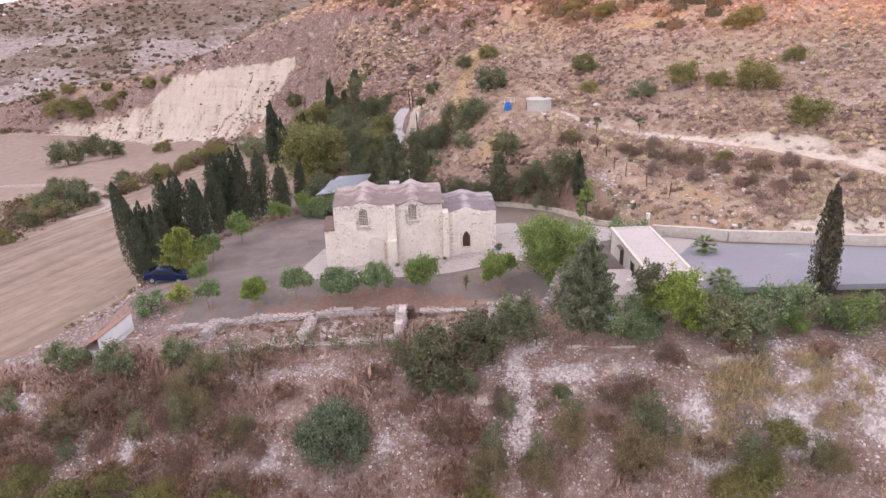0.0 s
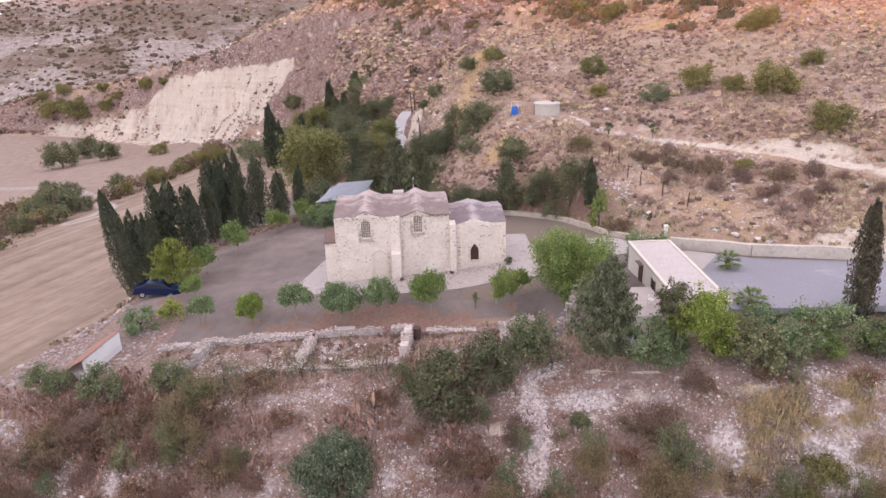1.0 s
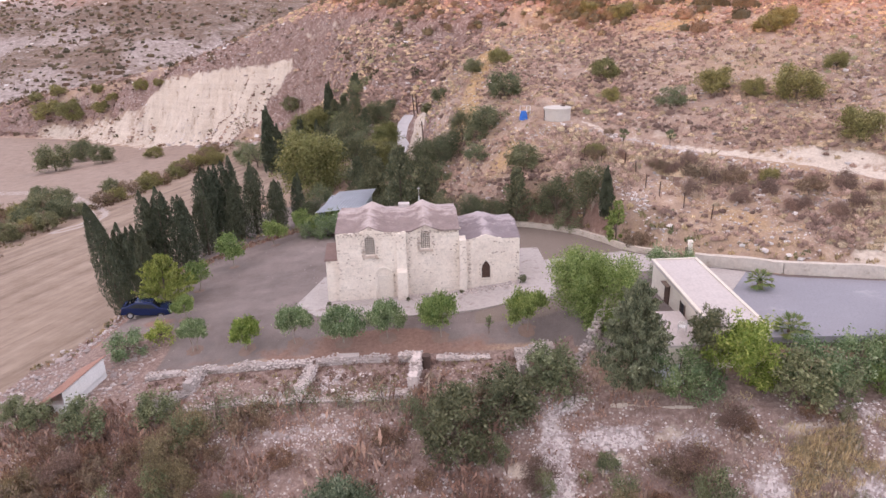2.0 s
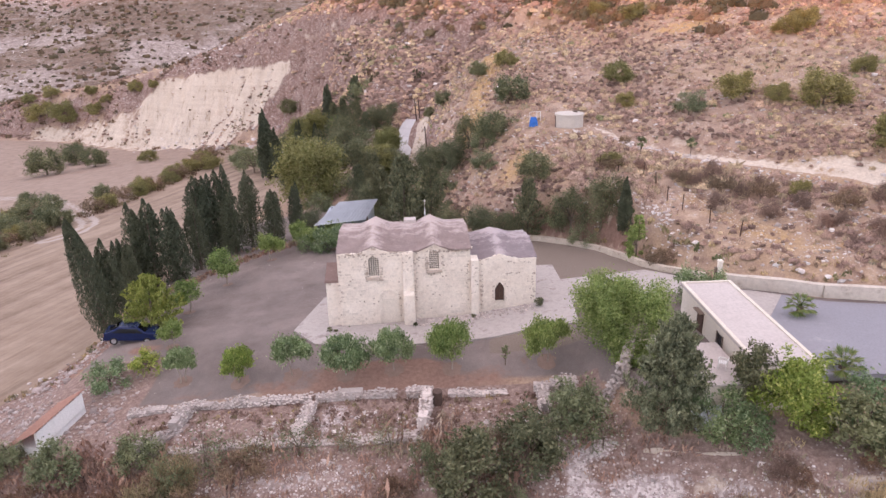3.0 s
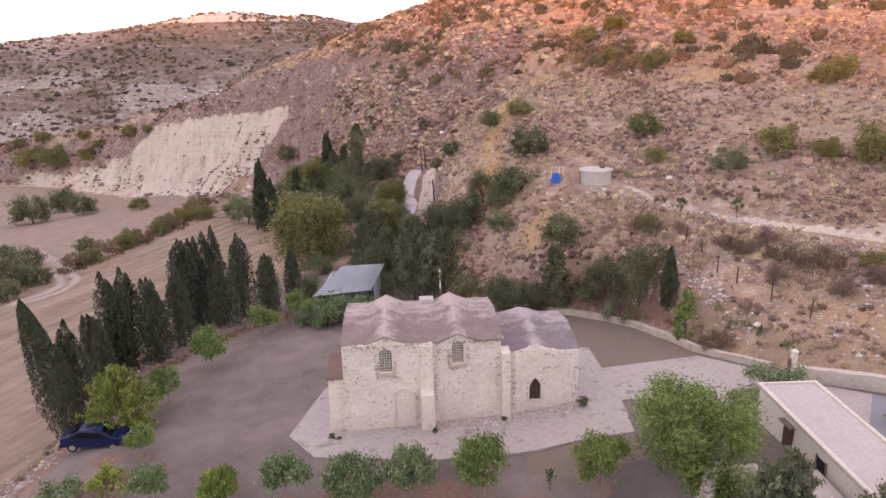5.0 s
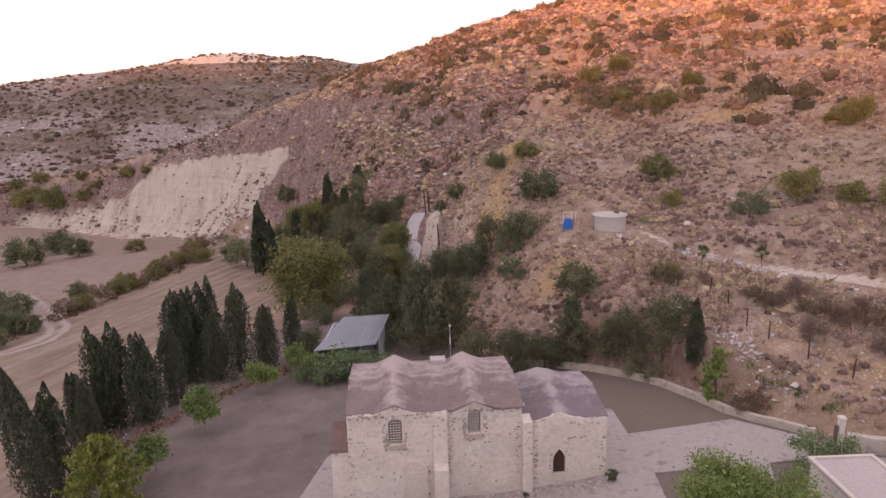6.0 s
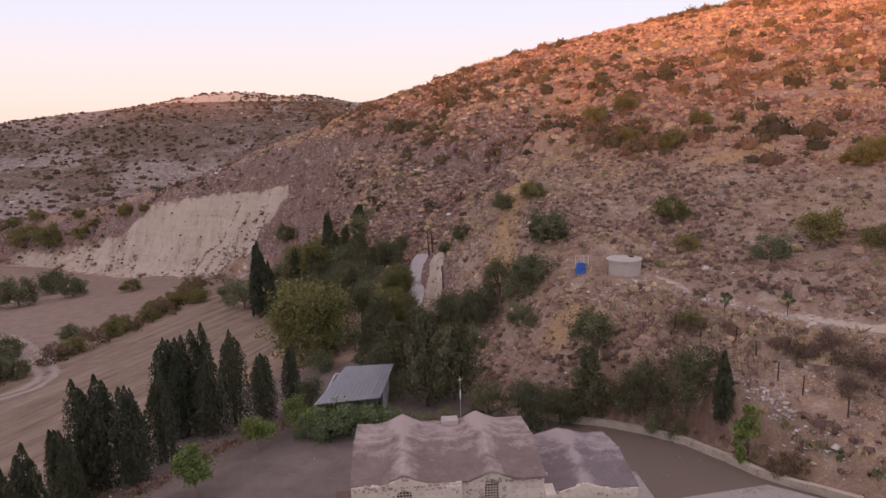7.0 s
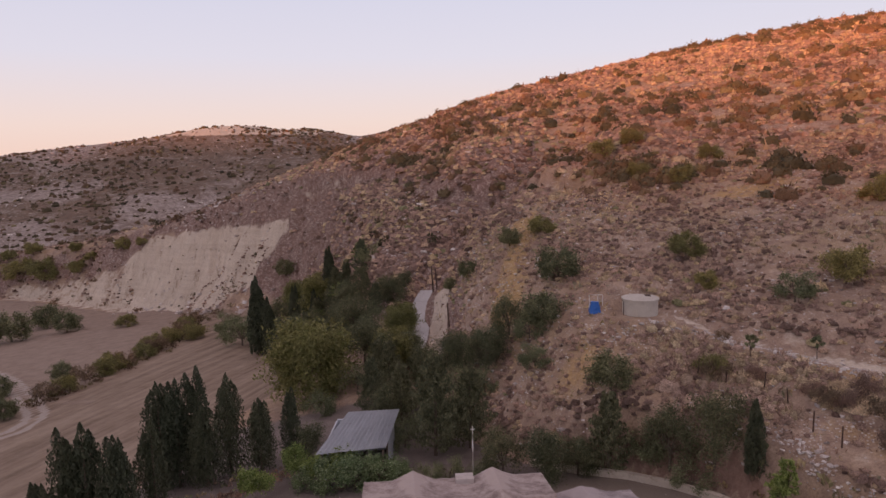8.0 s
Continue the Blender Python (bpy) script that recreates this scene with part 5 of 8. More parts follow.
smooth_wall("garden_wall", [(0.5, 86.0), (4, 83.9), (7.8, 82.1), (10.5, 79.9), (12.8, 77.4), (14.6, 74.0), (15.7, 71.4), (17.2, 69.4), (19.9, 66.6)], 0.55, 0.45, OLD_RENDER, "low curved rendered garden wall round the gravel court", 0.06)
smooth_wall("retaining_wall", [(20.8, 64.6), (23.8, 63.0), (27.0, 60.8), (34, 58.2), (45, 54.2), (66, 46.2)], 1.05, 0.6, BANK_RENDER, "weathered pale rough retaining wall behind the parking area", 0.22)
smooth_wall("garden_wall", [(19.15, 59.6), (19.25, 47.6)], 0.35, 0.3, PLASTER, "low pale kerb wall beside the parking area")
masonry("stone_wall", [(7.6, 49.6), (9.0, 50.6), (9.7, 51.6)], lambda x, y: 0.5 + 0.75 * max(0.0, x - 7.6), 0.6, "stepped rough stone wall by the big tree", 31)
smooth_wall("garden_wall", [(9.7, 51.75), (12.1, 51.8)], 1.3, 0.3, PLASTER, "pale rendered wall joining the annexe")


# ---- ruined cells below the court ----
def smooth_ledge(line, wide):
    """A pale worn ledge of old mortar along the edge of the terrace."""
    x0, y0 = line[0]
    z0 = level(x0, y0)
    base = anchor("terrace_ledge", pose(x0, y0, z0), "long pale worn ledge at the edge of the terrace", "wall", kind="structure")
    rnd = random.Random(52)
    for (ax, ay), (bx, by) in zip(line[:-1], line[1:]):
        for k in range(3):
            px, py, qx, qy = ax + (bx - ax) * k / 3, ay + (by - ay) * k / 3, ax + (bx - ax) * (k + 0.97) / 3, ay + (by - ay) * (k + 0.97) / 3
            w = wide * rnd.uniform(0.5, 1.0)
            h = rnd.uniform(0.04, 0.09)
            top = lambda x, y: max(0.13 * x, min(level(x + x0, y + y0) - z0, 0.13 * x + 0.12)) + h
            bm = prism(bmesh.new(), [(px - x0, py - w / 2 - y0), (qx - x0, qy - w * rnd.uniform(0.4, 0.6) - y0), (qx - x0, qy + w / 2 - y0), (px - x0, py + w / 2 - y0)], lambda x, y: top(x, y) - 1.1, top)
            part("ledge_block", bm, OLD_RENDER, base)


def ruin(line, tall, seed, label="broken rubble wall of the ruined monastery cells"):
    return masonry("ruined_wall", line, lambda x, y: tall * max(0.2, 0.85 + 0.95 * float(fractal(np.array(x), np.array(y), 1.7, seed, 3))), 0.7, label, seed, 0.22, 0.17, 120)


ruin([(-24.6, 51.9), (-22.0, 52.3), (-20.0, 52.2)], 0.55, 41)
ruin([(-20.0, 52.2), (-16.0, 51.9), (-11.7, 51.7)], 0.75, 42)
ruin([(-11.4, 51.7), (-8.2, 51.9), (-6.0, 51.8)], 0.6, 43)
ruin([(-5.2, 51.6), (-3.6, 51.8)], 0.9, 44)
ruin([(-2.4, 51.7), (-0.2, 51.6), (1.6, 51.7)], 0.45, 45)
ruin([(3.4, 51.9), (6.2, 51.6)], 0.8, 46)
ruin([(-20.1, 51.7), (-20.5, 49.5), (-22.2, 47.6)], 1.0, 47)
ruin([(-11.5, 51.2), (-11.6, 49.4), (-12.0, 48.2)], 0.7, 48)
ruin([(-3.75, 51.2), (-3.8, 49.6), (-4.0, 48.0)], 1.2, 49)
ruin([(3.9, 51.4), (3.8, 49.0)], 0.8, 50)
ruin([(-22.6, 47.9), (-17.5, 48.0), (-12.4, 47.7), (-8.0, 47.6), (-4.2, 47.6)], 0.35, 51)
smooth_ledge([(9.4, 46.3), (11.7, 45.6), (14.1, 44.9), (16.5, 44.2)], 0.26)
hatch = anchor("ruin_doorway", pose(-3.1, 50.7, level(-3.1, 50.7)), "dark rusty iron drum standing in the ruined doorway", "drum")
part("drum", drum(bmesh.new(), 0, 0, -0.05, 0.95, 0.32, 0.32, 18), IRON, hatch)
part("rim", drum(bmesh.new(), 0, 0, 0.95, 1.0, 0.34, 0.34, 18), IRON, hatch)

# ---- red-tiled shed on the west bank ----
tile_shed = anchor("tiled_shed", pose(-29.6, 48.6, level(-29.6, 48.6), 0, 0, 84), "small white shed with a faded red tile roof", "shed")
part("wall", solid(-0.2, 4.6, -0.9, 1.0, -1.6, 0.72), WHITE_PAINT, tile_shed, "whitewashed wall")
bm = bmesh.new()
a = [bm.verts.new(p) for p in ((-0.4, -1.0, 2.05), (4.8, -1.0, 2.05), (4.8, 1.3, 0.75), (-0.4, 1.3, 0.75))]
bmesh.ops.solidify(bm, geom=[bm.faces.new(a)], thickness=0.08)
part("roof", bm, RED_TILE, tile_shed, "faded red tile roof")
for k in range(17):
    x = -0.35 + 5.1 * k / 16
    part("roof_tile", tube(bmesh.new(), [(x, -1.02, 2.08), (x, 1.32, 0.78)], [0.055, 0.055], 6), RED_TILE, tile_shed)
part("gable", prism(bmesh.new(), [(-0.2, -0.9), (4.6, -0.9), (4.6, -0.7), (-0.2, -0.7)], 0.6, 1.9), WHITE_PAINT, tile_shed)
part("step", solid(1.8, 4.7, -2.3, -0.95, -1.6, -0.15, bevel=0.03), WHITE_PAINT, tile_shed, "white rendered block")

# ---- tin-roofed shed behind the court ----
shed = anchor("tin_shed", pose(-14.1, 89.0, level(-13.6, 85.4) - 1.4, 0, 0, -2) @ Matrix.Scale(1.05, 4), "tin-roofed shed with open dark side", "shed")
bm = bmesh.new()
a = [bm.verts.new(p) for p in ((-3.0, -4.6, 3.9), (2.6, -4.9, 4.6), (2.9, 3.2, 4.6), (-1.9, 4.2, 4.0))]
bmesh.ops.solidify(bm, geom=[bm.faces.new(a)], thickness=0.06)
part("roof", bm, TIN, shed, "pale grey tin roof")
for k in range(14):
    t = (k + 0.5) / 14
    p, q = Vector((-3.0, -4.6, 3.93)).lerp(Vector((2.6, -4.9, 4.63)), t), Vector((-1.9, 4.2, 4.03)).lerp(Vector((2.9, 3.2, 4.63)), t)
    part("roof_rib", tube(bmesh.new(), [p, q], [0.025, 0.025], 5), TIN, shed)
part("wall", solid(-2.6, 2.3, 2.6, 2.8, 0.9, 3.9), TIN, shed)
part("wall", solid(-2.7, -2.55, -4.2, 2.6, 0.9, 3.8), TIN, shed)
part("wall", solid(2.3, 2.42, -1.6, 2.8, -0.5, 4.4), TIN, shed, "grey sheet wall")
for x, y in ((2.3, -4.5), (-2.6, -4.3), (2.3, -1.8)):
    part("shed_post", solid(x - 0.07, x + 0.07, y - 0.07, y + 0.07, -0.5, 4.0 + 0.1 * x), OLD_WOOD, shed)

# ---- water tank and blue tent on the hill ----
tank = anchor("water_tank", pose(PAD[0], PAD[1], PAD[2]) @ Matrix.Scale(0.86, 4), "round grey concrete water tank with a domed lid", "water tank")
part("shell", drum(bmesh.new(), 0, 0, -0.8, 1.75, 2.0, 2.0, 36), CONCRETE, tank)
bm = drum(bmesh.new(), 0, 0, 1.75, 1.9, 2.12, 2.12, 36)
drum(bm, 0, 0, 1.9, 2.12, 2.0, 0.5, 36)
part("lid", bm, CONCRETE, tank, "pale concrete lid")
part("hatch", solid(0.5, 1.1, -0.3, 0.3, 2.0, 2.2, bevel=0.02), IRON, tank)
part("pipe", tube(bmesh.new(), [(-2.05, -0.5, -0.5), (-2.05, -0.5, 1.6), (-2.2, -0.6, 1.75)], [0.05] * 3, 8), IRON, tank)
tent = anchor("blue_tent", pose(8.6, 98.2, level(8.6, 98.2)) @ Matrix.Scale(0.8, 4), "blue plastic sheet draped over a stack with a white frame behind", "sheet")
bm = solid(-0.7, 0.7, -0.6, 0.6, -0.2, 1.25, taper=0.28)
bmesh.ops.subdivide_edges(bm, edges=bm.edges[:], cuts=3, use_grid_fill=True)
for v in bm.verts:
    v.co += 0.1 * noise.noise_vector(v.co * 1.8)
part("sheet", bm, BLUE_SHEET, tent, "crumpled blue plastic sheet")
for x in (-0.5, 0.6, 1.2):
    part("rod", drum(bmesh.new(), x, 0.9, -0.2, 2.0, 0.035, 0.035, 6), WHITE_PAINT, tent)
part("rail", tube(bmesh.new(), [(-0.5, 0.9, 1.95), (1.2, 0.9, 1.95)], [0.03, 0.03], 6), WHITE_PAINT, tent)
part("rail", tube(bmesh.new(), [(-0.5, 0.9, 1.1), (1.2, 0.9, 1.1)], [0.03, 0.03], 6), WHITE_PAINT, tent)

# ---- fence up the hillside ----
for k, (x, y) in enumerate([(14.6, 86.2), (16.2, 84.4), (18.5, 82.6), (19.2, 80.2), (19.5, 77.2), (20.4, 75.2), (22.0, 72.2), (23.8, 69.5)]):
    p = anchor("fence_post", pose(x, y, level(x, y), random.uniform(-5, 5), random.uniform(-5, 5), 0), "thin dark wooden fence post", "fence post", "hillside fence posts")
    part("stake", drum(bmesh.new(), 0, 0, -0.3, 1.5, 0.06, 0.05, 7), DARK_WOOD, p)
for x, y, h in ((-8.2, 138.6, 4.2), (-7.6, 138.9, 3.2), (-5.9, 122.2, 3.4), (-12.5, 99.6, 1.8), (-13.2, 99.9, 1.6)):
    p = anchor("timber_post", pose(x, y, level(x, y), 4, -3, 0), "old rust-brown upright post beside the gully", "post", "gully posts")
    part("stake", drum(bmesh.new(), 0, 0, -0.3, h, 0.13, 0.1, 8), IRON, p)

# ---- parked car ----
car = anchor("car", pose(-29.0, 62.9, level(-29.0, 62.9) + 0.02, 0, -6, 190), "dark blue hatchback car parked under the trees", "car")
profile = [(-2.1, 0.35), (-2.1, 0.78), (-1.95, 0.9), (-1.15, 1.0), (-0.55, 1.42), (0.9, 1.46), (1.75, 1.02), (2.05, 0.92), (2.1, 0.35)]
bm = bmesh.new()
rows = []
for y, sx, cut in ((-0.84, 1.0, 0.0), (-0.80, 1.0, 0.04), (-0.62, 1.0, 0.06), (0.62, 1.0, 0.06), (0.80, 1.0, 0.04), (0.84, 1.0, 0.0)):
    rows.append([bm.verts.new((x, y * (0.86 if z > 1.2 else 1.0), z + (cut if z > 0.8 else 0))) for x, z in profile])
for r0, r1 in zip(rows[:-1], rows[1:]):
    for k in range(len(profile)):
        j = (k + 1) % len(profile)
        bm.faces.new((r0[k], r0[j], r1[j], r1[k]))
bm.faces.new(rows[0][::-1]), bm.faces.new(rows[-1])
part("body", bm, CAR_BLUE, car, "dark blue painted body")
for y in (-0.80, 0.80):
    s = 0.004 if y > 0 else -0.004
    bm = bmesh.new()
    bm.faces.new([bm.verts.new((x, (y * 0.93 if z > 1.1 else y * 1.05) + s * 6, z)) for x, z in ((-1.0, 1.02), (-0.5, 1.36), (0.82, 1.38), (1.45, 1.05))])
    bmesh.ops.solidify(bm, geom=bm.faces[:], thickness=0.02)
    part("side_window", bm, DARK_GLASS, car, "dark side glass")
for pts in (((-1.17, 1.04), (-0.58, 1.47)), ((1.72, 1.07), (0.95, 1.51))):
    (xa, za), (xb, zb) = pts
    bm = bmesh.new()
    bm.faces.new([bm.verts.new(p) for p in ((xa, -0.66, za + 0.03), (xa, 0.66, za + 0.03), (xb, 0.6, zb + 0.01), (xb, -0.6, zb + 0.01))])
    bmesh.ops.solidify(bm, geom=bm.faces[:], thickness=0.02)
    part("windscreen", bm, DARK_GLASS, car, "dark windscreen")
for x in (-1.3, 1.3):
    for y in (-0.78, 0.78):
        wheel = part("wheel", tube(bmesh.new(), [(x, y - 0.1, 0.31), (x, y + 0.1, 0.31)], [0.31, 0.31], 20), RUBBER, car)
        part("rim", tube(bmesh.new(), [(x, y - 0.112, 0.31), (x, y + 0.112, 0.31)], [0.2, 0.2], 16), CHROME, wheel, "silver rim")
for x, name in ((-2.11, "headlight"), (2.11, "tail_light")):
    for y in (-0.62, 0.62):
        part(name, solid(x - 0.03, x + 0.03, y - 0.16, y + 0.16, 0.66, 0.8, bevel=0.02), WHITE_PAINT if x < 0 else RED_TILE, car)
part("bumper", solid(-2.18, -2.0, -0.8, 0.8, 0.3, 0.5, bevel=0.03), RUBBER, car)
part("bumper", solid(2.0, 2.18, -0.8, 0.8, 0.3, 0.5, bevel=0.03), RUBBER, car)

# ---- trees ----
def leaves(name, centres, sizes, rng, material, up=0.0, stretch=1.6):
    """Many small leaf sprays, each a bent quad of its own."""
    n = len(centres)
    a = rng.normal(size=(n, 3))
    a[:, 2] += up * np.sign(a[:, 2] + 0.3) * 2
    a /= np.linalg.norm(a, axis=1)[:, None]
    b = np.cross(a, rng.normal(size=(n, 3)))
    b /= np.linalg.norm(b, axis=1)[:, None]
    a, b = a * (sizes * stretch)[:, None] * 0.5, b * sizes[:, None] * 0.5
    verts = np.stack([centres - a, centres + b * 0.9, centres + a, centres - b * 0.9], 1).reshape(-1, 3)
    data = bpy.data.meshes.new(name)
    data.vertices.add(4 * n)
    data.vertices.foreach_set("co", verts.ravel())
    data.loops.add(4 * n)
    data.loops.foreach_set("vertex_index", np.arange(4 * n, dtype=np.int32))
    data.polygons.add(n)
    data.polygons.foreach_set("loop_start", np.arange(0, 4 * n, 4, dtype=np.int32))
    data.update(calc_edges=True)
    data.materials.append(material)
    return data


def clumps(rng, count, each, wide, tall, lift, spread, shell=0.55, bottom=-0.55, lobed=0.84):
    """Places for leaves: lobes round the crown, clumps round each lobe, leaves round each clump."""
    wide, tall = 0.8 * wide, 0.86 * tall

    def shell_of(n):
        d = rng.normal(size=(n * 4, 3))
        d /= np.linalg.norm(d, axis=1)[:, None]
        d = d[d[:, 2] > bottom][:n]
        r = shell + (1 - shell) * rng.random(len(d)) ** 0.6
        return d * (r * (1 + 0.06 * rng.normal(size=len(d))))[:, None]
    lobes = shell_of(max(7, count // 9)) * 0.9
    pick = rng.integers(0, len(lobes), count)
    a = lobes[pick] + rng.normal(size=(count, 3)) * 0.14
    b = shell_of(count) * 0.9
    hub = np.where((rng.random(len(b)) < lobed)[:, None], a[:len(b)], b)
    hub = hub * np.array([wide, wide * (0.9 + 0.2 * rng.random()), tall]) + np.array([0, 0, lift])
    p = np.repeat(hub, each, 0)
    return p + rng.normal(size=p.shape) * spread * np.array([1, 1, 0.9]), hub


def limbs(bm, rng, trunk_top, hubs, radius, count):
    for k in rng.choice(len(hubs), min(count, len(hubs)), replace=False):
        tip = Vector(hubs[k])
        root = Vector((0, 0, trunk_top * (0.7 + 0.3 * rng.random())))
        mid = root.lerp(tip, 0.5) + Vector((0, 0, 0.12 * (tip - root).length))
        tube(bm, [root, mid, tip], [radius * 0.55, radius * 0.35, radius * 0.12], 5)


def round_tree(name, label, category, seed, tall, wide, trunk, material, group="", clump=70, each=34, leaf=0.16, crown_tall=None, stems=1, bottom=-0.55, up=0.0, thick=0.09, spread=None, shell=0.55, lobed=0.84, bark=None):
    rng = np.random.default_rng(seed)
    ct = crown_tall or (tall - trunk) / 2
    if bottom <= -0.9:
        ct, bottom = 0.62 * tall, -0.62
    lift = tall - ct
    fine = 0.62 if tall < 8.4 and leaf < 0.22 else 0.8
    p, hubs = clumps(rng, int(clump * 1.25), int(each * (0.62 if name == 'shrub' else 1.15 if fine < 0.7 else 0.85)), wide, ct, lift, spread or 0.09 * wide, shell, bottom, lobed)
    p[:, 2] = np.maximum(p[:, 2], 0.08)
    thing = anchor(name, pose(0, 0, 0), label, category, group)
    bm = bmesh.new()
    for k in range(stems):
        off = Vector((rng.normal() * 0.12, rng.normal() * 0.12, 0)) if stems > 1 else Vector((0, 0, 0))
        bend = Vector((rng.normal() * 0.08, rng.normal() * 0.08, 0)) * trunk
        tube(bm, [off + Vector((0, 0, -0.3)), off + bend + Vector((0, 0, trunk * 0.5)), off * 2 + bend * 1.4 + Vector((0, 0, trunk + 0.3 * ct))], [thick * 1.3, thick, thick * 0.7], 7)
    limbs(bm, rng, trunk + 0.3 * ct, hubs, thick, 9)
    part("trunk", bm, bark or BARK, thing)
    part("crown", leaves("crown", p, leaf * fine * (1.12 if name == 'shrub' else 1.05) * rng.uniform(0.6, 1.3, len(p)), rng, material, up, 2.0), None, thing)
    return thing


def cypress(seed, tall, wide, label="tall dark green cypress", bushy=0.0, lean=0.0, name="cypress", group="cypresses", material=None):
    """Several pointed spires grown together into one column."""
    rng = np.random.default_rng(seed)
    m = 5 + int(6 * bushy) if bushy >= 0 else 2
    high = np.concatenate([[1.0, 0.93], rng.uniform(0.74, 0.98, m - 2)])
    way = rng.random(m) * 2 * np.pi
    off = wide * np.concatenate([[0.04, 0.14], rng.uniform(0.14, 0.27, m - 2)])
    fat = wide * (rng.uniform(0.20, 0.27, m) if m > 2 else np.array([0.44, 0.34]))
    n = int(7500 + 1500 * bushy) if m > 2 else 15000
    k = rng.choice(m, n, p=high * fat / (high * fat).sum())
    t = rng.random(n) ** 0.78
    prof = np.minimum(1.0, 0.66 + 1.5 * t) * (1 - t ** 2.4) ** 0.72
    ang = rng.random(n) * 2 * np.pi
    lumps = 1 + (0.22 * np.sin(ang * 3 + 9 * t + k) + 0.16 * np.sin(ang * 5 - 17 * t + 2 * k)) * (1.0 if m > 2 else 0.35)
    r = fat[k] * prof * lumps * (0.5 + 0.5 * rng.random(n) ** 0.5) * np.where(rng.random(n) > 0.94, 1.2, 1.0)
    z = 0.2 + t * (tall * high[k] - 0.2)
    x = off[k] * np.cos(way[k]) * (1 - 0.25 * t) + r * np.cos(ang) + lean * z
    p = np.stack([x, off[k] * np.sin(way[k]) * (1 - 0.25 * t) + r * np.sin(ang), z], 1)
    thing = anchor(name, pose(0, 0, 0), label, "tree", group)
    part("trunk", tube(bmesh.new(), [(0, 0, -0.4), (lean * tall * 0.4, 0, tall * 0.4), (lean * tall * 0.9, 0, tall * 0.9)], [0.2, 0.13, 0.03], 7), BARK, thing)
    part("crown", leaves("crown", p, rng.uniform(0.07, 0.16, n) * (1.0 if m > 2 else 0.8), rng, material or CYPRESS_LEAF, 1.0, 2.2), None, thing)
    return thing


def conifer(seed, tall, wide, label, group, material, leaf=0.12, boughs=90, each=75, loose=1.0):
    """Loose conifer: uneven boughs up the stem, each a spray of foliage that lifts at its end."""
    rng = np.random.default_rng(seed)
    t = np.sort(rng.random(boughs) ** 0.9) * 0.97
    a = np.arange(boughs) * 2.39996 + rng.normal(size=boughs) * 0.5
    long = 0.5 * wide * np.minimum(1, 0.75 + 1.5 * t) * (1 - t) ** 0.8 * rng.uniform(0.62, 1.15, boughs) + 0.12
    u = 0.2 + 0.8 * rng.random((boughs, each)) ** 0.75
    r = long[:, None] * u
    lift = rng.uniform(0.05, 0.55, boughs)[:, None]
    wobble = rng.normal(size=(boughs, each, 3)) * (0.06 + 0.13 * loose * long[:, None, None] * (1.1 - u[:, :, None]))
    p = np.stack([r * np.cos(a)[:, None], r * np.sin(a)[:, None], (0.3 + t * (tall - 0.4))[:, None] + lift * r * u], 2) + wobble
    p[:, :, 2] = np.maximum(p[:, :, 2], 0.1)
    thing = anchor("conifer", pose(0, 0, 0), label, "tree", group)
    bm = tube(bmesh.new(), [(0, 0, -0.4), (0.05, 0, tall * 0.5), (0, 0.04, tall * 0.95)], [0.17, 0.1, 0.02], 7)
    part("trunk", bm, BARK, thing)
    p = p.reshape(-1, 3)
    part("crown", leaves("crown", p, leaf * rng.uniform(0.6, 1.5, len(p)), rng, material, 0.5, 2.4), None, thing)
    return thing


def palm(seed, trunk, fronds=22, reach=1.1):
    rng = np.random.default_rng(seed)
    thing = anchor("palm", pose(0, 0, 0), "small fan palm with a stout fibrous trunk", "palm")
    part("trunk", tube(bmesh.new(), [(0, 0, -0.2), (0, 0, trunk * 0.5), (0, 0, trunk)], [0.3, 0.24, 0.2], 10), BARK, thing)
    for k in range(fronds):
        a, e = 2 * math.pi * k * 0.381966, 1.25 - 1.7 * k / fronds
        out = Vector((math.cos(a) * math.cos(e), math.sin(a) * math.cos(e), math.sin(e)))
        cross = Vector((-math.sin(a), math.cos(a), 0))
        root = Vector((0, 0, trunk))
        hub = root + out * reach * 0.55
        bm = tube(bmesh.new(), [root, hub], [0.025, 0.018], 5)
        for j in range(13):
            f = -1.25 + 2.5 * j / 12
            tip = hub + (out * math.cos(f) + cross * math.sin(f)) * reach * rng.uniform(0.5, 0.68) - Vector((0, 0, 0.16 * reach))
            wide = out.cross(tip - hub).normalized() * 0.03 + cross * 0.02
            bm.faces.new([bm.verts.new(q) for q in (hub, hub.lerp(tip, 0.55) + wide, tip, hub.lerp(tip, 0.55) - wide)])
        part("frond", bm, PALM_LEAF, thing)
    return thing


def plant(thing, x, y, turn=0.0, grow=1.0, first=False, sink=0.0):
    m = pose(x, y, level(x, y) - sink, 0, 0, turn)
    if first:
        thing.matrix_basis = m @ Matrix.Scale(grow, 4)
        return thing
    ob = copy_thing(thing, m)
    ob.scale = (grow, grow, grow)
    return ob


def row_of(thing, places):
    """Plants the first where it is, and copies of it at the rest: x, y, turn, size."""
    plant(thing, *places[0], first=True)
    for p in places[1:]:
        plant(thing, *p)


def pit_soil(rim, x, y, r):
    here = level(x, y)
    ring = [(r * (1 + 0.12 * math.sin(3 * k + x)) * math.cos(2 * math.pi * k / 16), r * (1 + 0.12 * math.sin(3 * k + x)) * math.sin(2 * math.pi * k / 16)) for k in range(16)]
    part("soil", prism(bmesh.new(), ring, -0.3, lambda a, b: level(x + a, y + b) - here + 0.015), SOIL, rim)


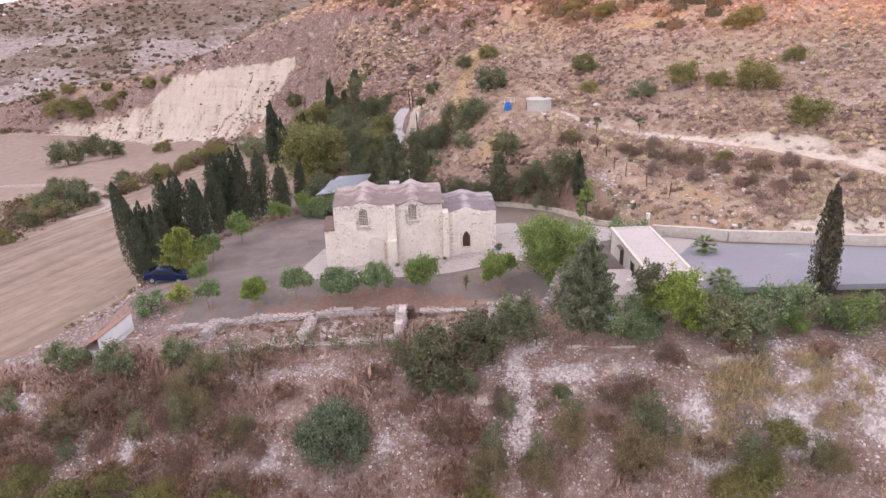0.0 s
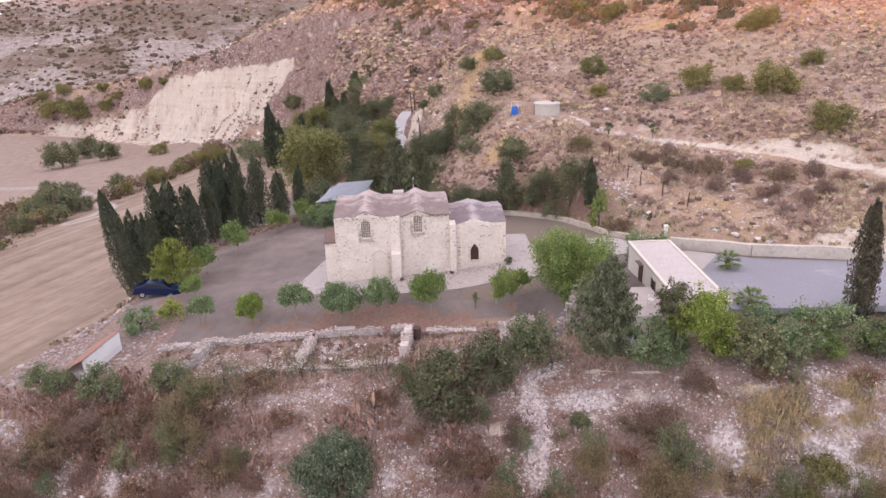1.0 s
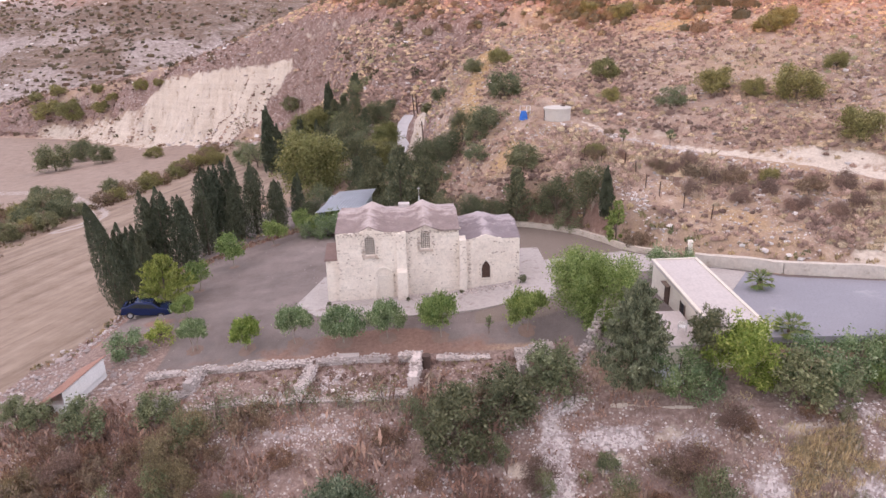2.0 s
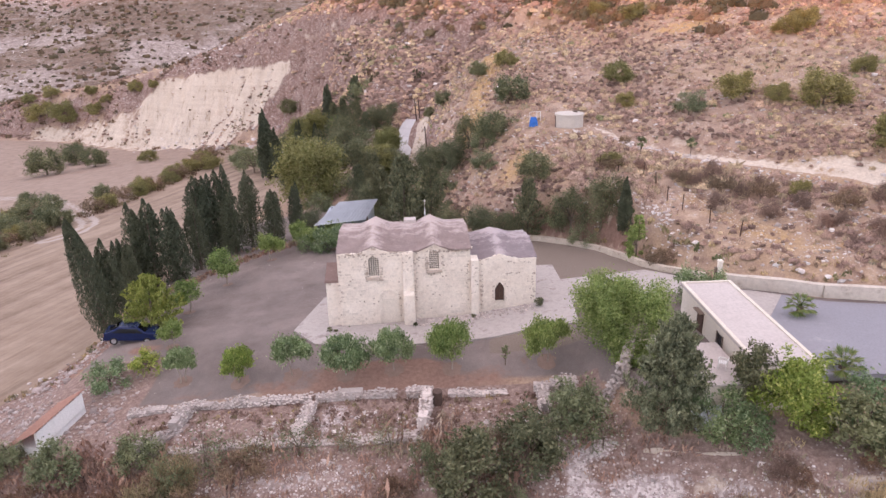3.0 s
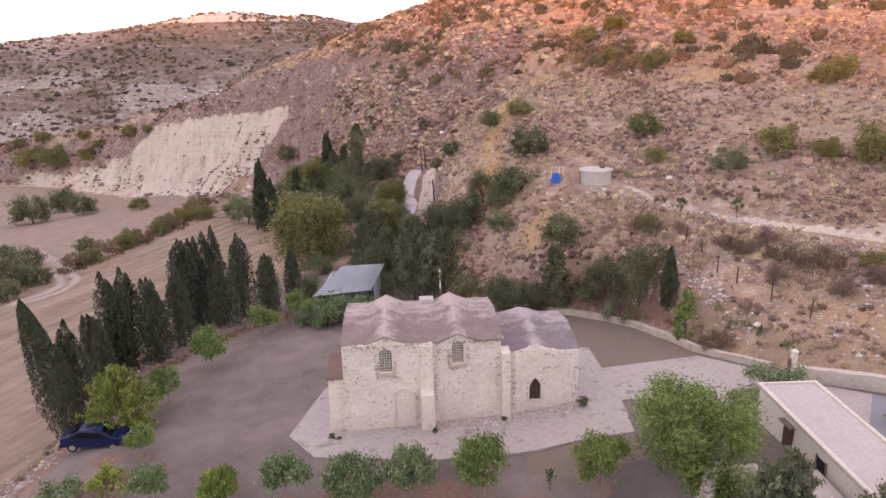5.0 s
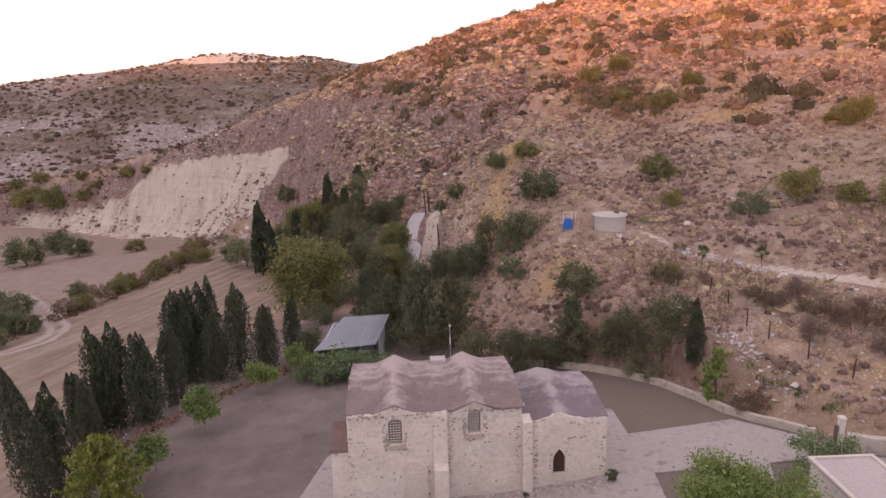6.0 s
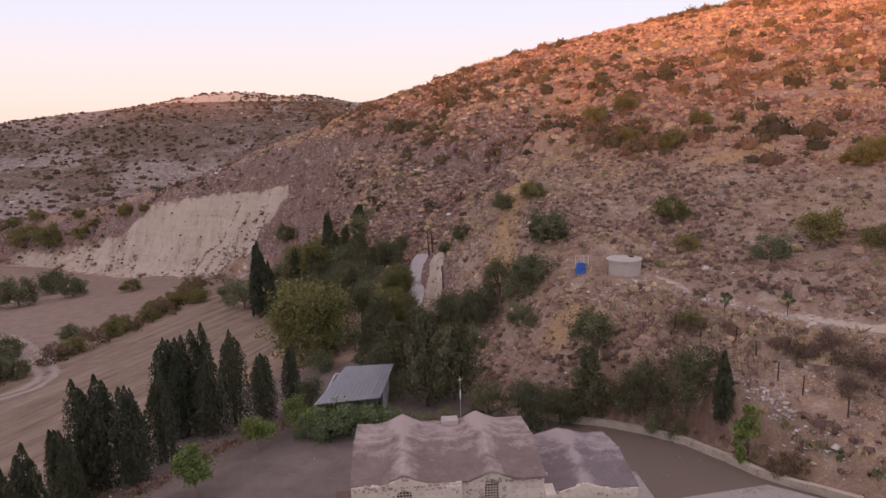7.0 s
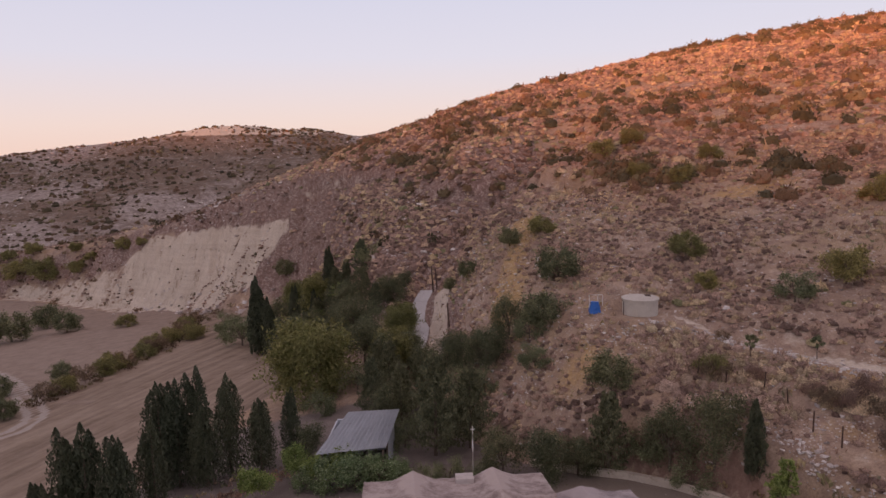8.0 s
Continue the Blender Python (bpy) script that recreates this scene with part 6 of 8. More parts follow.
# young trees along the front of the court
row = "young trees along the court"
for seed, x, y, tall, wide, trunk, leaf, label in (
        (1, -22.2, 55.9, 2.5, 1.15, 1.0, CITRUS_LEAF, "small grey-green tree with two thin stems"),
        (2, -17.4, 54.4, 2.5, 1.3, 0.6, YELLOW_LEAF, "small yellow-green tree with a thin trunk"),
        (3, -13.5, 54.4, 2.9, 1.4, 0.8, CITRUS_LEAF, "young carob tree with a dense rounded crown"),
        (4, -9.65, 54.1, 2.7, 1.8, 0.7, CITRUS_LEAF, "young carob tree with a wide rounded crown"),
        (5, -6.25, 54.4, 2.9, 1.55, 0.6, CITRUS_LEAF, "young carob tree with a dense rounded crown"),
        (6, -2.1, 54.2, 3.2, 1.7, 0.5, BROAD_LEAF, "young tree with upright loose shoots"),
        (8, 4.6, 54.2, 3.3, 1.75, 0.6, BROAD_LEAF, "young tree with upright loose shoots")):
    t = round_tree("tree", label, "tree", seed, tall * 1.1, wide * 1.16, trunk * 0.85 + 0.3, leaf, row, 100, 54, 0.15, up=0.8, stems=2 if seed in (1, 2) else 1, thick=0.05, lobed=0.72, bottom=-0.62, spread=0.12 * wide, shell=0.4, bark=PALE_BARK)
    plant(t, x, y, first=True)
    rim = anchor("tree_pit", pose(x, y, level(x, y)), "ring of turned brown soil round a young tree", "soil")
    pit_soil(rim, x, y, 0.7)
plant(round_tree("shrub", "thin young shrub of grey-green leaves", "shrub", 9, 1.7, 0.45, 0.2, OLIVE_LEAF, "", 22, 30, 0.1, thick=0.03), 1.65, 54.2, first=True)

# west row and the trees by the shed
t = round_tree("tree", "young tree with a small round crown", "tree", 11, 2.7, 1.45, 0.9, BROAD_LEAF, "young trees on the west side", 60, 46, 0.15, thick=0.06, lobed=0.85, bottom=-0.75, spread=0.19, bark=PALE_BARK)
row_of(t, [(-24.7, 60.6, 0, 0.82), (-26.3, 68.6, 50, 1.1), (-25.0, 75.8, 120, 1.35), (-22.1, 82.7, 200, 1.15), (-17.7, 84.9, 280, 1.0), (-15.3, 84.2, 30, 1.12), (-19.5, 86.5, 90, 1.1)])
for x, y in ((-26.3, 68.6), (-25.0, 75.8), (-22.1, 82.7), (-17.9, 84.7), (-15.4, 83.9), (-24.7, 60.6)):
    rim = anchor("tree_pit", pose(x, y, level(x, y)), "dark ring of soil in the court", "soil")
    pit_soil(rim, x, y, 0.55)
plant(conifer(21, 5.2, 6.6, "bushy yellow-green young pine beside the parked car", "", PINE_LEAF, 0.095, 120, 130, 0.42), -28.1, 65.1, first=True)

# cypresses
tall_one = cypress(31, 11.4, 3.1, bushy=-0.6, lean=-0.16)
plant(tall_one, -32.9, 66.4, first=True)
plain = cypress(32, 9.5, 4.3)
row_of(plain, [(-34.2, 70.2, 0, 0.95), (-36.6, 78.0, 40, 0.8), (-36.4, 81.0, 90, 1.12), (-34.4, 80.6, 160, 1.08), (-30.4, 83.4, 210, 0.88), (-21.2, 92.8, 300, 0.72)])
second = cypress(33, 10.2, 4.5, bushy=0.5)
row_of(second, [(-32.3, 89.4, 0, 1.0), (-30.8, 89.6, 60, 1.0), (-29.3, 90.7, 130, 1.06), (-26.6, 90.9, 190, 0.94), (-35.4, 76.8, 250, 0.72), (-38.3, 80.2, 310, 0.7)])
wide_one = cypress(34, 8.4, 4.6, "broad dark green cypress", bushy=1.0)
row_of(wide_one, [(-32.0, 80.2, 0, 1.0), (-23.6, 90.4, 120, 0.82), (-28.0, 88.6, 200, 0.9)])
plant(cypress(35, 9.3, 2.7, "ragged brown-green cypress beside the parking area", bushy=0.4, material=RAGGED_LEAF), 28.9, 47.4, first=True)

# big trees by the service building
plant(round_tree("tree", "large full mulberry tree with light green leaves", "tree", 41, 6.2, 4.1, 0.6, BROAD_LEAF, "", 200, 128, 0.15, bottom=-0.9, thick=0.14, lobed=0.9, shell=0.35), 9.5, 53.6, 200, 0.96, first=True)
plant(conifer(42, 8.0, 6.2, "tall grey-green conifer with loose upswept foliage", "", SOFT_CONIFER, 0.095, 130, 180), 10.9, 46.6, first=True)
plant(round_tree("tree", "round yellow-green tree beside the service building", "tree", 43, 5.2, 2.5, 0.5, YELLOW_LEAF, "", 150, 50, 0.17, bottom=-0.95, thick=0.1), 17.4, 45.2, first=True)
plant(round_tree("tree", "dark green tree beside the service building", "tree", 44, 4.8, 1.8, 0.4, DARK_LEAF, "", 110, 42, 0.16, bottom=-0.95, thick=0.09), 15.9, 46.6, first=True)
hedge = round_tree("shrub", "dense green shrub on the edge of the terrace", "shrub", 45, 3.6, 2.1, 0.3, CITRUS_LEAF, "terrace shrubs", 110, 36, 0.15, bottom=-0.9, thick=0.09)
row_of(hedge, [(13.6, 45.8, 0, 1.0), (15.0, 45.0, 150, 0.8), (12.6, 46.4, 200, 0.8), (21.2, 44.6, 60, 1.15), (24.6, 45.2, 120, 1.0), (27.0, 45.6, 200, 0.95), (33.2, 45.0, 20, 0.95), (36.4, 44.4, 90, 0.95), (17.0, 61.3, 140, 0.9), (18.6, 61.6, 300, 0.8)])
light = round_tree("shrub", "rounded light green shrub on the edge of the terrace", "shrub", 52, 3.2, 2.1, 0.3, BROAD_LEAF, "terrace shrubs", 130, 42, 0.15, bottom=-0.9, thick=0.09)
row_of(light, [(30.0, 44.4, 0, 1.0), (25.6, 44.2, 80, 0.6), (38.5, 44.0, 160, 1.0)])
loose = round_tree("shrub", "loose olive-green shrub on the slope edge", "shrub", 46, 3.4, 1.9, 0.4, OLIVE_LEAF, "slope shrubs", 110, 40, 0.16, bottom=-0.9, thick=0.08)
row_of(loose, [(20.2, 43.4, 0, 1.2), (22.4, 43.6, 90, 1.0), (29.2, 44.2, 30, 0.9), (5.4, 47.6, 150, 1.25), (-26.6, 46.2, 40, 1.0), (-21.7, 47.0, 100, 0.85), (-32.0, 47.4, 20, 0.75), (-30.4, 47.2, 140, 0.7), (8.4, 42.0, 80, 0.45)])
plant(round_tree("shrub", "spreading dark green thicket below the ruins", "shrub", 47, 5.2, 2.6, 0.3, DARK_LEAF, "thicket", 170, 46, 0.2, bottom=-0.9, thick=0.14), -1.0, 43.4, first=True)
plant(round_tree("shrub", "spreading olive-green thicket below the ruins", "shrub", 48, 4.6, 2.5, 0.3, DARK_LEAF, "thicket", 160, 44, 0.19, bottom=-0.9, thick=0.14), 2.2, 45.0, first=True)
plant(round_tree("shrub", "large dense dark green carob bush on the slope", "shrub", 49, 5.0, 3.0, 0.3, GREY_LEAF, "", 230, 90, 0.145, up=0.4, bottom=-0.97, thick=0.14), -7.9, 38.2, first=True)
plant(round_tree("shrub", "green bush with light leaves by the car", "shrub", 50, 2.5, 2.0, 0.3, CITRUS_LEAF, "bushes by the car", 90, 36, 0.15, bottom=-0.9), -27.9, 56.2, first=True)
plant(round_tree("shrub", "yellow-green bush by the car", "shrub", 51, 1.8, 1.6, 0.2, YELLOW_LEAF, "bushes by the car", 70, 34, 0.14, bottom=-0.9), -25.4, 57.6, first=True)

corner = round_tree("shrub", "small green bush at the foot of the church wall", "shrub", 53, 0.9, 0.5, 0.1, DARK_LEAF, "wall-foot bushes", 40, 30, 0.09, bottom=-0.9, thick=0.03)
row_of(corner, [(5.0, 62.2, 0, 1.0), (-11.9, 60.6, 60, 0.55), (-5.0, 60.6, 120, 0.5), (-0.3, 61.6, 200, 0.5), (-11.3, 60.4, 250, 0.4)])
fronted = round_tree("shrub", "leafy green shrub in front of the tin shed", "shrub", 54, 2.7, 2.0, 0.3, CITRUS_LEAF, "shed shrubs", 90, 60, 0.14, bottom=-0.9, thick=0.07, lobed=0.9, spread=0.26)
row_of(fronted, [(-16.2, 83.6, 0, 1.05), (-14.2, 83.4, 100, 1.2), (-12.0, 83.4, 50, 1.1), (-10.6, 84.2, 200, 0.7), (-18.2, 84.2, 300, 0.75)])
dim = round_tree("shrub", "olive-green bush low on the slope", "shrub", 55, 2.0, 1.9, 0.1, HILL_LEAF, "low slope bushes", 110, 40, 0.14, bottom=-0.6, thick=0.05)
row_of(dim, [(-26.5, 36.4, 0, 1.1), (-21.0, 35.8, 90, 1.0), (-15.0, 35.6, 160, 0.9), (20.4, 35.4, 220, 0.95), (22.6, 37.4, 280, 0.9), (2.0, 35.2, 40, 0.7)])
tallw = round_tree("shrub", "tall grey-green brush on the slope", "shrub", 56, 2.8, 1.4, 0.2, OLIVE_LEAF, "slope brush", 90, 30, 0.1, bottom=-0.95, thick=0.04, up=0.8)
row_of(tallw, [(-34.0, 43.0, 20, 0.9), (-27.6, 39.2, 60, 0.8), (-22.6, 40.4, 100, 0.9), (-14.6, 40.2, 140, 0.7), (20.0, 36.6, 220, 1.1), (24.0, 36.2, 260, 1.0), (13.6, 38.9, 0, 1.35), (15.0, 38.2, 80, 1.2), (8.9, 39.6, 160, 1.0), (4.2, 40.6, 240, 0.75), (6.9, 41.2, 300, 0.4), (3.2, 38.0, 30, 1.0), (6.4, 37.2, 90, 1.0), (-18.6, 44.4, 150, 1.2), (-19.6, 41.2, 200, 1.1), (-29.5, 41.0, 20, 0.7), (22.4, 41.6, 60, 0.5)])
rusty = round_tree("shrub", "rust-brown dry shrub on the slope", "shrub", 57, 1.7, 1.5, 0.1, RUST_LEAF, "rusty shrubs", 70, 30, 0.11, bottom=-0.95, thick=0.03, up=0.6)
row_of(rusty, [(-35.5, 39.8, 10, 1.4), (-31.2, 38.6, 50, 1.3), (-24.0, 37.4, 90, 1.3), (-17.6, 37.0, 130, 1.2), (-12.6, 36.6, 170, 1.1), (-28.2, 45.0, 200, 0.8), (0.4, 36.4, 240, 1.0), (-26.0, 41.8, 0, 1.2), (-25.1, 44.2, 60, 0.9), (-5.3, 44.0, 120, 0.9), (-22.4, 44.6, 180, 0.9), (-29.6, 43.2, 240, 1.1), (-12.4, 43.0, 300, 0.8), (16.6, 41.9, 30, 0.7), (20.8, 42.0, 90, 0.8), (-21.0, 38.6, 150, 1.2), (-3.0, 41.4, 210, 0.7), (1.2, 39.4, 270, 0.9), (26.6, 41.4, 330, 0.8), (11.2, 39.4, 45, 0.8), (-33.0, 41.6, 100, 1.1)])

feather = round_tree("shrub", "tall feathery olive-brown brush on the steep slope", "shrub", 58, 3.3, 1.75, 0.2, BROWN_OLIVE, "feathery brush", 120, 80, 0.085, bottom=-0.95, thick=0.05, up=1.0, spread=0.24, shell=0.35)
row_of(feather, [(13.0, 37.1, 0, 1.2), (8.6, 38.6, 70, 0.9), (25.1, 35.6, 130, 0.8), (2.6, 36.5, 200, 0.95), (6.2, 36.2, 310, 0.9), (-18.6, 44.9, 90, 1.0), (-20.1, 43.1, 150, 1.1), (-18.8, 41.3, 220, 1.05), (-28.9, 41.9, 280, 0.8), (-15.3, 39.6, 340, 0.7), (-34.6, 41.0, 110, 0.9)])
mauve = round_tree("shrub", "soft mauve-brown leafless brush on the slope", "shrub", 59, 2.0, 1.7, 0.1, MAUVE_TWIG, "mauve brush", 110, 70, 0.075, bottom=-0.9, thick=0.03, up=0.9, spread=0.22, shell=0.3)
scatter = random.Random(61)
for k in range(34):
    x, y = (scatter.uniform(-37, -1) if k < 31 else scatter.uniform(0, 30)), scatter.uniform(33.0, 43.0)
    if not (-11.5 < x < -4.5 and y > 35):
        plant(mauve, x, y, scatter.uniform(0, 360), scatter.uniform(0.55, 1.15), first=(k == 0))
sedge = round_tree("shrub", "yellow-green broom bush low on the slope", "shrub", 60, 2.4, 1.9, 0.1, HILL_LEAF, "broom bushes", 120, 70, 0.09, bottom=-0.9, thick=0.04, up=0.9, spread=0.24)
row_of(sedge, [(20.7, 36.0, 0, 1.0), (18.9, 34.8, 80, 1.15), (-29.9, 37.6, 140, 1.05), (-23.3, 36.8, 200, 1.0), (-19.6, 36.6, 260, 0.8), (-32.6, 36.8, 300, 0.9)])

# grove in the valley head
pale = round_tree("tree", "wide pale olive-green tree", "tree", 61, 10.6, 6.2, 0.9, PALE_LEAF, "", 300, 60, 0.27, bottom=-0.95, thick=0.25, lobed=0.9)
row_of(pale, [(-23.2, 111.5, 0, 1.0), (-24.6, 142.5, 70, 0.5), (-12.5, 125.2, 150, 0.48), (-12.9, 113.9, 220, 0.5), (-32.4, 173.3, 300, 0.78), (-40.5, 192.1, 40, 0.9)])
con = conifer(62, 9.0, 6.0, "dark green conifer behind the church", "grove conifers", CONIFER_LEAF, 0.11, 100, 110)
row_of(con, [(-14.5, 101, 30, 0.75), (-24, 128, 100, 0.8), (-11, 95.5, 140, 0.85), (-31.5, 143, 200, 0.8), (-21.5, 156, 250, 0.85), (-7.6, 89.6, 0, 1.12), (-4.4, 91.0, 90, 0.92), (-12.9, 106.0, 200, 0.75), (6.4, 83.2, 30, 0.82), (-25.5, 148, 60, 0.85), (-19.2, 139.5, 120, 0.66), (-31, 160, 200, 0.95), (-16.9, 132.6, 170, 0.6), (-14.4, 107.9, 15, 0.7), (-20.0, 131.9, 75, 0.56), (-25.8, 165.2, 45, 0.8), (-28.6, 168.4, 95, 0.9), (-36.4, 180.0, 155, 1.0)])
dark = round_tree("tree", "dense dark green evergreen tree", "tree", 63, 6.2, 3.3, 0.5, DARK_LEAF, "grove trees", 80, 86, 0.155, bottom=-0.97, thick=0.15, lobed=0.92, spread=0.42)
row_of(dark, [(13.6, 79.8, 0, 1.0), (10.8, 81.4, 70, 0.85), (-2.0, 83.8, 120, 0.72), (1.4, 83.0, 200, 0.75), (4.0, 83.4, 260, 0.6), (-1.9, 101.5, 20, 0.85), (0.6, 104.5, 100, 0.8), (-4.6, 106.5, 160, 0.8), (-12.6, 96.2, 10, 0.85), (-28.5, 125, 80, 1.15),
              (-20, 131, 140, 1.2), (-29, 136, 210, 1.3), (-31, 150, 330, 1.25), (-35, 158, 90, 1.0), (-14, 113.5, 250, 0.85), (-17, 117, 300, 1.0), (-6, 110.5, 40, 0.8), (-2.7, 103.2, 90, 0.75), (-8.6, 108.4, 130, 0.85), (-19.4, 90.9, 30, 0.62), (-10.4, 113.6, 200, 0.8), (-15.9, 135.6, 15, 0.75), (-14.1, 134.8, 65, 0.8), (-22.8, 146.6, 105, 1.0), (-16.7, 121.4, 165, 0.8), (-24.6, 144.9, 255, 1.0), (-27.7, 161.9, 305, 1.15), (-20.8, 148.0, 345, 0.78), (-12.9, 139.3, 25, 0.55), (-36.7, 188.0, 75, 1.3), (-41.8, 176.0, 125, 1.3), (-23.4, 152.6, 185, 0.85), (-34.0, 177.0, 235, 1.2)])
under = round_tree("shrub", "dark green undergrowth shrub of the grove", "shrub", 67, 3.0, 2.4, 0.1, OLIVE_LEAF, "grove undergrowth", 60, 70, 0.13, bottom=-0.97, thick=0.08, spread=0.3)
row_of(under, [(-8.4, 83.6, 20, 0.62), (-6.4, 84.4, 80, 0.66), (-4.0, 83.6, 140, 0.55), (-20.5, 104, 0, 1.0), (-17, 109, 40, 1.2), (-12, 101, 80, 1.1), (-8.5, 96, 120, 1.0), (-10.5, 92, 160, 0.9), (-5, 101.5, 320, 1.1), (-19, 125, 60, 1.3), (-23, 121, 100, 1.1), (-27, 130.5, 140, 1.4), (-17.5, 131, 180, 1.2), (-24.5, 134.5, 220, 1.4), (-32, 138, 260, 1.3), (-28, 142.5, 300, 1.4), (-22, 148, 340, 1.3),
               (-29, 154, 10, 1.4), (-34, 147, 50, 1.2), (-19.5, 153, 90, 1.2), (-25, 161.5, 130, 1.2), (9.4, 82.6, 170, 0.8), (11.8, 79.4, 210, 0.8), (3.2, 85.4, 250, 0.9), (-6, 93.6, 290, 1.0), (-31, 163, 330, 1.3), (-9, 112.6, 110, 1.0), (-5.4, 97.6, 150, 1.1), (2.4, 101, 230, 0.9)])
slim = cypress(36, 7.4, 2.6, "slim dark cypress in the grove", bushy=0.3)
row_of(slim, [(15.4, 77.2, 0, 0.78), (-33.2, 168.9, 0, 1.1), (-35.3, 171.8, 40, 1.12), (-30.4, 172.9, 80, 1.35), (-40.6, 153.0, 20, 2.0), (-38.6, 152.4, 70, 1.45), (-40.9, 186.4, 120, 1.3), (-37.0, 166.5, 160, 1.1), (-31.6, 165.6, 200, 1.0)])
plant(round_tree("tree", "slender bright green young tree by the garden wall", "tree", 64, 3.9, 0.85, 0.5, BROAD_LEAF, "", 70, 36, 0.15, bottom=-0.9, thick=0.06, crown_tall=1.7), 15.6, 73.2, 0, 1.35, first=True)
grey = round_tree("shrub", "wide grey-green wild olive", "shrub", 65, 4.2, 3.2, 0.2, OLIVE_LEAF, "wild olives", 90, 70, 0.17, bottom=-0.98, thick=0.14)
row_of(grey, [(-46.5, 162.5, 0, 1.45), (-40, 160, 70, 1.1), (-52, 174, 140, 1.3), (-44, 172, 200, 1.2), (-3.2, 98.4, 20, 0.75), (2.3, 96.2, 120, 0.62), (-8.5, 101, 200, 0.7), (26.6, 94.0, 300, 0.72)])

wispy = round_tree("shrub", "thin grey-brown half-bare shrub below the ruins", "shrub", 66, 2.6, 1.7, 0.3, OLIVE_LEAF, "wispy shrubs", 70, 16, 0.11, bottom=-0.9, thick=0.05, spread=0.35)
row_of(wispy, [(-17.4, 46.6, 0, 1.1), (-11.6, 46.8, 80, 0.9), (-6.0, 47.0, 150, 0.8), (-8.6, 47.2, 210, 0.6), (-14.4, 47.0, 280, 0.75), (-19.4, 45.6, 40, 1.0), (7.0, 46.6, 100, 0.9), (0.6, 47.4, 190, 0.5)])

# lone bushes on the hill and in the field
bush = round_tree("shrub", "rounded dark green bush on the dry hillside", "shrub", 71, 2.7, 1.9, 0.05, BUSH_LEAF, "hillside bushes", 120, 64, 0.125, bottom=-1.0, thick=0.09)
row_of(bush, [(7.6, 87.4, 0, 1.3), (6.9, 109.6, 50, 1.6), (3.6, 101.2, 100, 1.55), (2.7, 124.6, 160, 1.05), (-47.8, 208, 200, 1.9), (-74.7, 148.8, 20, 1.4), (-118.9, 204.0, 60, 3.3), (-120.8, 223.5, 130, 2.8), (-107.7, 210.0, 220, 2.35), (-3, 128, 80, 1.0), (-5.5, 132, 120, 0.8),
              (-81.5, 141.4, 30, 1.6), (-85.5, 141.0, 90, 1.5), (-77.6, 133.4, 150, 1.5), (-74.0, 126.6, 210, 1.6), (-70.8, 126.2, 270, 1.25), (-81.0, 131.0, 330, 1.7), (-77.0, 121.5, 45, 1.6), (-71.5, 118.5, 105, 1.3), (-90.0, 147.5, 165, 1.6), (-74.5, 112.5, 225, 1.4)])
olive = round_tree("shrub", "rounded olive-green bush on the dry hillside", "shrub", 72, 2.3, 2.0, 0.05, HILL_LEAF, "hillside bushes", 120, 64, 0.125, bottom=-1.0, thick=0.07)
row_of(olive, [(-69.2, 139.5, 0, 1.3), (-67.5, 150, 70, 1.4), (-65.8, 161.5, 140, 1.3), (-66, 176, 210, 1.5), (-68.4, 190.5, 280, 1.5), (-75, 119, 350, 1.2), (-82, 129, 60, 1.3), (-72.5, 101, 120, 1.2), (-86, 134, 10, 1.3), (33.0, 96.6, 0, 1.4), (21.1, 107.9, 60, 1.25), (40.2, 89.9, 120, 1.75), (36.5, 93.2, 20, 0.95), (41.7, 78.6, 180, 1.5), (45.5, 112, 240, 1.2), (47.6, 95.8, 300, 0.9), (20.6, 100.2, 30, 0.8), (7.0, 125.0, 90, 1.1), (48.5, 113.5, 10, 1.3), (15.7, 86.0, 250, 0.8), (31.1, 74.3, 310, 0.6),
               (-161.3, 278, 15, 3.3), (-149.5, 273.5, 75, 3.5), (-168.3, 284, 135, 1.7), (-157.6, 281.5, 195, 2.0), (-136.8, 272, 255, 1.6), (-127.7, 265, 315, 1.4), (-132.7, 264.5, 45, 1.9), (-113.3, 258, 105, 1.8), (-104.0, 251.4, 165, 1.2),
               (-66.9, 168.4, 70, 1.5), (-67.8, 153, 150, 1.5), (-61, 176, 210, 1.6), (-90, 207, 300, 1.6), (29, 132, 0, 1.2), (36, 140, 100, 1.1), (24, 138, 200, 1.1), (22, 152, 20, 1.5), (28, 156, 140, 1.4)])
brown = round_tree("shrub", "dry brown shrub on the hillside", "shrub", 73, 1.9, 1.6, 0.1, DRY_LEAF, "dry shrubs", 70, 30, 0.12, bottom=-0.6, thick=0.03, up=0.5)
